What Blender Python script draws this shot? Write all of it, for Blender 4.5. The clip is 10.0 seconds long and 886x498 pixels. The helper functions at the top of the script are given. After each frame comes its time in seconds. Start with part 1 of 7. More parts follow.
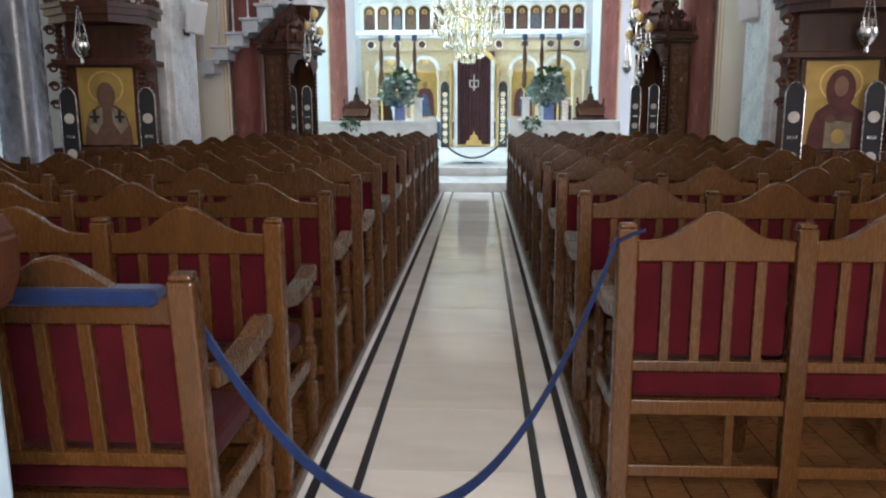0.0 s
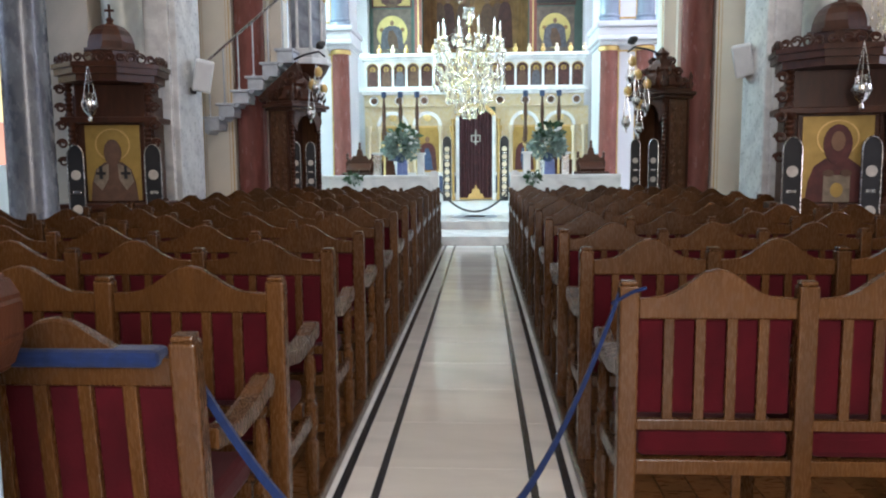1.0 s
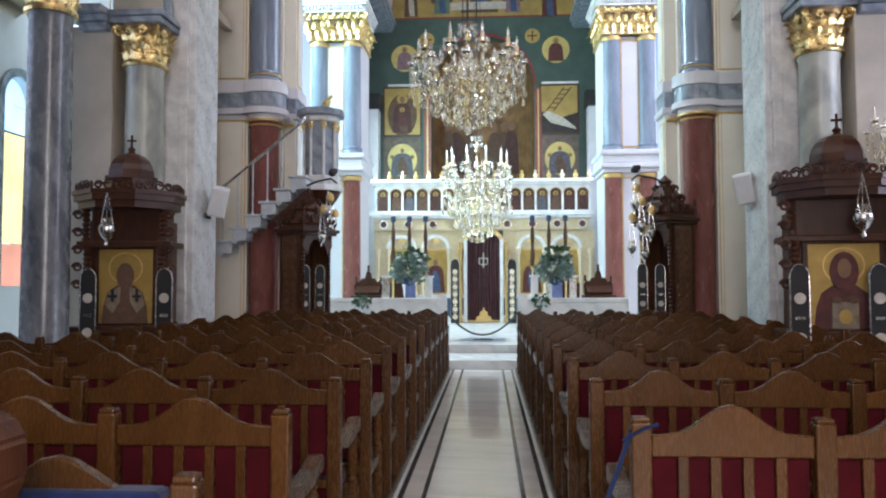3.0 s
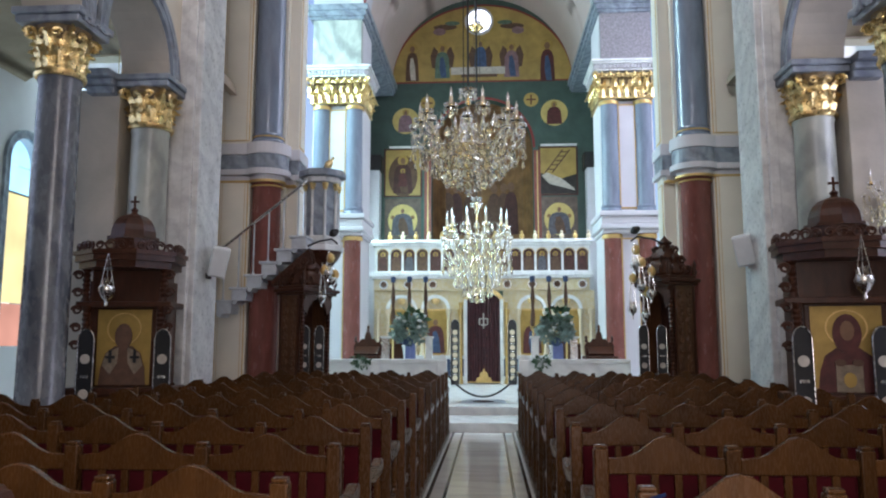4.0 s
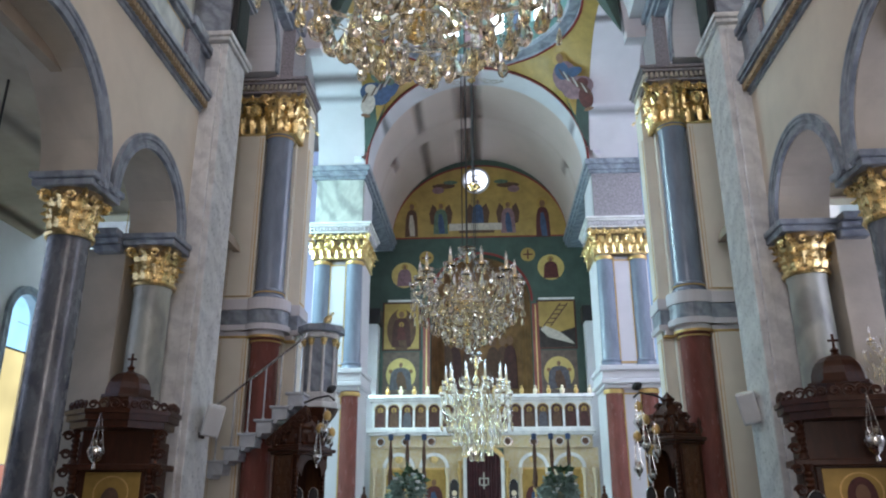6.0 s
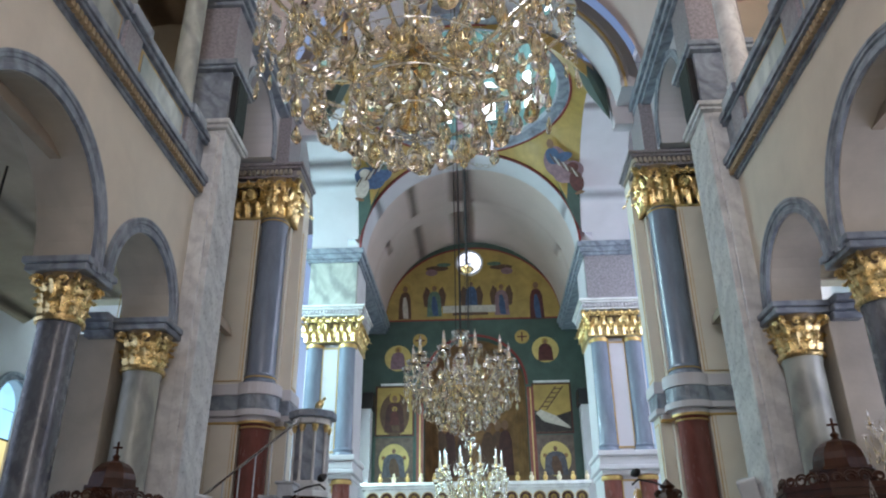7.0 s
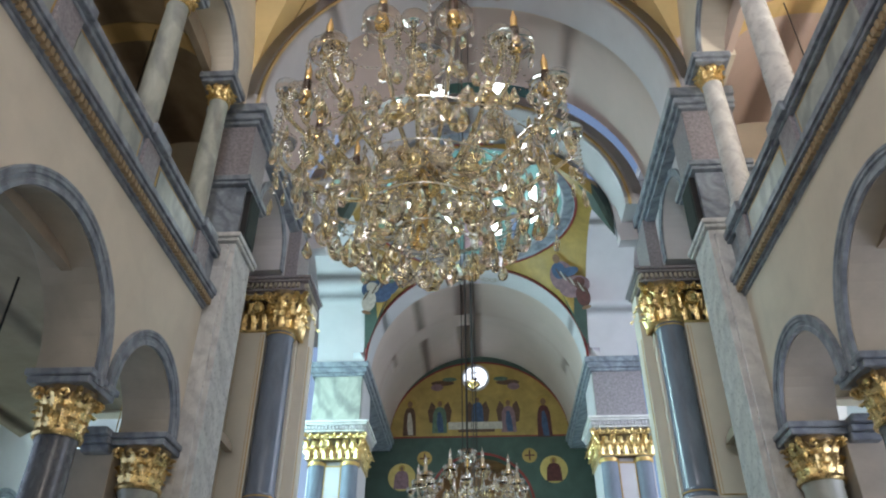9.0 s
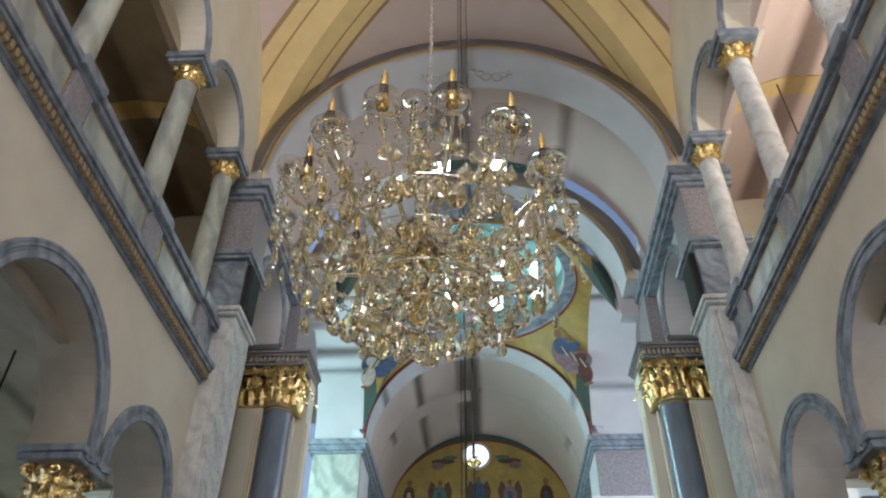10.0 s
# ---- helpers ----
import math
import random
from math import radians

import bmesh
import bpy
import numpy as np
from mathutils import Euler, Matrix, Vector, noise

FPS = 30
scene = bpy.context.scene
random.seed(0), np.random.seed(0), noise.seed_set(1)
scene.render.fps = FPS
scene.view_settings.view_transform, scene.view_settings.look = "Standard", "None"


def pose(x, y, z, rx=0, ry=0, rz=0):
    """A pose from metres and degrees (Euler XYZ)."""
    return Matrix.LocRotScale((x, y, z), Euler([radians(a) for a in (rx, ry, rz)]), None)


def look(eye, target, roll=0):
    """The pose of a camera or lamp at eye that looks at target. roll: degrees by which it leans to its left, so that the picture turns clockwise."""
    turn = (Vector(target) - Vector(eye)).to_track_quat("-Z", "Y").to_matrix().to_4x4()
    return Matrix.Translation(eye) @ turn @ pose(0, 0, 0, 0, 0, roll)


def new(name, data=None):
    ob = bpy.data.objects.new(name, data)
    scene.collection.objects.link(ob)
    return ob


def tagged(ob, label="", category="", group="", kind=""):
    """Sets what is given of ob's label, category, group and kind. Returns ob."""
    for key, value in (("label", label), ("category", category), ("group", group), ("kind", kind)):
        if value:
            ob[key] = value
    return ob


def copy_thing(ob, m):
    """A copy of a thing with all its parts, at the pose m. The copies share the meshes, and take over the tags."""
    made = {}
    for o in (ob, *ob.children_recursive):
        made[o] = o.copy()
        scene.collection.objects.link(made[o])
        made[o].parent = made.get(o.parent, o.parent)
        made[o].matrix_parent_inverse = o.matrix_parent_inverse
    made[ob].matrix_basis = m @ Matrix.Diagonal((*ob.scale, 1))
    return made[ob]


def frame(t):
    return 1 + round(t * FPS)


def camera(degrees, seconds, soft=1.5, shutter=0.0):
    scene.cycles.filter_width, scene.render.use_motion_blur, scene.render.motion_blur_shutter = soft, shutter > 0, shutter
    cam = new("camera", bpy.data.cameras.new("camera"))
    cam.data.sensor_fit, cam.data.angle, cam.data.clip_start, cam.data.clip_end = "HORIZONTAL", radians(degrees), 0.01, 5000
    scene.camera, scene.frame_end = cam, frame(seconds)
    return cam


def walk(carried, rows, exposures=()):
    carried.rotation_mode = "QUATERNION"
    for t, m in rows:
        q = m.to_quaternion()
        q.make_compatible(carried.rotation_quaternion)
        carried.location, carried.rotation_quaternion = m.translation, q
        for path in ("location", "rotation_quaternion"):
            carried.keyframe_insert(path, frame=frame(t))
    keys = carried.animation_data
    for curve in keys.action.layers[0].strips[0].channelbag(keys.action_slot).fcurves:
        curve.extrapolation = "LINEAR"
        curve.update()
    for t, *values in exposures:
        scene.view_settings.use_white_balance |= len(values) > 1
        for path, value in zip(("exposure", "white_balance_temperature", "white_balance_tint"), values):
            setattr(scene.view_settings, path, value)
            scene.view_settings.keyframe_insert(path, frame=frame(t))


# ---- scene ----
cam = camera(61.1, 10.0, soft=2.1)
PATH = [
    (0, (0.096, -0.037, 1.343), (0.001, 1.927, 0.98), -0.2),
    (0.5, (0.099, -0.039, 1.351), (0.003, 1.935, 1.046), -0.3),
    (1, (0.099, -0.046, 1.362), (-0.003, 1.938, 1.137), -0.4),
    (1.5, (0.098, -0.053, 1.374), (-0.011, 1.937, 1.213), -0.4),
    (2, (0.098, -0.062, 1.385), (-0.017, 1.933, 1.323), -0.3),
    (2.5, (0.099, -0.061, 1.395), (-0.023, 1.935, 1.414), -0.2),
    (4, (0.089, -0.062, 1.416), (-0.031, 1.918, 1.67), 0.0),
    (4.5, (0.081, -0.066, 1.432), (-0.035, 1.902, 1.771), 0.0),
    (5, (0.077, -0.071, 1.446), (-0.039, 1.874, 1.894), 0.0),
    (5.5, (0.075, -0.083, 1.46), (-0.042, 1.839, 2.0), 0.0),
    (7, (0.08, -0.102, 1.484), (-0.007, 1.708, 2.332), -0.5),
    (7.5, (0.074, -0.102, 1.497), (-0.008, 1.678, 2.406), -0.4),
    (8, (0.074, -0.121, 1.499), (-0.013, 1.627, 2.467), -0.4),
    (8.5, (0.067, -0.115, 1.486), (-0.026, 1.6, 2.51), -0.3),
    (9, (0.063, -0.105, 1.504), (-0.031, 1.556, 2.613), 0.2),
    (9.5, (0.067, -0.107, 1.51), (-0.026, 1.502, 2.695), 0.3),
    (10, (0.082, -0.108, 1.51), (-0.011, 1.436, 2.778), 0.6),
]
walk(cam, [(t, look(eye, aim, roll)) for t, eye, aim, roll in PATH],
     exposures=[(0.0, 1.06, 6380, 17), (1.0, 1.08, 6400, 18), (2.5, 1.0, 6350, 19), (4.0, 0.52, 6280, 20), (5.5, 0.24, 6280, 20), (7.5, 0.15, 6420, 17), (10.0, 0.1, 6600, 12)])

# ---------------------------------------------------------------- light
XN = -0.085          # axis of the nave; the aisle between the chairs lies on x = 0
world = bpy.data.worlds.new("world")
scene.world = world
world.use_nodes = True
wn = world.node_tree.nodes
sky = wn.new("ShaderNodeTexSky")
sky.sky_type = "NISHITA"
sky.sun_disc = False
sky.sun_elevation, sky.sun_rotation = radians(48), radians(-70)
wn["Background"].inputs[1].default_value = 0.12
world.node_tree.links.new(sky.outputs[0], wn["Background"].inputs[0])
sun_data = bpy.data.lights.new("sun", "SUN")
sun_data.energy, sun_data.angle, sun_data.color = 3.0, radians(0.5), (1, 0.95, 0.86)
sun = new("sun", sun_data)
sun.matrix_world = look((-30, 20, 40), (0, 14, 0))


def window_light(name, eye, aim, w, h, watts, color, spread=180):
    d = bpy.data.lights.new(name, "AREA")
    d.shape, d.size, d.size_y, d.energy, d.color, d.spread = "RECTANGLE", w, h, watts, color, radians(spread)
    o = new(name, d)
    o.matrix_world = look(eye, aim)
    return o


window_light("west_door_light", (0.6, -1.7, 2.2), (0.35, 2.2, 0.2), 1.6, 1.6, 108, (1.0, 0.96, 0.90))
# unseen lamp added high in the west to lift nave walls and vault
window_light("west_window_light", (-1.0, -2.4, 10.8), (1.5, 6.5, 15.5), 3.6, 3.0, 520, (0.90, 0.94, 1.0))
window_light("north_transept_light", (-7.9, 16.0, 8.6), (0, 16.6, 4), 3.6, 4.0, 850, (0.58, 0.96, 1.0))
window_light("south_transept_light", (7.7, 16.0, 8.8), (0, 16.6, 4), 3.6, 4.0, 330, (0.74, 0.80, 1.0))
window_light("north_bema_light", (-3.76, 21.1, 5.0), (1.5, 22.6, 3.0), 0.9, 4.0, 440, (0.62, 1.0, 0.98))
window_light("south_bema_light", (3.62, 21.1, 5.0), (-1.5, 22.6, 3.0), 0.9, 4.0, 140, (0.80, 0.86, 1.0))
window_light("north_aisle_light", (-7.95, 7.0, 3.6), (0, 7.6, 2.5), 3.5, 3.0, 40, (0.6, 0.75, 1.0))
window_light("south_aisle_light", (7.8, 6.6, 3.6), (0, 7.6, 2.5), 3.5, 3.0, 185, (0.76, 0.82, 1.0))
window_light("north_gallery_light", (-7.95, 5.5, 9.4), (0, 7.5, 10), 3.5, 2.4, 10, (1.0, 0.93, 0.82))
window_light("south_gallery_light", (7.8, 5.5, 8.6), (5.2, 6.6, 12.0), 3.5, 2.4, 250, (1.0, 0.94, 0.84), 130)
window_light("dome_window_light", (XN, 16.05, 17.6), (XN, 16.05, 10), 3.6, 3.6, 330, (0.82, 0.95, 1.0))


# ---------------------------------------------------------------- materials
def material(name, color, rough=0.5, metal=0.0, vary=0.0, scale=4.0, second=None, vein=0.0, bump=0.0, bump_scale=40.0,
             stretch=(1, 1, 1), sheen=0.0, island=0.0, coat=0.0, spec=0.5):
    m = bpy.data.materials.new(name)
    m.use_nodes = True
    nt = m.node_tree
    n, l = nt.nodes, nt.links
    p = n["Principled BSDF"]
    p.inputs["Roughness"].default_value = rough
    p.inputs["Metallic"].default_value = metal
    p.inputs["Specular IOR Level"].default_value = spec
    p.inputs["Coat Weight"].default_value = coat
    p.inputs["Coat Roughness"].default_value = 0.15
    if sheen:
        p.inputs["Sheen Weight"].default_value = sheen
    tc = n.new("ShaderNodeTexCoord")
    geo = n.new("ShaderNodeNewGeometry")
    mp = n.new("ShaderNodeMapping")
    mp.inputs["Scale"].default_value = stretch
    oi = n.new("ShaderNodeObjectInfo")
    if island:
        add = n.new("ShaderNodeVectorMath")
        add.operation = "ADD"
        comb = n.new("ShaderNodeVectorMath")
        comb.operation = "SCALE"
        comb.inputs[0].default_value = (7.3, 3.1, 5.7)
        l.new(oi.outputs["Random"], comb.inputs["Scale"])
        l.new(geo.outputs["Position"], add.inputs[0])
        l.new(comb.outputs[0], add.inputs[1])
        l.new(add.outputs[0], mp.inputs[0])
    else:
        l.new(geo.outputs["Position"], mp.inputs[0])
    a = n.new("ShaderNodeTexNoise")
    a.inputs["Scale"].default_value, a.inputs["Detail"].default_value, a.inputs["Roughness"].default_value = scale, 6, 0.6
    a.inputs["Distortion"].default_value = 1.4 if vein else 0.3
    l.new(mp.outputs[0], a.inputs["Vector"])
    ramp = n.new("ShaderNodeValToRGB")
    c1 = tuple(max(0, c * (1 - vary)) for c in color[:3])
    c2 = second or tuple(min(1, c * (1 + vary)) for c in color[:3])
    ramp.color_ramp.elements[0].position, ramp.color_ramp.elements[1].position = 0.32, 0.68
    ramp.color_ramp.elements[0].color, ramp.color_ramp.elements[1].color = (*c1, 1), (*c2, 1)
    l.new(a.outputs["Fac"], ramp.inputs[0])
    out = ramp.outputs[0]
    if vein:
        w = n.new("ShaderNodeTexWave")
        w.wave_type = "BANDS"
        w.bands_direction = "DIAGONAL"
        w.inputs["Scale"].default_value = scale * 0.5
        w.inputs["Distortion"].default_value = 9.0
        w.inputs["Detail"].default_value = 4
        w.inputs["Detail Scale"].default_value = 1.2
        l.new(mp.outputs[0], w.inputs["Vector"])
        vr = n.new("ShaderNodeValToRGB")
        vr.color_ramp.elements[0].position, vr.color_ramp.elements[1].position = 0.0, 0.55
        vr.color_ramp.elements[0].color = (1 - vein, 1 - vein, 1 - vein * 0.9, 1)
        vr.color_ramp.elements[1].color = (1, 1, 1, 1)
        l.new(w.outputs["Fac"], vr.inputs[0])
        mix = n.new("ShaderNodeMix")
        mix.data_type, mix.blend_type = "RGBA", "MULTIPLY"
        mix.inputs[0].default_value = 1.0
        l.new(out, mix.inputs[6])
        l.new(vr.outputs[0], mix.inputs[7])
        out = mix.outputs[2]
    if island:
        hv = n.new("ShaderNodeHueSaturation")
        mr = n.new("ShaderNodeMapRange")
        mr.inputs["To Min"].default_value, mr.inputs["To Max"].default_value = 1 - island, 1 + island
        l.new(oi.outputs["Random"], mr.inputs["Value"])
        l.new(mr.outputs[0], hv.inputs["Value"])
        l.new(out, hv.inputs["Color"])
        out = hv.outputs[0]
    l.new(out, p.inputs["Base Color"])
    b = n.new("ShaderNodeTexNoise")
    b.inputs["Scale"].default_value, b.inputs["Detail"].default_value = bump_scale, 5
    l.new(mp.outputs[0], b.inputs["Vector"])
    rr = n.new("ShaderNodeMapRange")
    rr.inputs["To Min"].default_value, rr.inputs["To Max"].default_value = max(0.02, rough - 0.08), min(1, rough + 0.1)
    l.new(b.outputs["Fac"], rr.inputs["Value"])
    l.new(rr.outputs[0], p.inputs["Roughness"])
    if bump:
        bp = n.new("ShaderNodeBump")
        bp.inputs["Strength"].default_value, bp.inputs["Distance"].default_value = bump, 0.01
        l.new(b.outputs["Fac"], bp.inputs["Height"])
        l.new(bp.outputs[0], p.inputs["Normal"])
    return m


M = {}
M["plaster"] = material("cream_plaster", (0.72, 0.66, 0.55), 0.75, vary=0.07, scale=1.3, bump=0.15, bump_scale=30)
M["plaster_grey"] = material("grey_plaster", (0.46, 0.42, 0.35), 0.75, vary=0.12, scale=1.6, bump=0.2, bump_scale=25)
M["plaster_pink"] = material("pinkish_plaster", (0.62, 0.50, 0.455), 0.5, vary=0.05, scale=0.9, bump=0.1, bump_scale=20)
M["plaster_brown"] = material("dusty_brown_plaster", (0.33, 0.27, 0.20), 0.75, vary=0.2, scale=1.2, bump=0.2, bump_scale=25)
M["ochre"] = material("ochre_paint", (0.74, 0.56, 0.27), 0.7, vary=0.08, scale=1.5, bump=0.12)
M["ochre_line"] = material("ochre_brown_line", (0.36, 0.22, 0.09), 0.7, vary=0.1, scale=3)
M["white_band"] = material("pale_blue_white_paint", (0.62, 0.61, 0.64), 0.65, vary=0.05, scale=1.4, bump=0.1)
M["ornament"] = material("grey_brown_stencil", (0.42, 0.36, 0.31), 0.7, vary=0.1, scale=9)
M["marble_grey"] = material("grey_veined_marble", (0.66, 0.67, 0.66), 0.28, vary=0.14, scale=2.6, vein=0.16, bump_scale=18)
M["stair_marble"] = material("blue_white_stair_marble", (0.52, 0.56, 0.60), 0.3, vary=0.12, scale=3, vein=0.12, bump_scale=18)
M["marble_blue"] = material("blue_grey_marble", (0.27, 0.31, 0.36), 0.35, vary=0.3, scale=3.2, vein=0.3, bump_scale=22)
M["marble_white"] = material("white_marble", (0.78, 0.79, 0.78), 0.22, vary=0.07, scale=2.2, vein=0.12, bump_scale=15)
M["column_grey"] = material("dark_grey_marble", (0.155, 0.172, 0.195), 0.26, vary=0.25, scale=2.2, vein=0.35, stretch=(1, 1, 0.5), bump_scale=16)
M["column_green"] = material("green_grey_marble", (0.44, 0.47, 0.42), 0.3, vary=0.2, scale=2.0, vein=0.3, stretch=(1, 1, 0.6), bump_scale=16)
M["shaft_blue"] = material("slate_blue_scagliola", (0.20, 0.24, 0.31), 0.22, vary=0.14, scale=6, stretch=(1, 1, 0.3), bump_scale=12)
M["shaft_red"] = material("red_brown_scagliola", (0.225, 0.08, 0.066), 0.24, vary=0.2, scale=7, stretch=(1, 1, 0.3), bump_scale=12)
M["panel_cream"] = material("cream_painted_panel", (0.76, 0.72, 0.62), 0.5, vary=0.04, scale=2)
M["speckle"] = material("speckled_mauve_marble", (0.29, 0.27, 0.29), 0.35, vary=0.3, scale=24, bump_scale=20)
M["gold"] = material("gilding", (0.80, 0.60, 0.28), 0.28, metal=1.0, vary=0.28, scale=22, bump=0.5, bump_scale=46)
M["cream_gilt"] = material("cream_and_gilt_carving", (0.66, 0.58, 0.42), 0.4, vary=0.0, scale=9, second=(0.62, 0.48, 0.25), bump=0.4, bump_scale=30)
M["gold_trim"] = material("dull_gold_paint", (0.62, 0.42, 0.16), 0.45, metal=0.6, vary=0.15, scale=10)
M["dentil"] = material("tan_dentil_paint", (0.40, 0.30, 0.18), 0.6, vary=0.15, scale=10)
# dark core colour paints the shade in the gaps between gilded leaves
M["capital_ground"] = material("dark_capital_ground", (0.20, 0.14, 0.065), 0.5, vary=0.35, scale=16)
M["wood"] = material("honey_stained_beech", (0.062, 0.0262, 0.0076), 0.26, vary=0.16, scale=5, stretch=(3, 3, 0.5), bump=0.08, bump_scale=60, island=0.18, coat=0.06, spec=0.32)
M["wood_dark"] = material("dark_walnut", (0.052, 0.018, 0.0085), 0.34, vary=0.3, scale=6, stretch=(3, 3, 0.6), bump=0.15, bump_scale=50, coat=0.05, spec=0.28)
# lighter than the walnut: light on the stands' side panels put into colour
M["wood_mid"] = material("brown_carved_oak", (0.10, 0.042, 0.017), 0.4, vary=0.3, scale=6, stretch=(3, 3, 0.6), bump=0.15, bump_scale=50)
M["wood_floor"] = material("brown_parquet", (0.135, 0.062, 0.022), 0.28, vary=0.25, scale=3, stretch=(0.4, 3, 1), bump=0.05, island=0.2, coat=0.2)
M["velvet"] = material("crimson_velvet", (0.042, 0.0013, 0.004), 0.85, vary=0.25, scale=8, bump=0.15, bump_scale=120, sheen=0.05, spec=0.12)
M["velvet_dark"] = material("maroon_curtain_velvet", (0.055, 0.010, 0.014), 0.9, vary=0.3, scale=6, bump=0.2, bump_scale=90, sheen=0.2)
M["rope"] = material("royal_blue_velvet_rope", (0.0035, 0.014, 0.062), 0.8, vary=0.3, scale=30, bump=0.3, bump_scale=200, sheen=0.1, spec=0.2)
M["brass"] = material("polished_brass", (0.85, 0.62, 0.27), 0.2, metal=1.0, vary=0.08, scale=9)
M["silver"] = material("tarnished_silver", (0.70, 0.70, 0.68), 0.25, metal=1.0, vary=0.12, scale=9)
M["iron"] = material("dark_iron", (0.05, 0.05, 0.05), 0.5, metal=0.6, vary=0.2, scale=9)
M["black"] = material("black_painted_wood", (0.014, 0.014, 0.015), 0.5, vary=0.2, scale=9)
M["speaker"] = material("white_speaker_plastic", (0.62, 0.65, 0.66), 0.45, vary=0.05, scale=6, bump=0.15, bump_scale=220)
M["speaker_dark"] = material("dark_green_speaker_cloth", (0.02, 0.035, 0.032), 0.8, vary=0.2, scale=20, bump=0.2, bump_scale=200)
M["stripe"] = material("black_marble_inlay", (0.025, 0.028, 0.034), 0.18, vary=0.3, scale=6, bump_scale=12)
M["floor_marble"] = material("pale_marble_floor", (0.63, 0.62, 0.58), 0.11, vary=0.06, scale=1.4, vein=0.08, bump_scale=9, island=0.07, stretch=(0.6, 2, 1))
M["green_paint"] = material("dark_green_fresco_ground", (0.050, 0.088, 0.072), 0.65, vary=0.18, scale=2)
M["teal_paint"] = material("teal_fresco_ground", (0.05, 0.15, 0.14), 0.6, vary=0.25, scale=2.5)
M["gold_paint"] = material("gold_yellow_fresco_ground", (0.38, 0.255, 0.068), 0.45, vary=0.2, scale=2.5)
M["brown_paint"] = material("ochre_brown_fresco", (0.22, 0.115, 0.045), 0.7, vary=0.4, scale=2.2)
M["red_line"] = material("dark_red_border", (0.22, 0.035, 0.03), 0.7, vary=0.1, scale=5)
M["disc_gold"] = material("pale_gold_disc_paint", (0.56, 0.43, 0.14), 0.5, vary=0.12, scale=4)
M["icon_ground"] = material("grey_brown_fresco_ground", (0.13, 0.095, 0.075), 0.65, vary=0.3, scale=5)
M["robe_slate"] = material("slate_tempera", (0.085, 0.085, 0.10), 0.6, vary=0.4, scale=12)
M["rock_dark"] = material("dark_rock_tempera", (0.03, 0.024, 0.02), 0.6, vary=0.4, scale=6)
M["icon_gold"] = material("icon_gold_leaf", (0.38, 0.25, 0.065), 0.4, metal=0.35, vary=0.16, scale=6)
M["robe_red"] = material("dark_red_tempera", (0.088, 0.020, 0.017), 0.6, vary=0.35, scale=9)
M["robe_maroon"] = material("maroon_brown_tempera", (0.062, 0.020, 0.015), 0.6, vary=0.3, scale=9)
M["robe_linen"] = material("dull_linen_tempera", (0.21, 0.165, 0.115), 0.6, vary=0.3, scale=14)
M["robe_blue"] = material("blue_tempera", (0.045, 0.085, 0.17), 0.6, vary=0.3, scale=9)
M["robe_brown"] = material("brown_tempera", (0.10, 0.05, 0.028), 0.6, vary=0.3, scale=9)
M["robe_white"] = material("pale_tempera", (0.50, 0.46, 0.40), 0.6, vary=0.2, scale=9)
M["robe_green"] = material("green_tempera", (0.09, 0.15, 0.11), 0.6, vary=0.3, scale=9)
M["robe_mauve"] = material("mauve_tempera", (0.22, 0.13, 0.15), 0.6, vary=0.3, scale=9)
M["skin"] = material("ochre_tempera", (0.20, 0.105, 0.055), 0.6, vary=0.2, scale=9)
M["leaf"] = material("grey_green_eucalyptus_leaf", (0.19, 0.26, 0.23), 0.55, vary=0.35, scale=20)
M["leaf_dark"] = material("dark_green_leaf", (0.03, 0.075, 0.03), 0.45, vary=0.35, scale=20)
M["ribbon_blue"] = material("pale_blue_satin", (0.14, 0.19, 0.42), 0.45, vary=0.2, scale=9, sheen=0.3)
M["white_satin"] = material("white_satin", (0.7, 0.7, 0.7), 0.5, vary=0.1, scale=9)
M["candle"] = material("ivory_candle_tube", (0.7, 0.6, 0.42), 0.5, vary=0.05, scale=9)
M["cloth_blue"] = material("pale_blue_cloth", (0.42, 0.58, 0.72), 0.8, vary=0.1, scale=4)


def glass(name, color, rough=0.02, ior=1.5):
    m = bpy.data.materials.new(name)
    m.use_nodes = True
    p = m.node_tree.nodes["Principled BSDF"]
    p.inputs["Base Color"].default_value = (*color, 1)
    p.inputs["Roughness"].default_value, p.inputs["IOR"].default_value = rough, ior
    p.inputs["Transmission Weight"].default_value = 1.0
    p.inputs["Coat Weight"].default_value, p.inputs["Coat IOR"].default_value = 1.0, 1.7
    return m


def glow(name, color, strength):
    m = bpy.data.materials.new(name)
    m.use_nodes = True
    n, l = m.node_tree.nodes, m.node_tree.links
    e = n.new("ShaderNodeEmission")
    e.inputs[1].default_value = strength
    t = n.new("ShaderNodeTexNoise")
    t.inputs["Scale"].default_value = 1.1
    g = n.new("ShaderNodeNewGeometry")
    l.new(g.outputs["Position"], t.inputs["Vector"])
    r = n.new("ShaderNodeValToRGB")
    r.color_ramp.elements[0].position, r.color_ramp.elements[1].position = 0.35, 0.65
    r.color_ramp.elements[0].color = (*[c * 0.75 for c in color], 1)
    r.color_ramp.elements[1].color = (*color, 1)
    l.new(t.outputs["Fac"], r.inputs[0])
    l.new(r.outputs[0], e.inputs[0])
    l.new(e.outputs[0], n["Material Output"].inputs[0])
    return m


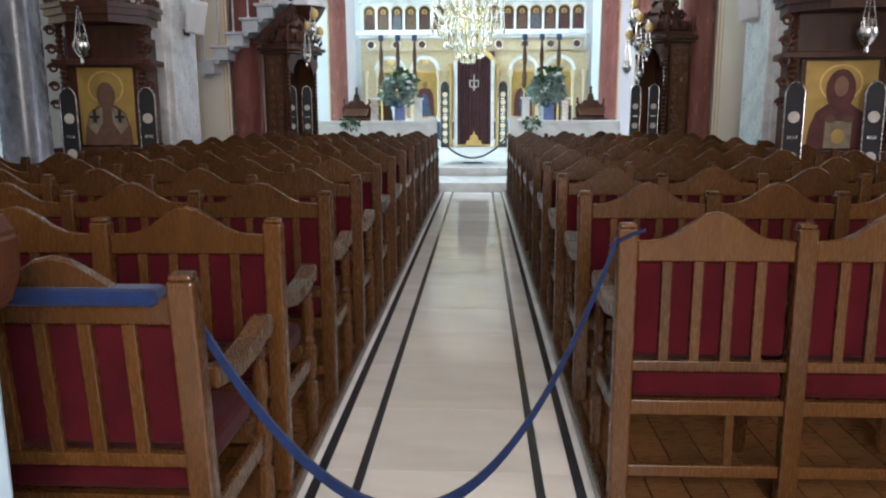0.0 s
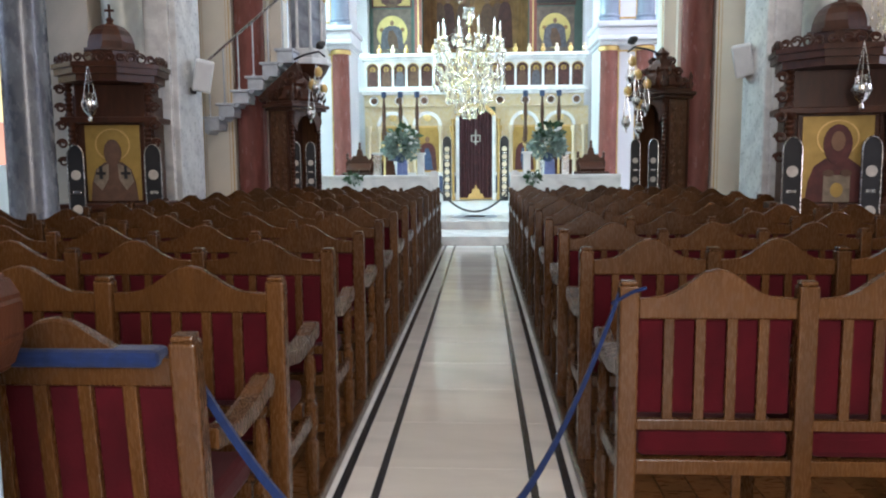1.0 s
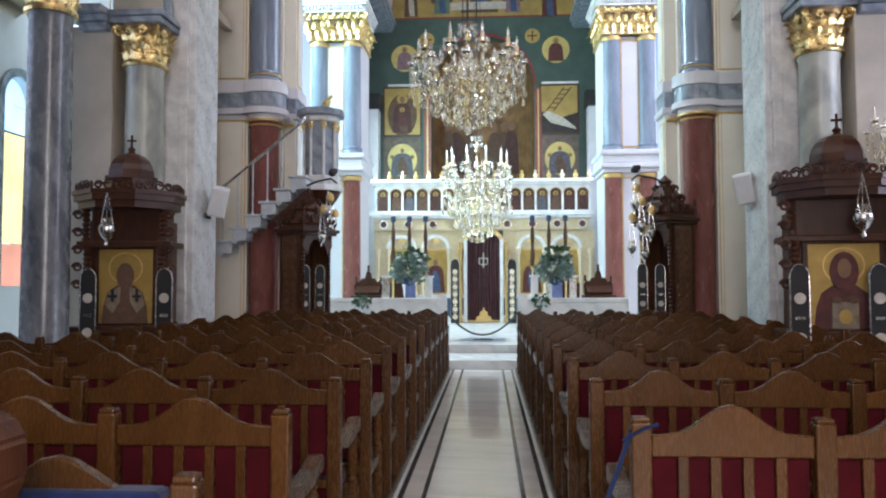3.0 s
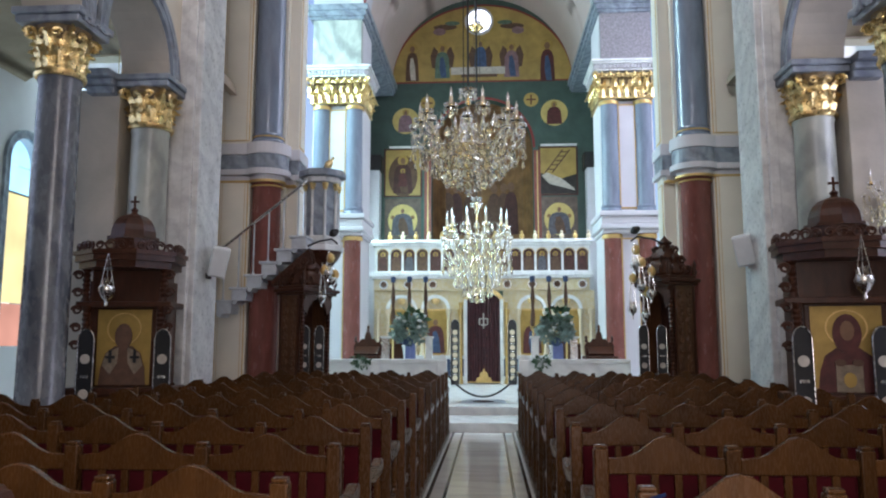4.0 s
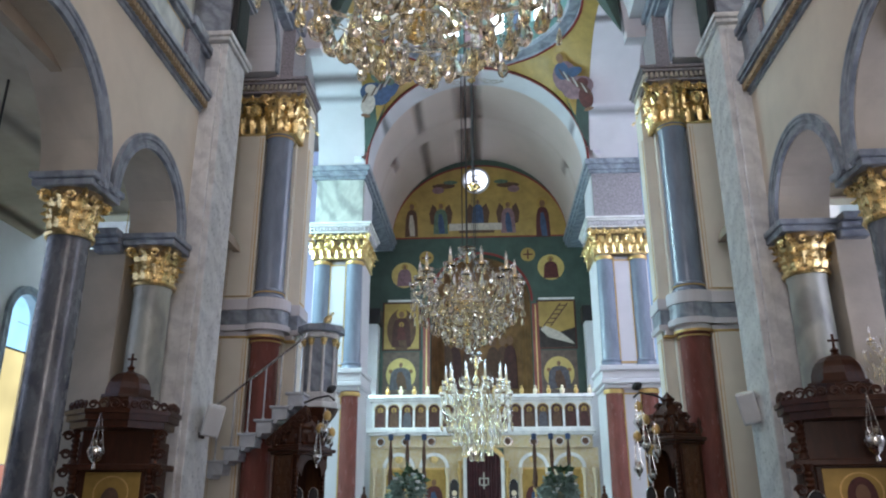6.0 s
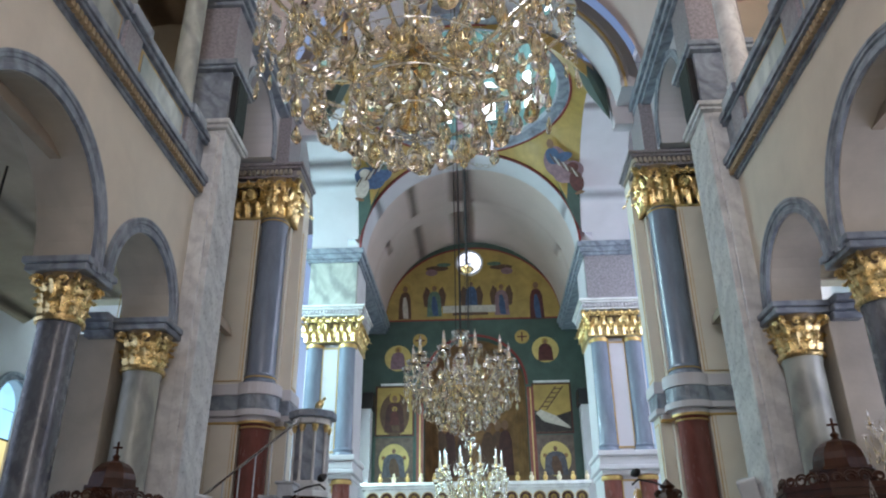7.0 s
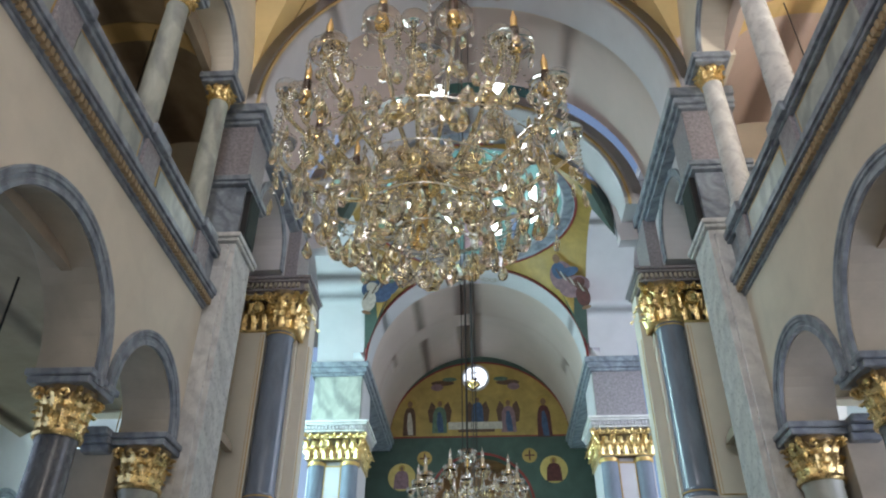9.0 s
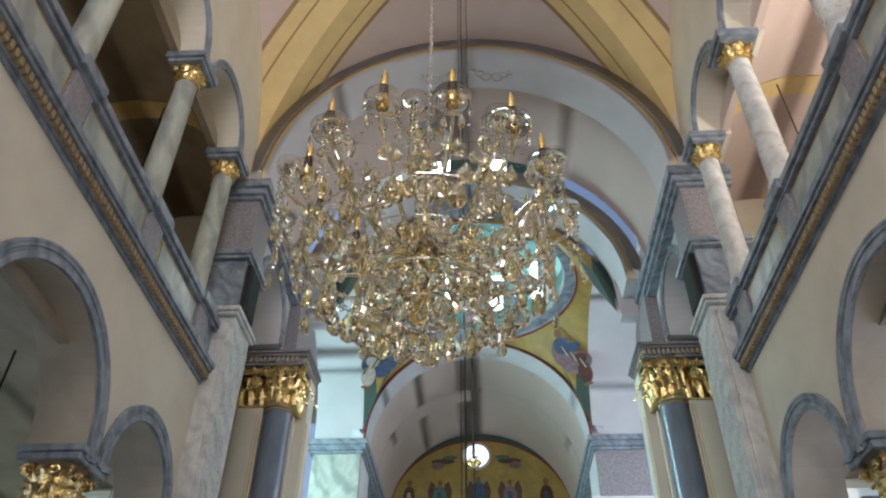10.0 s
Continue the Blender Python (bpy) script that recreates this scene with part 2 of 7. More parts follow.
M["crystal"] = glass("clear_cut_crystal", (1.0, 0.98, 0.90), 0.025, 1.45)
M["dish_glass"] = glass("clear_blown_glass", (1.0, 0.99, 0.96), 0.02, 1.5)
M["crystal_amber"] = glass("amber_tinted_crystal", (1.0, 0.92, 0.66), 0.03, 1.42)
M["sky_cyan"] = glow("cyan_window_daylight", (0.35, 0.75, 1.0), 1.5)
M["sky_yellow"] = glow("yellow_window_glass_daylight", (0.95, 0.85, 0.40), 1.0)
M["sky_rose"] = glow("rose_window_glass_daylight", (0.9, 0.45, 0.33), 0.7)
M["sky_dome"] = glow("dome_window_daylight", (0.8, 0.95, 1.0), 9.0)
M["sky_white"] = glow("white_window_daylight", (0.82, 0.90, 1.0), 2.6)


# ---------------------------------------------------------------- mesh helpers
def link_mesh(name, bm, mat, smooth=False):
    me = bpy.data.meshes.new(name)
    bmesh.ops.recalc_face_normals(bm, faces=bm.faces)
    if smooth:
        for f in bm.faces:
            f.smooth = True
        for e in bm.edges:
            if len(e.link_faces) == 2 and e.calc_face_angle(0) > 0.7:
                e.smooth = False
    bm.to_mesh(me)
    bm.free()
    for m in (mat if isinstance(mat, (list, tuple)) else [mat]):
        me.materials.append(m)
    return new(name, me)


def part(name, bm, mat, parent, label="", smooth=False):
    """One mesh under a thing or under a part of it."""
    o = link_mesh(name, bm, mat, smooth)
    if parent is not None:
        o.parent = parent
    return tagged(o, label)


def again(ob, parent, m):
    """Another piece on the same mesh, under parent."""
    o = new(ob.name.split(".")[0], ob.data)
    o.parent = parent
    o.matrix_basis = m
    return o


def thing(name, x=0, y=0, z=0, label="", category="", group="", kind="", rz=0):
    e = new(name)
    e.empty_display_size = 0.1
    e.matrix_world = pose(x, y, z, 0, 0, rz)
    return tagged(e, label, category, group, kind)


def structure(name, bm, mat, label="", category="", smooth=False):
    return tagged(link_mesh(name, bm, mat, smooth), label, category, kind="structure")


def box(bm, x0, x1, y0, y1, z0, z1, bevel=0.0, mi=0):
    x0, x1, y0, y1, z0, z1 = min(x0, x1), max(x0, x1), min(y0, y1), max(y0, y1), min(z0, z1), max(z0, z1)
    v = [bm.verts.new(p) for p in ((x0, y0, z0), (x1, y0, z0), (x1, y1, z0), (x0, y1, z0), (x0, y0, z1), (x1, y0, z1), (x1, y1, z1), (x0, y1, z1))]
    fs = [bm.faces.new([v[i] for i in q]) for q in ((0, 3, 2, 1), (4, 5, 6, 7), (0, 1, 5, 4), (1, 2, 6, 5), (2, 3, 7, 6), (3, 0, 4, 7))]
    for f in fs:
        f.material_index = mi
    if bevel:
        es = list({e for f in fs for e in f.edges})
        r = bmesh.ops.bevel(bm, geom=es, offset=bevel, segments=2, affect="EDGES", profile=0.5)
        for f in r["faces"]:
            f.material_index = mi
    return bm


def boxes(*bs, bevel=0.0):
    bm = bmesh.new()
    for b in bs:
        box(bm, *b, bevel=bevel)
    return bm


def lathe(profile, seg=24, x=0, y=0, a0=0.0, a1=360.0, bm=None, cap=True):
    """Turned solid about the vertical at x, y from (radius, z) pairs."""
    bm = bm or bmesh.new()
    full = abs(a1 - a0) >= 360
    n = seg if full else seg + 1
    rings = []
    for r, z in profile:
        if r < 1e-5 and full:
            rings.append([bm.verts.new((x, y, z))])
        else:
            rings.append([bm.verts.new((x + r * math.cos(radians(a0 + (a1 - a0) * i / seg)), y + r * math.sin(radians(a0 + (a1 - a0) * i / seg)), z)) for i in range(n)])
    for a, b in zip(rings, rings[1:]):
        for i in range(seg):
            j = (i + 1) % n
            if len(a) == 1 and len(b) == 1:
                continue
            if len(a) == 1:
                bm.faces.new((a[0], b[i], b[j]))
            elif len(b) == 1:
                bm.faces.new((a[i], a[j], b[0]))
            else:
                bm.faces.new((a[i], a[j], b[j], b[i]))
    for ring in (rings[0], rings[-1]):
        if len(ring) > 2 and full and cap:
            bm.faces.new(ring)
    return bm


def tube(bm, pts, r, seg=8, mi=0):
    """A round bar along a line of points; r a radius or one for each point."""
    pts = [Vector(p) for p in pts]
    rs = r if isinstance(r, (list, tuple)) else [r] * len(pts)
    rings = []
    for i, p in enumerate(pts):
        d = (pts[min(i + 1, len(pts) - 1)] - pts[max(i - 1, 0)]).normalized()
        u = d.orthogonal().normalized() if i == 0 else (u - d * u.dot(d)).normalized()
        w = d.cross(u)
        rings.append([bm.verts.new(p + rs[i] * (u * math.cos(2 * math.pi * k / seg) + w * math.sin(2 * math.pi * k / seg))) for k in range(seg)])
    fs = []
    for a, b in zip(rings, rings[1:]):
        for k in range(seg):
            fs.append(bm.faces.new((a[k], a[(k + 1) % seg], b[(k + 1) % seg], b[k])))
    fs += [bm.faces.new(rings[0]), bm.faces.new(rings[-1])]
    for f in fs:
        f.material_index = mi
    return bm


def prism(bm, outline, place, t0, t1, mi=0):
    """A flat outline of (u, v) given depth from t0 to t1; place(u, v, t) gives the point."""
    a = [bm.verts.new(place(u, v, t0)) for u, v in outline]
    b = [bm.verts.new(place(u, v, t1)) for u, v in outline]
    n = len(a)
    fs = [bm.faces.new(a), bm.faces.new(b[::-1])] + [bm.faces.new((a[i], b[i], b[(i + 1) % n], a[(i + 1) % n])) for i in range(n)]
    for f in fs:
        f.material_index = mi
    return bm


def along_y(u, v, t):
    return (t, u, v)


def along_x(u, v, t):
    return (u, t, v)


def arched_wall(bm, place, u0, u1, z0, z1, t0, t1, openings, seg=20):
    """A wall from u0 to u1 pierced by arched openings (centre, half width, spring, rise, sill)."""
    def slab(a, b, za, zb):
        if b - a > 1e-4 and zb - za > 1e-4:
            prism(bm, [(a, za), (b, za), (b, zb), (a, zb)], place, t0, t1)
    at = u0
    for c, r, spring, rise, sill in sorted(openings):
        slab(at, c - r, z0, z1)
        slab(c - r, c + r, z0, sill)
        arc = [(c - r * math.cos(math.pi * i / seg), spring + rise * math.sin(math.pi * i / seg)) for i in range(seg + 1)]
        for (ua, za), (ub, zb) in zip(arc, arc[1:]):
            prism(bm, [(ua, za), (ub, zb), (ub, z1), (ua, z1)], place, t0, t1)
        at = c + r
    slab(at, u1, z0, z1)
    bmesh.ops.remove_doubles(bm, verts=bm.verts, dist=1e-5)
    return bm


def archivolt(bm, place, c, r, spring, rise, face, out, width=0.16, seg=28, legs=0.0):
    """A moulded ring round an arch, proud of a wall face by out (signed)."""
    k = width / 0.16
    prof = [(-0.01, -0.02), (-0.01, 0.75), (0.035, 0.75), (0.045, 0.55), (0.085, 0.55), (0.095, 0.85), (0.125, 0.85), (0.135, 1.0), (0.16, 1.0), (0.16, -0.02)]
    path = [math.pi * i / seg for i in range(seg + 1)]
    rings = []
    if legs:
        rings.append([place(c - (r + d * k), spring - legs, face + out * h) for d, h in prof])
    for a in path:
        rings.append([place(c - (r + d * k) * math.cos(a), spring + (rise + d * k) * math.sin(a), face + out * h) for d, h in prof])
    if legs:
        rings.append([place(c + (r + d * k), spring - legs, face + out * h) for d, h in prof])
    vs = [[bm.verts.new(p) for p in ring] for ring in rings]
    m = len(prof)
    for a, b in zip(vs, vs[1:]):
        for i in range(m):
            bm.faces.new((a[i], a[(i + 1) % m], b[(i + 1) % m], b[i]))
    bm.faces.new(vs[0])
    bm.faces.new(vs[-1])
    return bm


def vault(bm, place, c, r, spring, rise, t0, t1, thick=0.25, seg=36):
    """A barrel shell from t0 to t1."""
    ri = [(c - r * math.cos(math.pi * i / seg), spring + rise * math.sin(math.pi * i / seg)) for i in range(seg + 1)]
    ro = [(c - (r + thick) * math.cos(math.pi * i / seg), spring + (rise + thick) * math.sin(math.pi * i / seg)) for i in range(seg + 1)]
    return prism_strip(bm, ri, ro, place, t0, t1)


def prism_strip(bm, inner, outer, place, t0, t1):
    for (a, b, c, d) in zip(inner, inner[1:], outer, outer[1:]):
        prism(bm, [a, b, d, c], place, t0, t1)
    bmesh.ops.remove_doubles(bm, verts=bm.verts, dist=1e-4)
    return bm


def disc_outline(cx, cz, rx, rz=None, seg=24, a0=0, a1=360):
    rz = rz or rx
    full = abs(a1 - a0) >= 360
    return [(cx + rx * math.cos(radians(a0 + (a1 - a0) * i / seg)), cz + rz * math.sin(radians(a0 + (a1 - a0) * i / seg))) for i in range(seg if full else seg + 1)]


# ---------------------------------------------------------------- large structure
ARC, THICK = 3.89, 0.62      # inner face of the arcade walls from the axis, and their thickness
SPRING = 4.78

ground = boxes((-9, 9, -3.2, 12.5, -0.3, -0.004))
structure("floor_base", ground, M["marble_white"], "pale stone floor under the nave", "floor")
# the solea: two steps up to the altar screen
structure("step_lower", boxes((-9, 9, 12.5, 13.9, -0.3, 0.15), bevel=0.012), M["marble_white"], "white marble step before the altar screen", "step")
structure("step_upper", boxes((-9, 9, 13.9, 26, -0.3, 0.30), bevel=0.012), M["marble_white"], "polished white marble floor of the raised sanctuary", "floor")

for s, side in ((-1, "north"), (1, "south")):
    def px(v):
        return XN + s * v

    # arcade wall with its two visible arches
    bm = bmesh.new()
    arched_wall(bm, along_y, -2.6, 9.3, SPRING, 6.82, px(ARC), px(ARC + THICK), [(5.7, 1.2, SPRING, 1.2, SPRING), (8.17, 0.84, SPRING, 0.84, SPRING)])
    structure("wall_" + side + "_arcade", bm, M["plaster"], "cream plastered arcade wall with round arches", "wall")
    structure("wall_" + side + "_west", boxes((px(ARC), px(ARC + THICK), -2.6, 4.25, 0, SPRING)), M["plaster"], "cream plastered nave wall", "wall")
    # moulded archivolts
    for c, r, legs in ((5.7, 1.2, 0.12), (8.17, 0.84, 0.1)):
        bm = bmesh.new()
        archivolt(bm, along_y, c, r, SPRING, r, px(ARC), -s * 0.06, 0.17, legs=legs)
        structure("trim_arch_" + side, bm, M["marble_blue"], "blue-grey moulded marble arch trim", "trim")
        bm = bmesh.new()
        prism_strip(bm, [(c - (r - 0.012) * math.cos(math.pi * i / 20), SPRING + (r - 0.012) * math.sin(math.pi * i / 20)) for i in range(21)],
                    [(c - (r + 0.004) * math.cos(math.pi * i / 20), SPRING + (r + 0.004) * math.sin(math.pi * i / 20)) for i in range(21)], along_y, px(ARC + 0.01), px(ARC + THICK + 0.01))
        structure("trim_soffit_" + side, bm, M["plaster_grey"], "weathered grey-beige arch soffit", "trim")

    # gallery cornice with dentils, parapet and rail
    bm = boxes((px(ARC - 0.03), px(ARC + THICK), -2.6, 9.3, 6.82, 6.87), (px(ARC - 0.06), px(ARC + THICK), -2.6, 9.3, 6.87, 6.98),
               (px(ARC - 0.15), px(ARC + THICK), -2.6, 9.3, 6.98, 7.03), (px(ARC - 0.18), px(ARC + THICK), -2.6, 9.3, 7.03, 7.12), bevel=0.008)
    cornice = structure("trim_cornice_" + side, bm, M["marble_blue"], "blue-grey marble gallery cornice with dentils", "cornice")
    bm = boxes((px(ARC - 0.06), px(ARC - 0.12), 0, 0.055, 6.885, 6.97))
    first = part("dentil", bm, M["dentil"], cornice)
    for i in range(1, 108):
        again(first, cornice, pose(0, -0.0 + i * 0.086, 0))
    bm = boxes((px(ARC - 0.10), px(ARC + 0.14), -2.6, 9.3, 7.12, 7.19), (px(ARC - 0.02), px(ARC + 0.1), -2.6, 9.3, 7.19, 7.70), (px(ARC - 0.08), px(ARC + 0.16), -2.6, 9.3, 7.70, 7.76), (px(ARC - 0.12), px(ARC + 0.2), -2.6, 9.3, 7.76, 7.86), bevel=0.01)
    par = structure("parapet_" + side, bm, M["marble_blue"], "blue-grey marble gallery parapet with pale green panels", "parapet")
    for y0, y1 in ((2.6, 4.4), (4.8, 6.48), (7.02, 8.42)):
        bm = boxes((px(ARC - 0.032), px(ARC), y0, y1, 7.23, 7.66), bevel=0.006)
        part("panel_frame", bm, M["gold_trim"], par)
        bm = boxes((px(ARC - 0.042), px(ARC), y0 + 0.04, y1 - 0.04, 7.27, 7.62), bevel=0.006)
        part("panel", bm, M["column_green"], par, "pale green marble panel")
    for y in (4.6, 6.75, 8.7):
        bm = boxes((px(ARC - 0.07), px(ARC + 0.45), y - 0.2, y + 0.2, 7.12, 7.70), bevel=0.01)
        part("pedestal", bm, M["speckle"], par, "dark mauve marble pedestal block")
        bm = boxes((px(ARC - 0.16), px(ARC + 0.5), y - 0.25, y + 0.25, 7.74, 7.90), bevel=0.015)
        part("pedestal_cap", bm, M["marble_blue"], par)

    # gallery upper wall on columns
    bm = bmesh.new()
    arched_wall(bm, along_y, -2.6, 9.3, 10.85, 14.9, px(ARC - 0.02), px(ARC + 0.5), [(5.67, 0.86, 10.85, 0.86, 10.85), (7.72, 0.76, 10.85, 0.76, 10.85), (3.5, 0.86, 10.85, 0.86, 10.85)])
    structure("wall_" + side + "_gallery", bm, M["plaster"], "cream plastered upper gallery wall on arches", "wall")
    for c, r in ((5.67, 0.86), (7.72, 0.76), (3.5, 0.86)):
        bm = bmesh.new()
        archivolt(bm, along_y, c, r, 10.85, r, px(ARC - 0.02), -s * 0.05, 0.13, legs=0.05)
        structure("trim_gallery_arch_" + side, bm, M["marble_blue"], "blue-grey arch trim of the gallery", "trim")

    # marble pier between nave and crossing
    bm = boxes((px(3.585), px(4.55), 9.3, 10.1, 0, 8.0), (px(3.70), px(4.5), 9.262, 9.4, 0, 7.96), bevel=0.012)
    box(bm, px(3.66), px(3.78), 9.235, 9.4, 0, 7.9, bevel=0.01)
    box(bm, px(3.535), px(4.55), 9.22, 10.15, 8.0, 8.06, bevel=0.012)
    box(bm, px(3.50), px(4.55), 9.18, 10.18, 8.06, 8.14, bevel=0.015)
    structure("pier_" + side + "_marble", bm, M["marble_grey"], "tall pier clad in grey veined marble", "pier")
    bm = boxes((px(3.60), px(4.5), 9.3, 10.1, 8.14, 9.10), bevel=0.01)
    box(bm, px(3.535), px(4.5), 9.2, 10.16, 9.10, 9.16, bevel=0.01)
    box(bm, px(3.49), px(4.5), 9.16, 10.2, 9.16, 9.26, bevel=0.015)
    structure("pier_" + side + "_middle", bm, M["marble_blue"], "blue-grey marble block on the pier", "pier")
    bm = boxes((px(3.62), px(4.45), 9.32, 10.08, 9.26, 10.45), bevel=0.01)
    structure("pier_" + side + "_upper", bm, M["speckle"], "speckled mauve marble pier below the vault", "pier")
    bm = boxes((px(3.56), px(4.5), 9.25, 13.2, 10.45, 10.53), (px(3.50), px(4.5), 9.2, 13.25, 10.53, 10.66), (px(3.44), px(4.5), 9.14, 13.3, 10.66, 10.84), bevel=0.015)
    structure("trim_impost_" + side, bm, M["marble_blue"], "blue-grey marble impost cornice at the vault springing", "cornice")

    # wall with arch behind, between marble pier and crossing pier
    bm = bmesh.new()
    arched_wall(bm, along_y, 10.1, 12.5, 9.3, 14.6, px(3.75), px(4.5), [(11.28, 0.85, 9.6, 0.78, 9.3)])
    structure("wall_" + side + "_bay", bm, M["white_band"], "pale wall between the piers with a small arch", "wall")
    bm = bmesh.new()
    archivolt(bm, along_y, 11.28, 0.85, 9.6, 0.78, px(3.75), -s * 0.05, 0.14, legs=0.3)
    structure("trim_bay_arch_" + side, bm, M["marble_blue"], "blue-grey trim of the small bay arch", "trim")
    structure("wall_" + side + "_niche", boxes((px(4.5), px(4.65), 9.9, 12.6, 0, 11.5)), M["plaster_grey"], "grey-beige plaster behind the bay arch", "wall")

    # outer shell: aisle, gallery and transept walls, aisle vault, gallery vault
    win = [(12.45, 0.45, 4.6, 0.45, 1.4), (9.3, 0.45, 4.6, 0.45, 1.4)] if s < 0 else [(16.2, 0.5, 5.6, 0.5, 1.4), (10.2, 0.5, 4.6, 0.5, 1.4)]
    bm = bmesh.new()
    arched_wall(bm, along_y, -2.6, 25, 0, 6.4, px(8.0), px(8.4), win)
    structure("wall_" + side + "_outer", bm, M["white_band"] if s < 0 else M["plaster"], "pale outer wall of the side aisle with arched windows", "wall")
    for k, (c, r, sp, rise, sill) in enumerate(win):
        wname = "window_%d" % (k + 1 + (2 if s > 0 else 0))
        w = thing(wname, 0, 0, 0, "tall arched window with coloured glass in the aisle wall", "window", kind="structure")
        bm = bmesh.new()
        archivolt(bm, along_y, c, r, sp, rise, px(8.0), -s * 0.06, 0.14, legs=sp - sill)
        part("window_frame", bm, M["marble_blue"], w, "blue-grey moulded frame")
        zs = [(sill, sill + 0.75, "sky_rose"), (sill + 0.75, sp - 0.5, "sky_yellow"), (sp - 0.5, sp, "sky_cyan")] if s < 0 else [(sill, sp, "sky_white")]
        for za, zb, mat in zs:
            part("pane", boxes((px(8.18), px(8.2), c - r, c + r, za, zb - 0.02)), M[mat], w)
        bm = bmesh.new()
        prism(bm, disc_outline(c, sp, r, rise, 20, 0, 180), along_y, px(8.18), px(8.2))
        part("pane", bm, M["sky_cyan" if s < 0 else "sky_white"], w)
        part("glazing_bar", boxes((px(8.16), px(8.185), c - r, c + r, sp - 0.53, sp - 0.50)), M["iron"], w)
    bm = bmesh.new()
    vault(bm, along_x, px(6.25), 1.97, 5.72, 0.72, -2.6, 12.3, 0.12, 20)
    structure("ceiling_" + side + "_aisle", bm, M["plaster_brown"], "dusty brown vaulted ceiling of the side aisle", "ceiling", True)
    structure("floor_" + side + "_gallery", boxes((px(ARC + 0.1), px(8.0), -2.6, 9.95, 6.62, 6.82), (px(4.7), px(8.0), 9.95, 12.3, 6.62, 6.82)), M["plaster_grey"], "gallery floor", "floor")
    bm = bmesh.new()
    arched_wall(bm, along_y, -2.6, 12.3, 6.4, 14.0, px(8.0), px(8.4), [(7.6, 0.6, 9.6, 0.6, 8.0)])
    structure("wall_" + side + "_gallery_outer", bm, M["plaster"], "cream outer wall of the gallery", "wall")
    bm = bmesh.new()
    prism(bm, [(6.9, 7.9), (8.3, 7.9), (8.3, 10.4), (6.9, 10.4)], along_y, px(8.3), px(8.32))
    tagged(link_mesh("window_%d" % (5 if s < 0 else 6), bm, M["sky_yellow"]), "warm glowing gallery window", "window", kind="structure")
    # brown plaster on the north vault puts that gallery's shade into its colour
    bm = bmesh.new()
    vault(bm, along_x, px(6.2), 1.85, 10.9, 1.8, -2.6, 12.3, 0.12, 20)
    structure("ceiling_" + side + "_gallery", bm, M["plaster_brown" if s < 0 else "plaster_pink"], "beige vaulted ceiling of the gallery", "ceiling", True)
    for y in (4.9, 9.0):
        bm = bmesh.new()
        vault(bm, along_x, px(6.2), 1.80, 10.9, 1.75, y - 0.2, y + 0.2, 0.06, 20)
        structure("trim_gallery_rib_" + side, bm, M["ochre"], "ochre painted rib of the gallery vault", "trim", True)
    # transept shell
    structure("wall_" + side + "_transept", boxes((px(8.5), px(8.9), 12.0, 25, 6.4, 16)), M["white_band"], "pale transept end wall", "wall")
    structure("wall_" + side + "_transept_west", boxes((px(4.5), px(8.9), 12.1, 12.4, 6.4, 16)), M["plaster"], "cream transept wall over the aisle", "wall")
    structure("ceiling_" + side + "_transept", boxes((px(4.4), px(8.9), 12.1, 25, 14.0, 14.3)), M["white_band"], "pale transept ceiling", "ceiling")

    # crossing pier: panel, corner column, inner strip, two storeys
    CY = 12.4
    bm = boxes((px(3.93), px(4.52), CY + 0.06, 12.8, 0, 9.0), (px(3.42), px(4.52), CY + 0.42, 13.35, 0, 9.0), (px(3.22), px(4.52), 12.95, 13.4, 0, 9.0), bevel=0.01)
    pier = structure("pier_" + side + "_crossing", bm, M["panel_cream"], "crossing pier with painted panels and engaged corner columns", "pier")
    for z0, z1 in ((0.5, 4.2), (4.95, 8.05)):
        for u0, u1, name, mat, d in ((3.96, 4.46, "panel_border", "gold_trim", 0.012), (3.975, 4.445, "panel", "panel_cream", 0.02), (4.01, 4.41, "panel_border", "gold_trim", 0.026), (4.018, 4.402, "panel", "panel_cream", 0.032)):
            part(name, boxes((px(u0), px(u1), CY + 0.06 - d, CY + 0.1, z0 + (0.0 if name == "panel_border" else 0.012), z1)), M[mat], pier)
        part("panel_border", boxes((px(3.215), px(3.24), 13.0, 13.34, z0, z1)), M["gold_trim"], pier)
        part("panel", boxes((px(3.205), px(3.24), 13.03, 13.31, z0 + 0.03, z1 - 0.03)), M["panel_cream"], pier)
    for z0, z1, mat, lab in ((0.0, 4.2, "shaft_red", "red-brown polished corner column"), (4.88, 8.1, "shaft_blue", "slate blue polished corner column")):
        prof = [(0.30, z0), (0.30, z0 + 0.06), (0.265, z0 + 0.1), (0.285, z0 + 0.16), (0.25, z0 + 0.2), (0.245, z1 - 0.1), (0.27, z1 - 0.07), (0.25, z1 - 0.03), (0.27, z1)]
        part("corner_column", lathe(prof, 32, px(3.68), CY + 0.22), M[mat], pier, lab, True)
        for zz in (z0 + 0.13, z1 - 0.06):
            part("gilt_ring", lathe([(0.24, zz - 0.014), (0.278, zz - 0.014), (0.284, zz), (0.278, zz + 0.014), (0.24, zz + 0.014)], 32, px(3.68), CY + 0.22), M["gold_trim"], pier, "gilt ring", True)
    for z0, z1, g, mat in ((4.2, 4.24, 0.05, "gold_trim"), (4.24, 4.32, 0.03, "white_band"), (4.32, 4.42, 0.13, "white_band"), (4.42, 4.68, 0.09, "marble_blue"), (4.68, 4.88, 0.12, "white_band")):
        bm = boxes((px(3.68), px(4.54), CY + 0.06 - g, 13.3, z0, z1), (px(3.28 - g), px(3.70), CY + 0.42, 13.42 + g * 0.3, z0, z1), bevel=0.012)
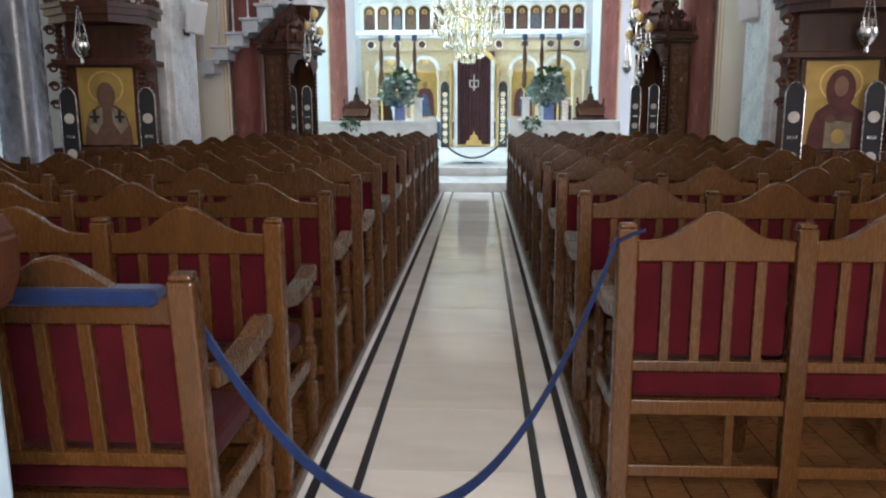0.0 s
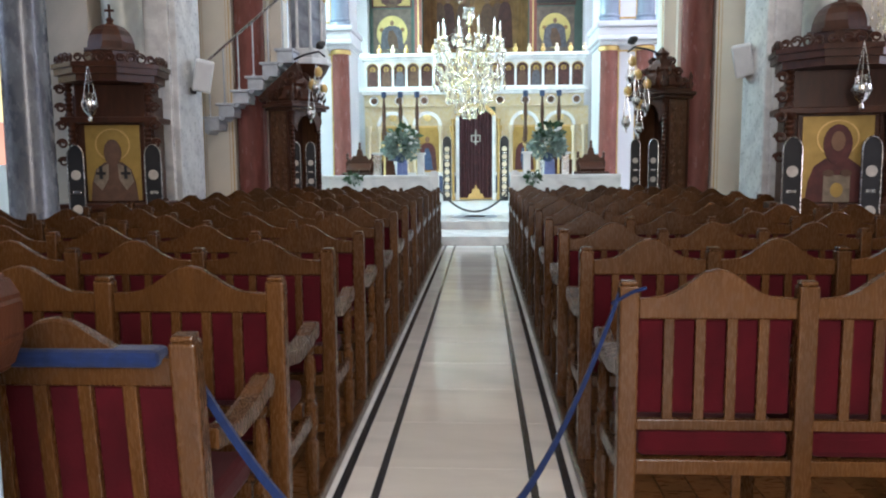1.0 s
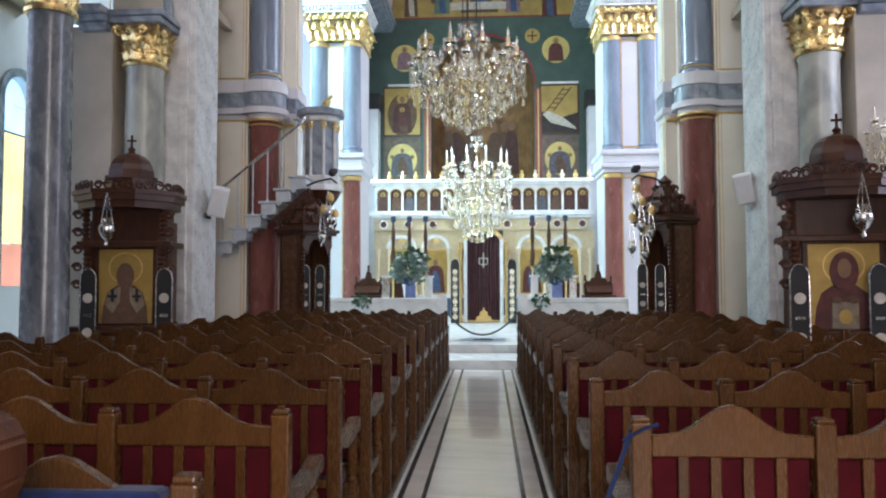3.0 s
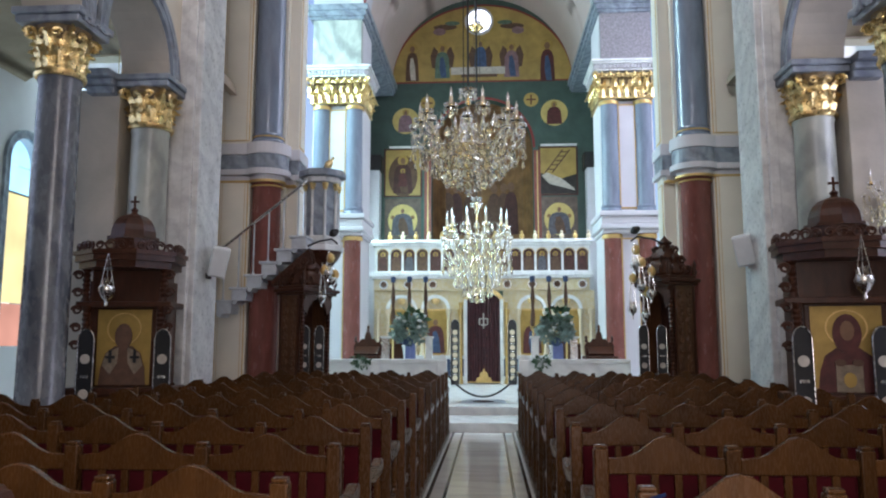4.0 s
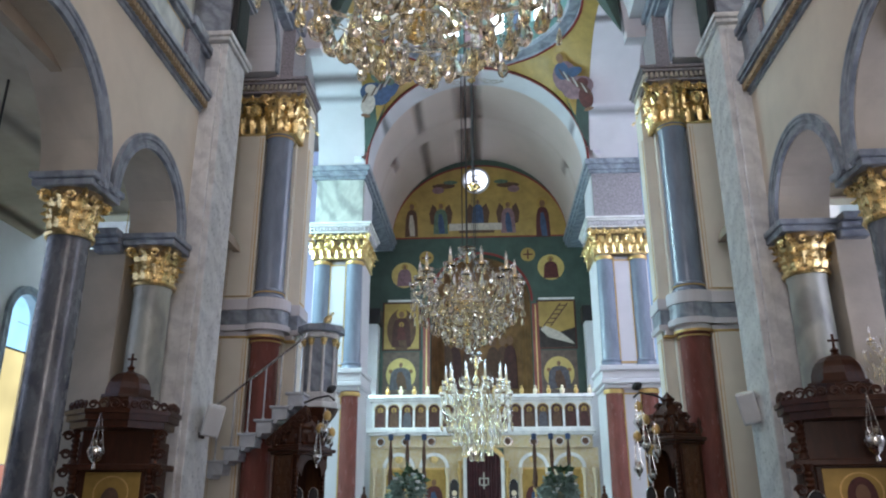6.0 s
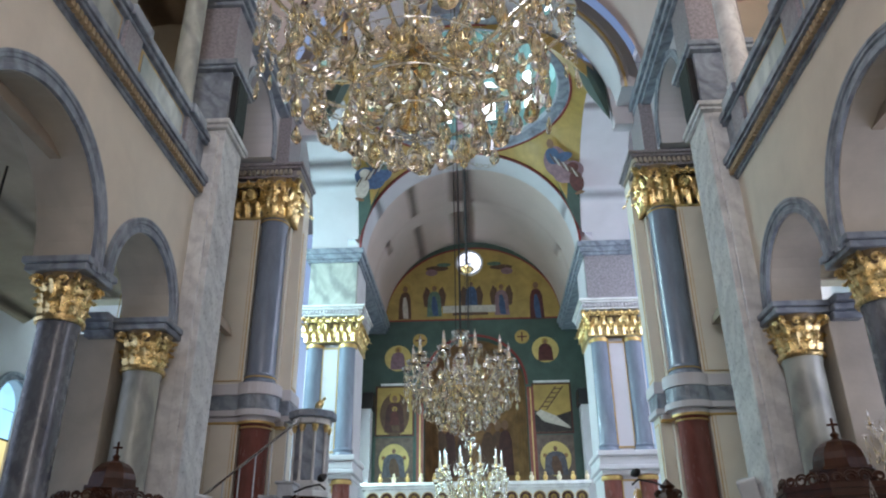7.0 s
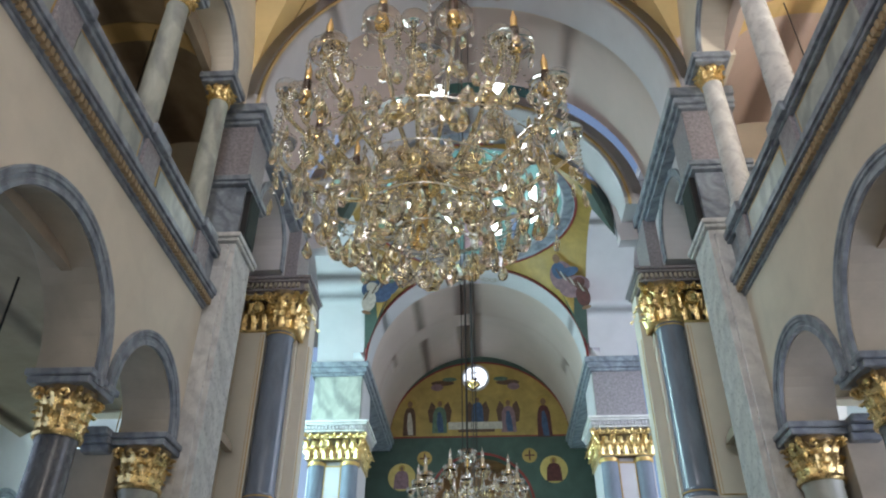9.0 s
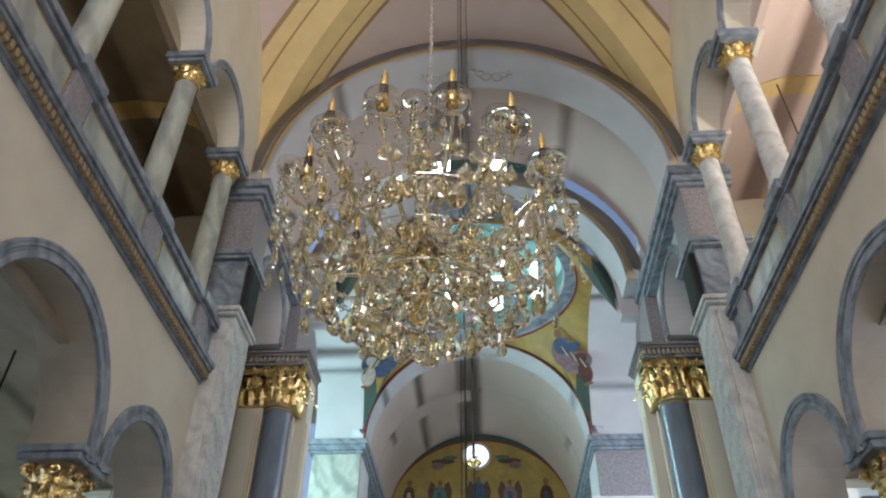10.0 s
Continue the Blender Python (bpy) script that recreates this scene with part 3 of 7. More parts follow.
        lathe([(0.24, z0), (0.28 + g, z0), (0.28 + g, z1), (0.24, z1)], 32, px(3.68), CY + 0.22, bm=bm)
        part("band", bm, M[mat], pier)

    # east pier: two blue half columns with a bright panel between, red ones below
    EY = 18.8
    bm = boxes((px(3.10), px(4.42), EY + 0.15, 20.3, 0.3, 10.0), bevel=0.01)
    pier = structure("pier_" + side + "_east", bm, M["white_band"], "east pier with pale panels and paired engaged columns", "pier")
    for z0, z1, mat, lab in ((0.3, 4.2, "shaft_red", "red-brown polished half column"), (4.75, 7.68, "shaft_blue", "slate blue polished half column")):
        for u in (3.32, 4.18):
            prof = [(0.27, z0), (0.27, z0 + 0.06), (0.24, z0 + 0.1), (0.26, z0 + 0.16), (0.225, z0 + 0.2), (0.22, z1 - 0.1), (0.245, z1 - 0.05), (0.24, z1)]
            part("half_column", lathe(prof, 28, px(u), EY + 0.2), M[mat], pier, lab, True)
            part("gilt_ring", lathe([(0.22, z1 - 0.12), (0.25, z1 - 0.12), (0.26, z1 - 0.07), (0.25, z1 - 0.02), (0.22, z1 - 0.02)], 28, px(u), EY + 0.2), M["gold_trim"], pier, "gilt ring", True)
        part("panel_border", boxes((px(3.53), px(3.97), EY + 0.12, EY + 0.2, z0 + 0.1, z1 - 0.1)), M["gold_trim"], pier)
        part("panel", boxes((px(3.56), px(3.94), EY + 0.11, EY + 0.2, z0 + 0.14, z1 - 0.14)), M["white_band"], pier, "pale panel")
    for z0, z1, g in ((4.2, 4.3, 0.0), (4.3, 4.42, 0.1), (4.42, 4.62, 0.05), (4.62, 4.75, 0.12)):
        part("band", boxes((px(3.04 - g * 0.7), px(4.45 + g * 0.7), EY - 0.08 - g, 20.3, z0, z1), bevel=0.03), M["white_band"], pier)
    part("block", boxes((px(3.12), px(4.42), EY - 0.02, 20.3, 8.66, 10.0), bevel=0.01), M["column_green"] if s < 0 else M["speckle"], pier, "polished marble block above the capital")
    bm = boxes((px(3.06), px(4.5), EY - 0.08, 25, 10.0, 10.08), (px(3.0), px(4.55), EY - 0.14, 25, 10.08, 10.22), (px(2.94), px(4.6), EY - 0.2, 25, 10.22, 10.38), bevel=0.015)
    structure("trim_east_impost_" + side, bm, M["marble_blue"], "blue-grey impost cornice of the sanctuary vault", "cornice")
    # sanctuary side walls: open beside the screen, closed above
    structure("wall_" + side + "_sanctuary", boxes((px(3.95), px(4.25), 20.3, 25.0, 0.3, 10.4)), M["white_band"], "pale sanctuary side wall", "wall")
    for u, y0 in ((3.36, 20.9), (3.42, 24.25)):
        pl = structure("pilaster_sanctuary", boxes((px(u), px(3.95), y0, y0 + 0.5, 0.3, 7.2), bevel=0.01), M["white_band"], "white pilaster with dark cap beside the altar screen", "pilaster")
        part("cap", boxes((px(u - 0.07), px(3.95), y0 - 0.07, y0 + 0.57, 7.2, 7.72), bevel=0.02), M["black"], pl, "dark cap block")
    # arches on the sides of the crossing
    bm = bmesh.new()
    vault(bm, along_y, 16.05, 2.72, 10.38, 2.85, px(3.12), px(4.42), 0.3, 32)
    structure("arch_" + side + "_crossing", bm, M["white_band"], "pale blue-white painted crossing arch", "arch", True)

# sanctuary back wall with its painted scenes
WALL_Y = 25.0
bm = bmesh.new()
arched_wall(bm, along_x, XN - 4.5, XN + 4.5, 0.3, 14.4, WALL_Y, WALL_Y + 0.4, [(XN, 1.72, 8.1, 1.72, 4.4)])
structure("wall_east", bm, M["green_paint"], "dark green painted east wall above the altar screen", "wall")
bm = bmesh.new()
for i in range(24):
    a0, a1 = math.pi * i / 24, math.pi * (i + 1) / 24
    p0, p1 = (XN - 1.75 * math.cos(a0), WALL_Y + 0.3 + 1.4 * math.sin(a0)), (XN - 1.75 * math.cos(a1), WALL_Y + 0.3 + 1.4 * math.sin(a1))
    prism(bm, [p0, p1, (p1[0], p1[1] + 0.1), (p0[0], p0[1] + 0.1)], lambda u, v, t: (u, v, t), 0.3, 10.2)
structure("wall_apse", bm, M["brown_paint"], "curved apse wall with an ochre-brown fresco", "wall", True)
structure("ceiling_apse", boxes((XN - 2, XN + 2, WALL_Y + 0.3, WALL_Y + 2, 10.1, 10.3)), M["brown_paint"], "brown painted apse ceiling", "ceiling")

# vaults along the axis
bm = bmesh.new()
vault(bm, along_x, XN, 3.12, 10.38, 3.1, 19.55, WALL_Y, 0.25)
structure("ceiling_sanctuary", bm, M["plaster_pink"], "smooth pinkish barrel vault of the sanctuary", "ceiling", True)
for name, y0, y1, r, spring, rise in (("arch_east", 18.75, 19.6, 3.02, 10.38, 2.98), ("arch_sanctuary", 21.7, 22.3, 3.04, 10.38, 3.0), ("arch_west", 12.4, 13.35, 3.2, 10.84, 2.95), ("arch_nave", 9.25, 10.2, 3.55, 10.84, 3.62)):
    bm = bmesh.new()
    vault(bm, along_x, XN, r, spring, rise, y0, y1, 0.4)
    structure(name, bm, M["white_band"] if name != "arch_sanctuary" else M["plaster_pink"], "pale painted transverse arch", "arch", True)
bm = bmesh.new()
vault(bm, along_x, XN, 3.75, 10.84, 3.75, 10.15, 12.45, 0.25)
structure("ceiling_bay", bm, M["plaster_pink"], "pinkish barrel vault between the piers", "ceiling", True)
for y, r, rise in ((9.24, 3.62, 3.69), (10.21, 3.58, 3.65), (12.39, 3.26, 3.01)):
    bm = bmesh.new()
    vault(bm, along_x, XN, r, 10.84, rise, y - 0.022, y + 0.022, 0.06)
    structure("trim_gilt_line", bm, M["ochre"], "thin ochre moulding along the arch edge", "trim", True)
bm = bmesh.new()
vault(bm, along_x, XN, 3.02, 10.38, 2.98, 18.70, 18.76, 0.06)
structure("trim_red_line", bm, M["red_line"], "dark red painted line along the arch edge", "trim", True)

# nave groin vault
bm = bmesh.new()
NX, NY = 48, 42
Y0, Y1, YC = 2.6, 9.3, 5.95
grid = []
for j in range(NY + 1):
    y = Y0 + (Y1 - Y0) * j / NY
    row = []
    for i in range(NX + 1):
        x = -3.9 + 7.8 * i / NX
        za = 10.9 + 3.95 * math.sqrt(max(0, 1 - (x / 3.95) ** 2))
        zb = 10.9 + 3.95 * math.sqrt(max(0, 1 - ((y - YC) / 3.4) ** 2))
        row.append(bm.verts.new((XN + x, y, max(za, zb))))
    grid.append(row)
for j in range(NY):
    for i in range(NX):
        f = bm.faces.new((grid[j][i], grid[j][i + 1], grid[j + 1][i + 1], grid[j + 1][i]))
top = bmesh.ops.extrude_face_region(bm, geom=list(bm.faces))
bmesh.ops.translate(bm, verts=[v for v in top["geom"] if isinstance(v, bmesh.types.BMVert)], vec=(0, 0, 0.3))
structure("ceiling_nave", bm, M["plaster_pink"], "pinkish plastered groin vault of the nave", "ceiling", True)


def vault_z(x, y):
    return max(10.9 + 3.95 * math.sqrt(max(0, 1 - (x / 3.95) ** 2)), 10.9 + 3.95 * math.sqrt(max(0, 1 - ((y - YC) / 3.4) ** 2)))


for sx in (-1, 1):
    for sy in (-1, 1):
        d = Vector((sx * 3.95, sy * 3.4)).normalized()
        nrm = Vector((-d.y, d.x))
        for w0, w1, drop, mat, lab in ((-0.62, 0.62, 0.02, "ochre", "broad ochre band painted along the vault groin"), (-0.70, -0.64, 0.022, "ochre_line", "brown painted line on the vault"), (0.64, 0.70, 0.022, "ochre_line", "brown painted line on the vault"), (-0.40, -0.37, 0.03, "ochre_line", "brown painted line on the vault"), (0.37, 0.40, 0.03, "ochre_line", "brown painted line on the vault")):
            bm = bmesh.new()
            n = 12 if w1 - w0 > 0.2 else 1
            rows = []
            for i in range(61):
                t = 0.03 + 0.95 * i / 60
                row = []
                for k in range(n + 1):
                    w = (w0 + (w1 - w0) * k / n) * min(1.0, 0.25 + 2.0 * t)
                    q = Vector((sx * 3.95 * t, sy * 3.4 * t)) + nrm * w
                    q.x, q.y = max(-3.88, min(3.88, q.x)), max(-3.33, min(3.33, q.y))
                    row.append(bm.verts.new((XN + q.x, YC + q.y, vault_z(q.x, YC + q.y) - drop)))
                rows.append(row)
            for r0, r1 in zip(rows, rows[1:]):
                for k in range(n):
                    bm.faces.new((r0[k], r0[k + 1], r1[k + 1], r1[k]))
            ex = bmesh.ops.extrude_face_region(bm, geom=list(bm.faces))
            bmesh.ops.translate(bm, verts=[v for v in ex["geom"] if isinstance(v, bmesh.types.BMVert)], vec=(0, 0, 0.06))
            structure("trim_groin_band", bm, M[mat], lab, "trim", True)
structure("ceiling_west", boxes((-9, 9, -3.2, 2.65, 14.8, 15.1)), M["plaster_pink"], "plain ceiling over the entrance", "ceiling")
structure("wall_west", boxes((-9, 9, -3.2, -2.8, 0, 15)), M["plaster"], "plain entrance wall", "wall")
structure("roof_slab", boxes((-9, 9, -3.2, 13.0, 16.0, 16.2)), M["plaster"], "plain roof slab", "ceiling")

# pendentives, drum and dome
RHO, ZR, DY = 2.75, 13.45, 16.07
HX, HY = 3.12, 2.72
bm = bmesh.new()
for q in range(4):
    sx, sy = ((1, 1), (-1, 1), (-1, -1), (1, -1))[q]
    rows = []
    for i in range(25):
        th = math.pi / 2 * i / 24
        c = math.atan2(HY, HX)
        if th <= c:
            y = HX * math.tan(th)
            low = Vector((HX, y, 10.38 + 2.85 * math.sqrt(max(0, 1 - (y / HY) ** 2))))
        else:
            x = HY / math.tan(th) if th < math.pi / 2 - 1e-6 else 0
            low = Vector((x, HY, 10.38 + 2.98 * math.sqrt(max(0, 1 - (x / HX) ** 2))))
        top_p = Vector((RHO * math.cos(th), RHO * math.sin(th), ZR))
        rows.append([bm.verts.new((XN + sx * p.x, DY + sy * p.y, p.z)) for p in (low.lerp(top_p, k / 6) for k in range(7))])
    for a, b in zip(rows, rows[1:]):
        for k in range(6):
            f = bm.faces.new((a[k], b[k], b[k + 1], a[k + 1]))
            f.material_index = 1 if f.calc_center_median().z < 12.1 else 0
bmesh.ops.remove_doubles(bm, verts=bm.verts, dist=1e-4)
ex = bmesh.ops.extrude_face_region(bm, geom=list(bm.faces))
bmesh.ops.translate(bm, verts=[v for v in ex["geom"] if isinstance(v, bmesh.types.BMVert)], vec=(0, 0, 0.35))
structure("ceiling_pendentives", bm, [M["gold_paint"], M["green_paint"]], "gold-ground painted pendentives under the dome", "ceiling", True)
RD = 2.50
bm = lathe([(RHO + 0.02, ZR - 0.02), (RHO - 0.03, ZR - 0.03), (RHO - 0.05, ZR + 0.03), (RD + 0.02, ZR + 0.06), (RD - 0.06, ZR + 0.10), (RD - 0.09, ZR + 0.2), (RD - 0.05, ZR + 0.26), (RD, ZR + 0.3), (RHO + 0.4, ZR + 0.3), (RHO + 0.4, ZR - 0.02), (RHO + 0.02, ZR - 0.02)], 64, XN, DY, cap=False)
structure("trim_dome_ring", bm, M["marble_blue"], "blue-grey ring cornice at the foot of the dome", "cornice", True)
bm = lathe([(RHO - 0.03, ZR - 0.05), (RHO + 0.03, ZR - 0.05), (RHO + 0.03, ZR - 0.02), (RHO - 0.03, ZR - 0.02), (RHO - 0.03, ZR - 0.05)], 64, XN, DY, cap=False)
structure("trim_dome_line", bm, M["red_line"], "dark red line under the dome ring", "trim", True)
bm = bmesh.new()
for k in range(12):
    for i in range(6):
        a0, a1 = 2 * math.pi * (k + i / 6) / 12, 2 * math.pi * (k + (i + 1) / 6) / 12
        holes = [(ZR + 0.3, ZR + 0.9), (ZR + 2.3, ZR + 2.8)] if i in (2, 3) else [(ZR + 0.3, ZR + 2.8)]
        for z0, z1 in holes:
            q = [(r * math.cos(a), r * math.sin(a)) for r, a in ((RD, a0), (RD, a1), (RD + 0.3, a1), (RD + 0.3, a0))]
            prism(bm, q, lambda u, v, t: (XN + u, DY + v, t), z0, z1)
structure("wall_dome_drum", bm, M["teal_paint"], "teal painted dome drum with small windows", "wall")
prof = [(RD * math.cos(radians(a)), ZR + 2.8 + 2.3 * math.sin(radians(a))) for a in range(0, 91, 9)]
bm = lathe(prof + [(r + 0.25, z + 0.25) for r, z in prof[::-1]], 48, XN, DY, cap=False)
structure("ceiling_dome", bm, M["teal_paint"], "dark teal painted dome", "ceiling", True)

for k in range(12):
    a = 2 * math.pi * (k + 0.5) / 12
    w = boxes((-0.3, 0.3, -0.01, 0.01, ZR + 0.9, ZR + 2.3))
    o = tagged(link_mesh("window_%d" % (k + 7), w, M["sky_dome"]), "small bright window in the dome drum", "window", kind="structure")
    o.matrix_world = pose(XN + (RD + 0.2) * math.cos(a), DY + (RD + 0.2) * math.sin(a), 0, 0, 0, math.degrees(a) + 90)


# ---------------------------------------------------------------- columns and capitals
def leaf_mesh(w, h, curl):
    """A lobed acanthus leaf rising from the origin, its tip curling over towards -y."""
    bm = bmesh.new()
    rows = []
    for i in range(10):
        f = i / 9
        o = 0.01 + curl * (f ** 2.4)
        z = h * (f * 1.12 if f < 0.78 else 0.874 + (f - 0.78) * 0.2 - (f - 0.78) ** 2 * 4.2)
        lobe = 1.0 - 0.26 * (i % 3 == 2) + 0.1 * (i % 3 == 1)
        ww = w * (0.66 + 0.36 * math.sin(min(1, f * 1.25) * math.pi)) * lobe * (1 if f < 0.7 else 0.82)
        rows.append([bm.verts.new((ww * 0.5 * k, -(o - 0.10 * w * abs(k) ** 1.5 + (0.11 * w if k == 0 else 0)) - (0.05 * w if abs(k) > 0.8 and i % 3 == 1 else 0), z + 0.06 * w * abs(k) * (i % 3 == 1))) for k in (-1, -0.55, 0, 0.55, 1)])
    for a, b in zip(rows, rows[1:]):
        for k in range(4):
            bm.faces.new((a[k], a[k + 1], b[k + 1], b[k]))
    r = bmesh.ops.extrude_face_region(bm, geom=list(bm.faces))
    bmesh.ops.translate(bm, verts=[v for v in r["geom"] if isinstance(v, bmesh.types.BMVert)], vec=(0, 0.012, 0))
    return bm


def volute(bm, at, out, up, r, t):
    side = up.cross(out).normalized()
    pts = [at + (out * math.cos(a) + up * math.sin(a)) * (r * (1 - a / 14)) for a in [k * 0.55 for k in range(18)]]
    tube(bm, pts, t, 6)


def scroll_mesh(r, t):
    bm = bmesh.new()
    volute(bm, Vector((0, 0, 0)), Vector((0, -1, 0)), Vector((0, 0, 1)), r, t)
    return bm


class Pieces:
    """Alike pieces of one thing on one mesh."""

    def __init__(self, parent):
        self.parent, self.made = parent, {}

    def put(self, key, name, build, mat, m, label=""):
        if key in self.made:
            return again(self.made[key], self.parent, m)
        o = part(name, build(), M[mat], self.parent, label, True)
        o.matrix_basis = m
        self.made[key] = o
        return o


def round_capital(parent, x, y, z, r, h, n=8):
    part("bell", lathe([(r * 0.98, z), (r * 1.0, z + h * 0.5), (r * 1.12, z + h * 0.8), (r * 1.3, z + h)], 28, x, y), M["capital_ground"], parent, "capital core darkened as shade between the leaves", True)
    part("gilt_ring", lathe([(r * 0.95, z - 0.03), (r * 1.14, z - 0.03), (r * 1.2, z), (r * 1.14, z + 0.035), (r * 0.95, z + 0.035)], 28, x, y), M["gold"], parent, "gilt ring", True)
    ps = Pieces(parent)
    w = 2 * math.pi * r / n
    for key, z0, hh, cu, off in (("low", 0.02, 0.34, 0.26, 0), ("mid", 0.18, 0.42, 0.40, 0.5), ("high", 0.42, 0.46, 0.62, 0)):
        for k in range(n):
            a = 360 * (k + off) / n
            ps.put(key, "leaf", lambda: leaf_mesh(w * 1.02, h * hh, r * cu), "gold", Matrix.Translation((x, y, z + z0 * h)) @ pose(0, 0, 0, 0, 0, a) @ pose(0, -r * 1.0, 0), "gilded acanthus leaf")
    for k in range(4):
        ps.put("corner", "scroll", lambda: scroll_mesh(h * 0.15, 0.02), "gold", Matrix.Translation((x, y, z + h * 0.83)) @ pose(0, 0, 0, 0, 0, 45 + 90 * k) @ pose(0, -r * 1.42, 0), "gilded corner scroll")
        for sg in (-1, 1):
            ps.put("inner", "scroll", lambda: scroll_mesh(h * 0.1, 0.014), "gold", Matrix.Translation((x, y, z + h * 0.82)) @ pose(0, 0, 0, 0, 0, 90 * k + sg * 17) @ pose(0, -r * 1.22, 0, 0, 0, 90), "gilded scroll")


def arcade_column(x, y, mat, label, r):
    col = thing("column", x, y, 0, label, "column", "arcade columns")
    k = r / 0.235
    prof = [(0.30 * k, 0.0), (0.30 * k, 0.1), (0.31 * k, 0.12), (0.31 * k, 0.2), (0.27 * k, 0.24), (0.285 * k, 0.3), (0.25 * k, 0.34), (0.245 * k, 1.5), (0.225 * k, 4.05), (0.24 * k, 4.08), (0.235 * k, 4.13)]
    part("shaft", lathe(prof, 40), M[mat], col, "", True)
    round_capital(col, 0, 0, 4.14, 0.235 * k, 0.48)
    bm = boxes((-0.33, 0.33, -0.31, 0.31, 4.62, 4.70), (-0.36, 0.36, -0.34, 0.34, 4.70, 4.775), bevel=0.015)
    part("abacus", bm, M["marble_blue"], col, "blue-grey abacus")
    return col


for s in (-1, 1):
    arcade_column(XN + s * 4.2, 7.12, "column_grey", "dark grey marble arcade column with gilded leafy capital", 0.21)
    arcade_column(XN + s * 4.12, 9.02, "column_green", "green-grey marble column with gilded capital beside pier", 0.235)
    arcade_column(XN + s * 4.2, 4.28, "column_grey", "dark grey marble arcade column with gilded leafy capital", 0.21)
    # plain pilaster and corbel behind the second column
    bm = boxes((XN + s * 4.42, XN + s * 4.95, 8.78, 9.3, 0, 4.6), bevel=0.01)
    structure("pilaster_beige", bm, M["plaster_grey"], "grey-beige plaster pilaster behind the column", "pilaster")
    bm = boxes((XN + s * 4.45, XN + s * 4.9, 8.60, 9.3, 4.62, 4.70), (XN + s * 4.45, XN + s * 5.0, 8.52, 9.3, 4.70, 4.80), (XN + s * 4.45, XN + s * 4.8, 8.66, 9.3, 4.52, 4.62), bevel=0.02)
    structure("trim_corbel", bm, M["marble_blue"], "dark blue-grey marble corbel", "trim")
    for y in (6.75, 8.7, 4.6):
        col = thing("gallery_column", XN + (3.97 if s > 0 else -4.08), y, 7.9, "slender veined marble gallery column with gilt capital", "column", "gallery columns")
        part("shaft", lathe([(0.21, 0), (0.21, 0.06), (0.185, 0.1), (0.2, 0.15), (0.17, 0.19), (0.165, 1.2), (0.15, 2.45), (0.165, 2.5)], 28), M["marble_grey"] if s > 0 else M["column_green"], col, "", True)
        round_capital(col, 0, 0, 2.5, 0.155, 0.27, n=7)
        part("abacus", boxes((-0.26, 0.26, -0.27, 0.27, 2.77, 2.84), (-0.3, 0.3, -0.31, 0.31, 2.84, 2.96), bevel=0.012), M["marble_blue"], col, "blue-grey abacus")


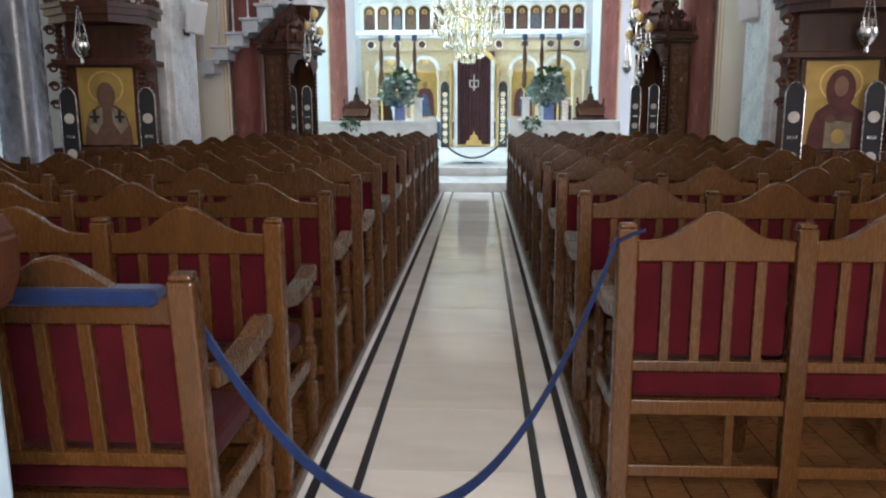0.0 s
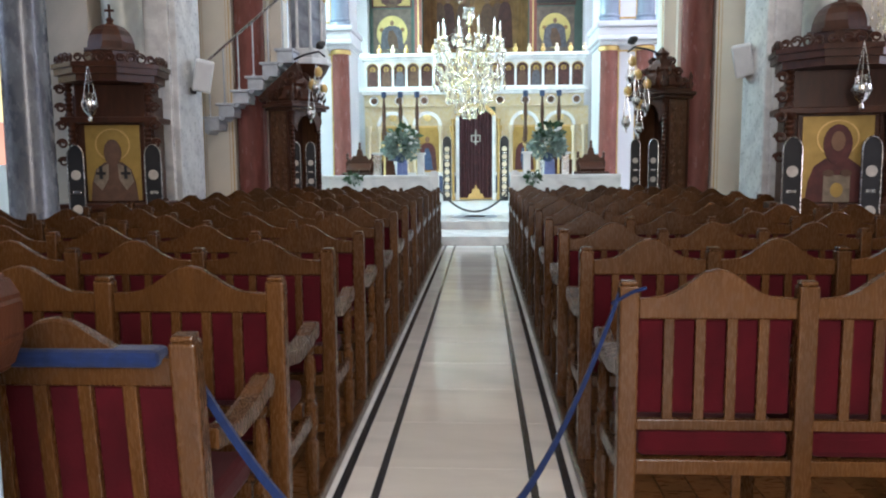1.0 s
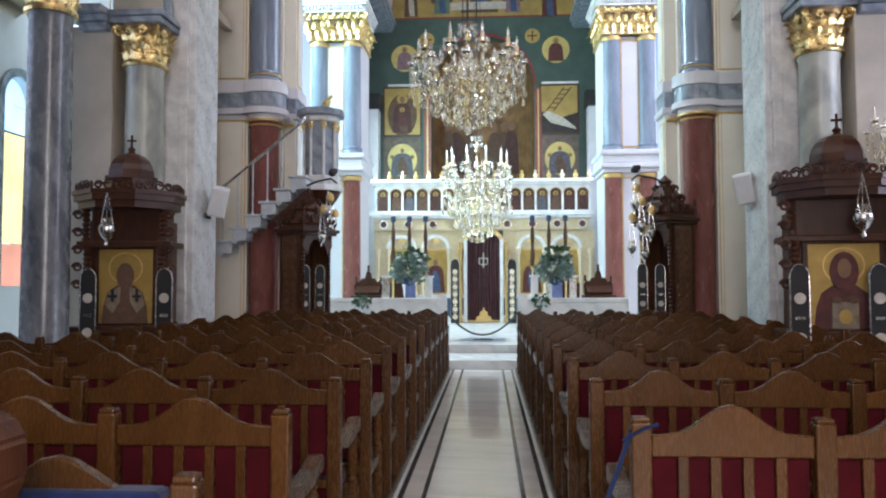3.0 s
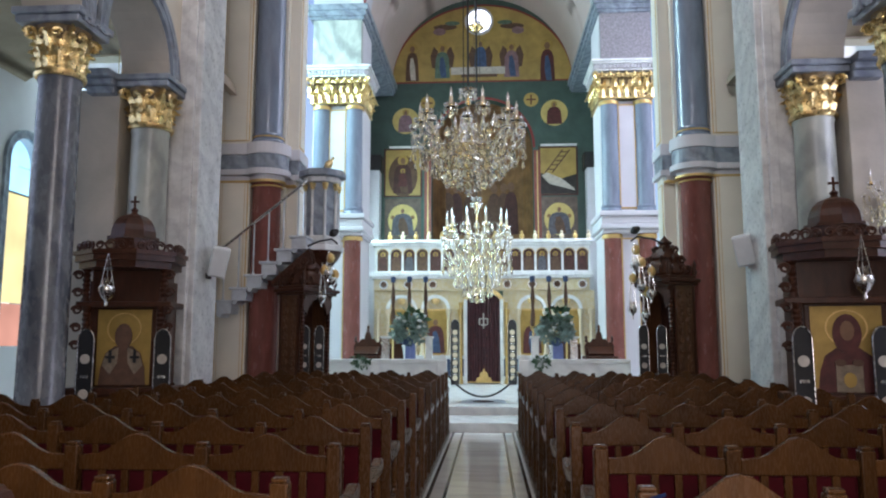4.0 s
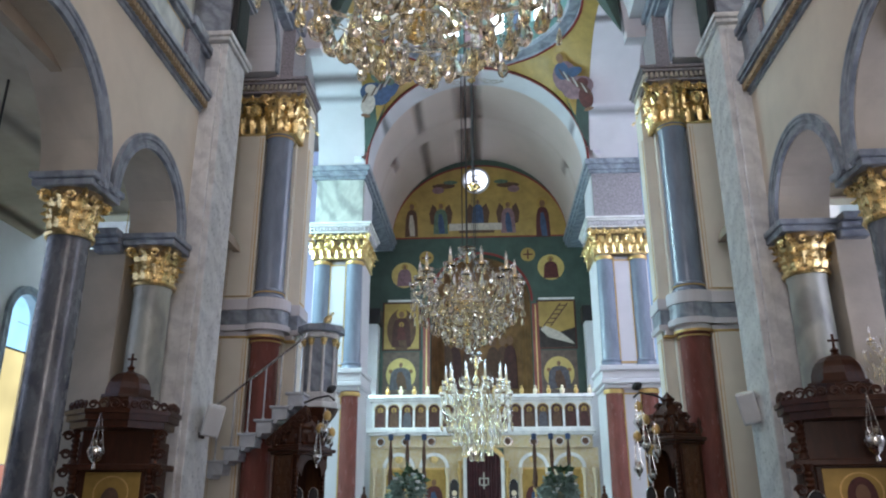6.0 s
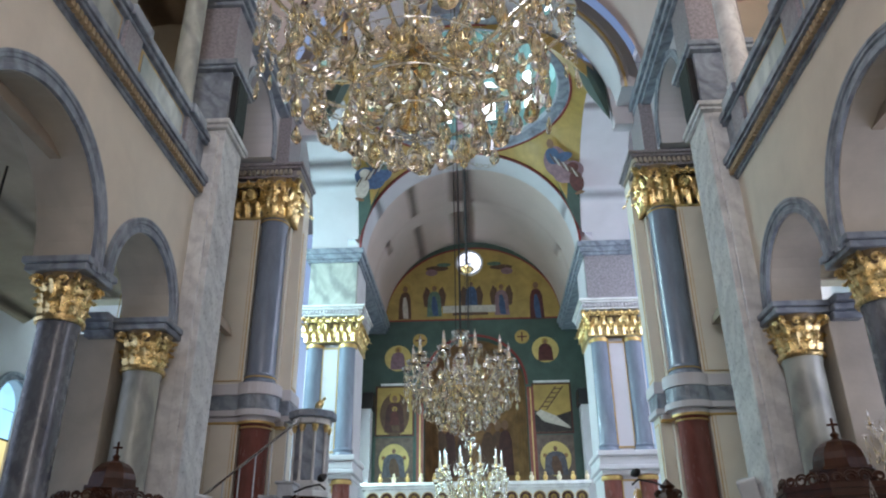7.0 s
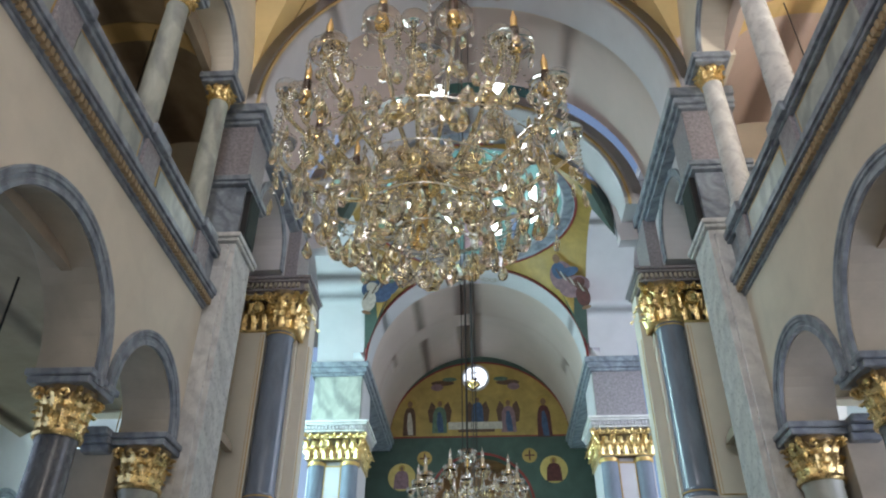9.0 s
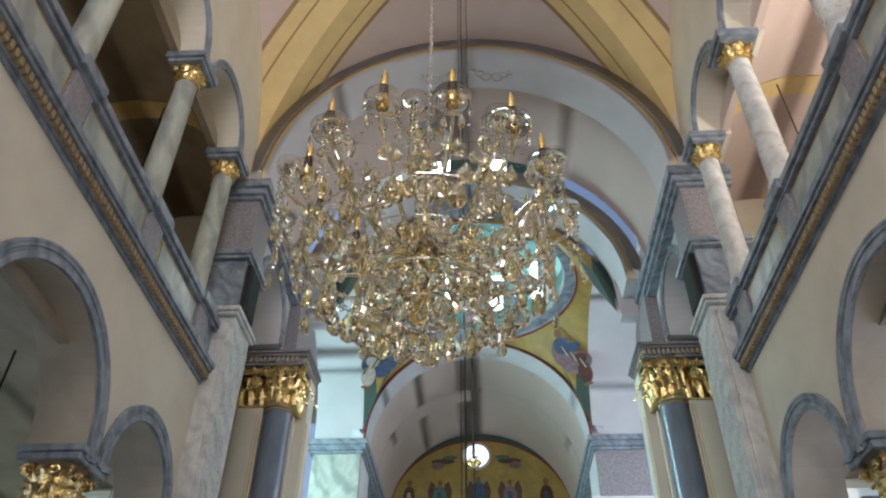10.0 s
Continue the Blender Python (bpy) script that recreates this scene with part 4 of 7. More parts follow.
def pier_capital(name, x0, x1, y0, y1, z, h, s):
    """Gilded capital on a pier: leaf rows on the west and inner faces under a dentil cornice."""
    cap = thing(name, (x0 + x1) / 2, (y0 + y1) / 2, z, "gilded foliate pier capital with dentil cornice", "capital", "pier capitals")
    hx, hy = abs(x1 - x0) / 2, (y1 - y0) / 2
    part("core", boxes((-hx + 0.06, hx - 0.06, -hy + 0.06, hy, 0, h), bevel=0.02), M["capital_ground"], cap, "capital core darkened as shade between the leaves")
    part("gilt_ring", boxes((-hx + 0.02, hx - 0.02, -hy + 0.02, hy, 0, 0.05), bevel=0.015), M["gold"], cap, "gilt base moulding")
    ps = Pieces(cap)
    rng_c = random.Random(5)
    wl = 0.2
    n, m = max(3, round(2 * hx / wl)), max(3, round(2 * hy / wl))

    def wob():
        return pose(0, 0, 0, rng_c.uniform(-5, 3), rng_c.uniform(-6, 6), rng_c.uniform(-7, 7)) @ Matrix.Diagonal((rng_c.uniform(0.9, 1.1), 1, rng_c.uniform(0.92, 1.08), 1))
    for row, (zz, hh, cu) in enumerate(((0.04, 0.44, 0.11), (0.26, 0.50, 0.17))):
        for k in range(n + row % 2):
            x = -hx + 2 * hx * (k + 0.5 - 0.5 * (row % 2)) / n
            ps.put(row, "leaf", lambda: leaf_mesh(wl * 0.98, hh * h, cu), "gold", pose(x, -hy + 0.05, zz * h) @ wob(), "gilded acanthus leaf")
        for k in range(m + row % 2):
            y = -hy + 2 * hy * (k + 0.5 - 0.5 * (row % 2)) / m
            ps.put(row, "leaf", lambda: leaf_mesh(wl * 0.98, hh * h, cu), "gold", pose(-s * (hx - 0.05), y, zz * h, 0, 0, -s * 90) @ wob())
    for k in range(n):
        x = -hx + 2 * hx * (k + 0.5) / n
        for sg in (-1, 1):
            ps.put(9, "scroll", lambda: scroll_mesh(0.062, 0.017), "gold", pose(x + sg * 0.05, -hy - 0.03, h * 0.83, 0, 0, sg * 90) @ wob(), "gilded scroll")
        ps.put(7, "bud", lambda: lathe([(0, -0.06), (0.03, -0.03), (0.036, 0.01), (0.02, 0.05), (0, 0.065)], 8), "gold", pose(x, -hy - 0.05, h * 0.9) @ wob(), "gilded flower bud")
    for k in range(m):
        y = -hy + 2 * hy * (k + 0.5) / m
        for sg in (-1, 1):
            ps.put(9, "scroll", lambda: scroll_mesh(0.062, 0.017), "gold", pose(-s * (hx + 0.03), y + sg * 0.05, h * 0.83, 0, 0, 0 if sg < 0 else 180) @ wob())
    for sg in (-1, 1):
        ps.put(8, "scroll", lambda: scroll_mesh(0.12, 0.03), "gold", pose(sg * hx, -hy, h * 0.8, 0, 0, sg * 45) @ pose(0, -0.08, 0), "gilded corner scroll")
        ps.put(0, "leaf", lambda: leaf_mesh(wl, 0.44 * h, 0.11), "gold", pose(sg * (hx - 0.03), -hy + 0.03, 0.03 * h, 0, 0, sg * 45))
    if "crossing" in name:
        round_capital(cap, -s * 0.23, -hy + 0.22, 0.02, 0.255, h * 0.97, 8)
    part("medallion", lathe([(0.0, 0.03), (0.06, 0.028), (0.1, 0.0), (0.13, 0.012), (0.13, -0.03)], 20), M["gold"], cap, "gilded round boss").matrix_basis = pose(hx * 0.35 * s, -hy - 0.08, h * 0.55, 90, 0, 0)
    bm = boxes((-hx - 0.06, hx + 0.06, -hy - 0.06, hy, h, h + 0.05), (-hx - 0.12, hx + 0.12, -hy - 0.12, hy, h + 0.17, h + 0.22), (-hx - 0.17, hx + 0.17, -hy - 0.17, hy, h + 0.22, h + 0.28), (-hx - 0.02, hx + 0.02, -hy - 0.02, hy, h + 0.05, h + 0.17), bevel=0.008)
    part("cornice", bm, M["speckle"] if "crossing" in name else M["marble_white"], cap, "dentil cornice")
    d = None
    for k in range(int((2 * hx + 0.1) / 0.09)):
        x = -hx - 0.04 + 0.09 * k
        if d is None:
            d = part("dentil", boxes((-0.025, 0.025, -0.05, 0.03, 0, 0.1)), M["plaster_grey"] if "crossing" in name else M["white_band"], cap)
            d.matrix_basis = pose(x, -hy - 0.05, h + 0.06)
        else:
            again(d, cap, pose(x, -hy - 0.05, h + 0.06))
    for k in range(int(2 * hy / 0.09)):
        again(d, cap, pose(-s * (hx + 0.05), -hy + 0.09 * k, h + 0.06, 0, 0, s * -90))
    return cap


for s in (-1, 1):
    a, b = sorted((XN + s * 3.30, XN + s * 4.52))
    pier_capital("crossing_capital", a, b, 12.4, 13.45, 8.1, 0.85, s)
    a, b = sorted((XN + s * 3.02, XN + s * 4.45))
    pier_capital("east_capital", a, b, 18.72, 20.3, 7.68, 0.72, s)
    # block over the crossing capital
    bm = boxes((XN + s * 3.5, XN + s * 4.5, 12.5, 13.35, 9.22, 10.5), bevel=0.01)
    structure("pier_block", bm, M["speckle"], "speckled mauve marble block over the capital", "pier")
    # dark loudspeaker set into the pier
    sp = thing("column_speaker", XN + s * 3.62, 9.62, 8.14, "dark green cloth-fronted loudspeaker on pier ledge", "loudspeaker", "pier loudspeakers")
    part("cabinet", boxes((-0.11, 0.11, -0.25, 0.25, 0, 0.93), bevel=0.012), M["black"], sp)
    part("grille", boxes((-s * 0.112, -s * 0.125, -0.22, 0.22, 0.04, 0.89), bevel=0.004), M["speaker_dark"], sp, "dark green speaker cloth")


# ---------------------------------------------------------------- marble aisle and chair platforms
aisle = structure("aisle_paving", boxes((-0.53, 0.50, -2.8, 12.495, -0.06, -0.006)), M["marble_white"], "polished pale marble aisle with two dark inlaid borders", "floor")
bm = boxes((-0.322, 0.300, 0, 0.596, -0.02, 0.0))
slab = part("slab", bm, M["floor_marble"], aisle)
slab.matrix_basis = pose(0, -2.8, 0)
for k in range(1, 25):
    again(slab, aisle, pose(0, -2.8 + 0.6 * k, 0))
for x0, x1 in ((-0.345, -0.325), (0.303, 0.325)):
    part("inlay", boxes((x0 - (0.012 if x0 < 0 else 0), x1 + (0.012 if x0 > 0 else 0), -2.8, 12.495, -0.02, 0.0005)), M["stripe"], aisle, "dark marble inlay strip")
for x0, x1 in ((-0.515, -0.478), (0.446, 0.483)):
    part("inlay", boxes((x0, x1, -2.8, 12.495, -0.02, 0.0005)), M["stripe"], aisle, "dark marble inlay strip")
for x0, x1 in ((-0.476, -0.359), (0.339, 0.444)):
    b0 = None
    for k in range(25):
        if b0 is None:
            b0 = part("border_slab", boxes((x0, x1, 0, 0.596, -0.02, 0.0)), M["floor_marble"], aisle)
            b0.matrix_basis = pose(0, -2.8, 0)
        else:
            again(b0, aisle, pose(0, -2.8 + 0.6 * k, 0))
for s in (-1, 1):
    e = 0.54 if s < 0 else 0.51
    pl = structure("platform_" + ("north" if s < 0 else "south"), boxes((s * e, s * (e + 0.05), 0.9, 12.3, -0.004, 0.055), bevel=0.008), M["wood"], "low wooden platform under the chair rows", "floor")
    b0 = None
    for k in range(26):
        if b0 is None:
            b0 = part("floor_board", boxes((s * 0.002, s * 0.126, 0.9, 12.3, -0.004, 0.05)), M["wood_floor"], pl)
            b0.matrix_basis = pose(s * (e + 0.05), 0, 0)
        else:
            again(b0, pl, pose(s * (e + 0.05 + 0.13 * k), 0, 0))


# ---------------------------------------------------------------- rows of chairs


def top_rail_outline(pitch):
    w = pitch - 0.06
    pts = [(0, 0.88), (w, 0.88)]
    prof = [(1.0, 0.945), (0.84, 0.945), (0.80, 0.957), (0.74, 0.972), (0.66, 1.0), (0.58, 1.028), (0.5, 1.037), (0.42, 1.028), (0.34, 1.0), (0.26, 0.972), (0.20, 0.957), (0.16, 0.945), (0.0, 0.945)]
    return pts + [(w * f, z) for f, z in prof]


def chair_row(x, y, seats, d, label, pitch, rake=0):
    """A row of joined chairs from the aisle outwards (d = -1 or 1), sharing posts."""
    row = thing("chair_row", x, y, 0.05, label, "chairs", "rows of church chairs")
    z = -0.05
    first = {}

    def put(name, build, mat, m, lab=""):
        if rake and name in ("post", "top_rail", "slat", "back_pad", "middle_rail"):
            m = m @ pose(0, 0, 0, rake, 0, 0)
        if name in first:
            again(first[name], row, m)
        else:
            first[name] = part(name, build(), M[mat], row, lab)
            first[name].matrix_basis = m

    def rail():
        bm = bmesh.new()
        prism(bm, [(u, v + z) for u, v in top_rail_outline(pitch)], along_x, -0.014, 0.014)
        es = [e for e in bm.edges if abs(e.verts[0].co.y - e.verts[1].co.y) < 1e-5]
        bmesh.ops.bevel(bm, geom=es, offset=0.005, segments=1, affect="EDGES")
        return bm

    def post():
        bm = boxes((-0.03, 0.03, -0.027, 0.027, 0, 0.985 + z), bevel=0.007)
        box(bm, -0.026, 0.026, -0.023, 0.023, 0.985 + z, 1.0 + z, bevel=0.006)
        return bm

    def arm():
        bm = bmesh.new()
        ol = [(0.02, 0.69), (0.2, 0.655), (0.36, 0.66), (0.44, 0.69), (0.475, 0.675), (0.505, 0.685), (0.515, 0.715), (0.50, 0.745), (0.46, 0.75), (0.36, 0.715), (0.2, 0.70), (0.02, 0.745)]
        prism(bm, [(u, v + z) for u, v in ol], along_y, -0.028, 0.028)
        bmesh.ops.bevel(bm, geom=list(bm.edges), offset=0.006, segments=1, affect="EDGES")
        return bm

    def leg():
        p = [(0.0, 0), (0.02, 0), (0.026, 0.03), (0.024, 0.1), (0.028, 0.12), (0.028, 0.22), (0.018, 0.235), (0.024, 0.25), (0.024, 0.27)]
        p += [(0.028, 0.29), (0.028, 0.37), (0.018, 0.385), (0.024, 0.40), (0.016, 0.42), (0.024, 0.50), (0.022, 0.55), (0.014, 0.575), (0.022, 0.59), (0.022, 0.66 + z), (0, 0.66 + z)]
        return lathe(p, 10)

    for k in range(seats + 1):
        px_ = d * (pitch * k)
        put("post", post, "wood", pose(px_, 0, 0))
        put("armrest", arm, "wood", pose(px_, 0, 0))
        put("front_leg", leg, "wood", pose(px_, 0.44, 0))
        put("side_rail", lambda: boxes((-0.013, 0.013, 0.02, 0.43, 0.34 + z, 0.40 + z), bevel=0.004), "wood", pose(px_, 0, 0))
    w = pitch - 0.06
    for k in range(seats):
        x0 = (d * pitch * k + 0.03) if d > 0 else (d * pitch * (k + 1) + 0.03)
        put("top_rail", rail, "wood", pose(x0, 0, 0))
        for j in range(4):
            put("slat", lambda: boxes((-0.016, 0.016, -0.009, 0.009, 0.555 + z, 0.885 + z), bevel=0.003), "wood", pose(x0 + w * (j + 1) / 5, 0, 0))
        put("back_pad", lambda: boxes((0.004, w - 0.004, 0.012, 0.045, 0.57 + z, 0.878 + z), bevel=0.012), "velvet", pose(x0, 0, 0), "crimson velvet back pad")
        put("middle_rail", lambda: boxes((0, w, -0.013, 0.013, 0.525 + z, 0.56 + z), bevel=0.004), "wood", pose(x0, 0, 0))
        put("seat_cushion", lambda: boxes((0.004, w - 0.004, -0.005, 0.46, 0.432 + z, 0.522 + z), bevel=0.025), "velvet", pose(x0, 0, 0), "crimson velvet seat cushion")
        put("seat_rail", lambda: boxes((0, w, -0.016, 0.016, 0.38 + z, 0.43 + z), bevel=0.004), "wood", pose(x0, 0, 0))
        put("front_rail", lambda: boxes((0, w, 0.425, 0.45, 0.36 + z, 0.43 + z), bevel=0.004), "wood", pose(x0, 0, 0))
        put("stretcher", lambda: boxes((0, w, -0.012, 0.012, 0.165 + z, 0.205 + z), bevel=0.004), "wood", pose(x0, 0, 0))
        put("kneeler_strut", lambda: boxes((-0.014, 0.014, -0.009, 0.009, 0.205 + z, 0.38 + z), bevel=0.003), "wood", pose(x0 + w * 0.66, 0, 0))
    return row


LAB = "row of joined honey-stained wooden chairs with crimson velvet pads"
protos = {}
for d, ys, x in ((-1, [1.62, 2.36, 3.2, 4.03, 4.86, 5.7, 6.55, 7.4, 8.25, 9.1, 9.95, 10.8, 11.65], -0.575), (1, [2.28, 3.22, 4.13, 5.04, 5.95, 6.86, 7.77, 8.68, 9.59, 10.5, 11.4], 0.555)):
    for y in ys:
        n = 6 if y < 6.3 else 5
        if y < 2:
            chair_row(x + 0.024, y, n, d, "row of joined wooden chairs with raked backs and blue rope", 0.575, 5)
        elif (d, n) in protos:
            copy_thing(protos[d, n], pose(x, y, 0.05))
        else:
            protos[d, n] = chair_row(x, y, n, d, LAB, 0.575 if d < 0 else 0.542)

# blue rope barring the aisle
rp = thing("barrier_rope", 0, 1.9, 0, "royal blue velvet rope slung between two chairs", "rope")
bm = bmesh.new()
A, B = Vector((-0.55, 1.64 - 1.9, 0.83)), Vector((0.52, 2.26 - 1.9, 0.95))
pts = [A.lerp(B, t) + Vector((0, 0, -0.66 * 4 * t * (1 - t))) for t in [k / 32 for k in range(33)]]
rows_v = []
for p in pts:
    rows_v.append([bm.verts.new(p + Vector(q)) for q in ((0, -0.006, -0.018), (0, 0.006, -0.018), (0, 0.008, 0), (0, 0.006, 0.018), (0, -0.006, 0.018), (0, -0.008, 0))])
for a, b in zip(rows_v, rows_v[1:]):
    for k in range(6):
        bm.faces.new((a[k], a[(k + 1) % 6], b[(k + 1) % 6], b[k]))
bm.faces.new(rows_v[0])
bm.faces.new(rows_v[-1])
part("band", bm, M["rope"], rp, "", True)
bm = bmesh.new()
box(bm, -1.02, -0.60, -0.40, -0.325, 0.925, 0.965, bevel=0.014)
part("wrapped_end", bm, M["rope"], rp, "rope wound round the chair top")
part("tie", tube(bmesh.new(), [(0.50, 0.36, 0.93), (0.56, 0.34, 0.97), (0.60, 0.33, 0.985)], 0.006, 6), M["rope"], rp)


# ---------------------------------------------------------------- painted figures, as plain shapes
def figure(parent, place, x, z, h, robe, halo=True, w=0.36, under=None, depth=(0.0, -0.006), head="skin"):
    """A plain robed shape: robe, head and halo, flat as a painting. place(u, v, t) sets it on its wall."""
    t0, t1 = depth
    if halo:
        bm = bmesh.new()
        prism(bm, disc_outline(x, z + h * 0.87, h * 0.14, seg=18), place, t0, t1)
        part("halo", bm, M["icon_gold"], parent, "gold halo disc")
    bm = bmesh.new()
    ol = [(-0.5, 0), (0.5, 0), (0.46, 0.35), (0.42, 0.58), (0.30, 0.71), (0.12, 0.76), (-0.12, 0.76), (-0.30, 0.71), (-0.44, 0.56), (-0.48, 0.3)]
    prism(bm, [(x + u * w * h, z + v * h) for u, v in ol], place, t1, t1 + (t1 - t0))
    part("robe", bm, M[robe], parent)
    if under:
        bm = bmesh.new()
        prism(bm, [(x + u * w * h, z + v * h) for u, v in ((-0.1, 0.02), (0.28, 0.02), (0.2, 0.4), (0.05, 0.62), (-0.14, 0.6), (-0.2, 0.3))], place, t1 + (t1 - t0), t1 + 1.6 * (t1 - t0))
        part("sash", bm, M[under], parent)
    bm = bmesh.new()
    prism(bm, disc_outline(x, z + h * 0.85, h * 0.065, h * 0.085, 14), place, t1 + (t1 - t0), t1 + 1.8 * (t1 - t0))
    part("head", bm, M[head], parent)


def rect(parent, name, place, x0, x1, z0, z1, t0, t1, mat, lab=""):
    bm = bmesh.new()
    prism(bm, [(x0, z0), (x1, z0), (x1, z1), (x0, z1)], place, t0, t1)
    return part(name, bm, M[mat], parent, lab)


def on_east(u, v, t):
    return (u, WALL_Y + t, v)


# lunette
fr = thing("lunette_fresco", 0, 0, 0, "gold-ground lunette fresco of robed figures at a table", "painting")
bm = bmesh.new()
prism(bm, disc_outline(XN, 10.48, 3.1, 2.72, 40, 0, 180), on_east, -0.004, -0.012)
part("ground", bm, M["gold_paint"], fr)
bm = bmesh.new()
prism_strip(bm, disc_outline(XN, 10.48, 3.1, 2.72, 40, 0, 180), disc_outline(XN, 10.48, 3.16, 2.78, 40, 0, 180), on_east, -0.004, -0.02)
part("border", bm, M["red_line"], fr)
rect(fr, "border", on_east, XN - 3.1, XN + 3.1, 10.44, 10.49, -0.004, -0.018, "red_line")
for x, z, h, robe, un in ((-2.5, 10.52, 1.35, "robe_brown", "robe_white"), (-1.45, 10.6, 1.25, "robe_green", "robe_blue"), (-0.12, 10.95, 1.0, "robe_blue", None), (0.95, 10.6, 1.25, "robe_mauve", "robe_blue"), (2.18, 10.42, 1.5, "robe_red", "robe_blue")):
    figure(fr, on_east, x, z, h, robe, True, 0.42 if abs(x) < 1.6 else 0.34, un, (-0.012, -0.02))
for x in (-1.45, -0.12, 0.95):
    for sg in (-1, 1):
        bm = bmesh.new()
        prism(bm, [(x + sg * u, 10.9 + v) for u, v in ((0.12, 0.0), (0.36, 0.1), (0.42, 0.5), (0.3, 0.85), (0.16, 0.7))], on_east, -0.012, -0.018)
        part("wing", bm, M["robe_brown"], fr)
rect(fr, "table", on_east, -1.15, 0.72, 10.72, 10.98, -0.02, -0.04, "robe_white", "pale painted table")
rect(fr, "table_front", on_east, -0.8, 0.45, 10.62, 10.72, -0.02, -0.04, "robe_brown")
for sg, x in ((-1, -1.35), (1, 0.98)):
    for k, (dx, dz, rx, rz, mat) in enumerate(((0, 0, 0.42, 0.10, "robe_brown"), (-sg * 0.25, 0.14, 0.26, 0.08, "robe_green"), (sg * 0.2, -0.16, 0.22, 0.13, "robe_mauve"))):
        bm = bmesh.new()
        prism(bm, disc_outline(x + dx, 12.45 + dz, rx, rz, 14), on_east, -0.012, -0.02 - 0.003 * k)
        part("flying_shape", bm, M[mat], fr)
# round window with its lamp-like glow
rw = thing("round_window", -0.17, WALL_Y - 0.05, 12.62, "bright round window with radiating bars in lunette", "window")
for ang in range(1):
    bm = bmesh.new()
    prism(bm, disc_outline(0, 0, 0.44, seg=32), along_x, -0.012, 0.02)
    part("pane", bm, M["sky_white"], rw)
    bm = bmesh.new()
    prism_strip(bm, disc_outline(0, 0, 0.42, seg=32) + [(0.42, 0)], disc_outline(0, 0, 0.5, seg=32) + [(0.5, 0)], along_x, -0.05, 0.02)
    part("window_frame", bm, M["white_band"], rw, "pale ring frame")
    for k in range(5):
        o = part("glazing_bar", boxes((-0.012, 0.012, -0.03, -0.014, 0, 0.42)), M["iron"], rw) if k == 0 else again(o, rw, Matrix())
        o.matrix_basis = pose(0, 0, 0, 0, 180 + (k - 2) * 34, 0)
    bm = bmesh.new()
    prism_strip(bm, disc_outline(0, -0.05, 0.24, seg=16, a0=0, a1=180), disc_outline(0, -0.05, 0.27, seg=16, a0=0, a1=180), along_x, -0.03, -0.014)
    part("glazing_ring", bm, M["iron"], rw)

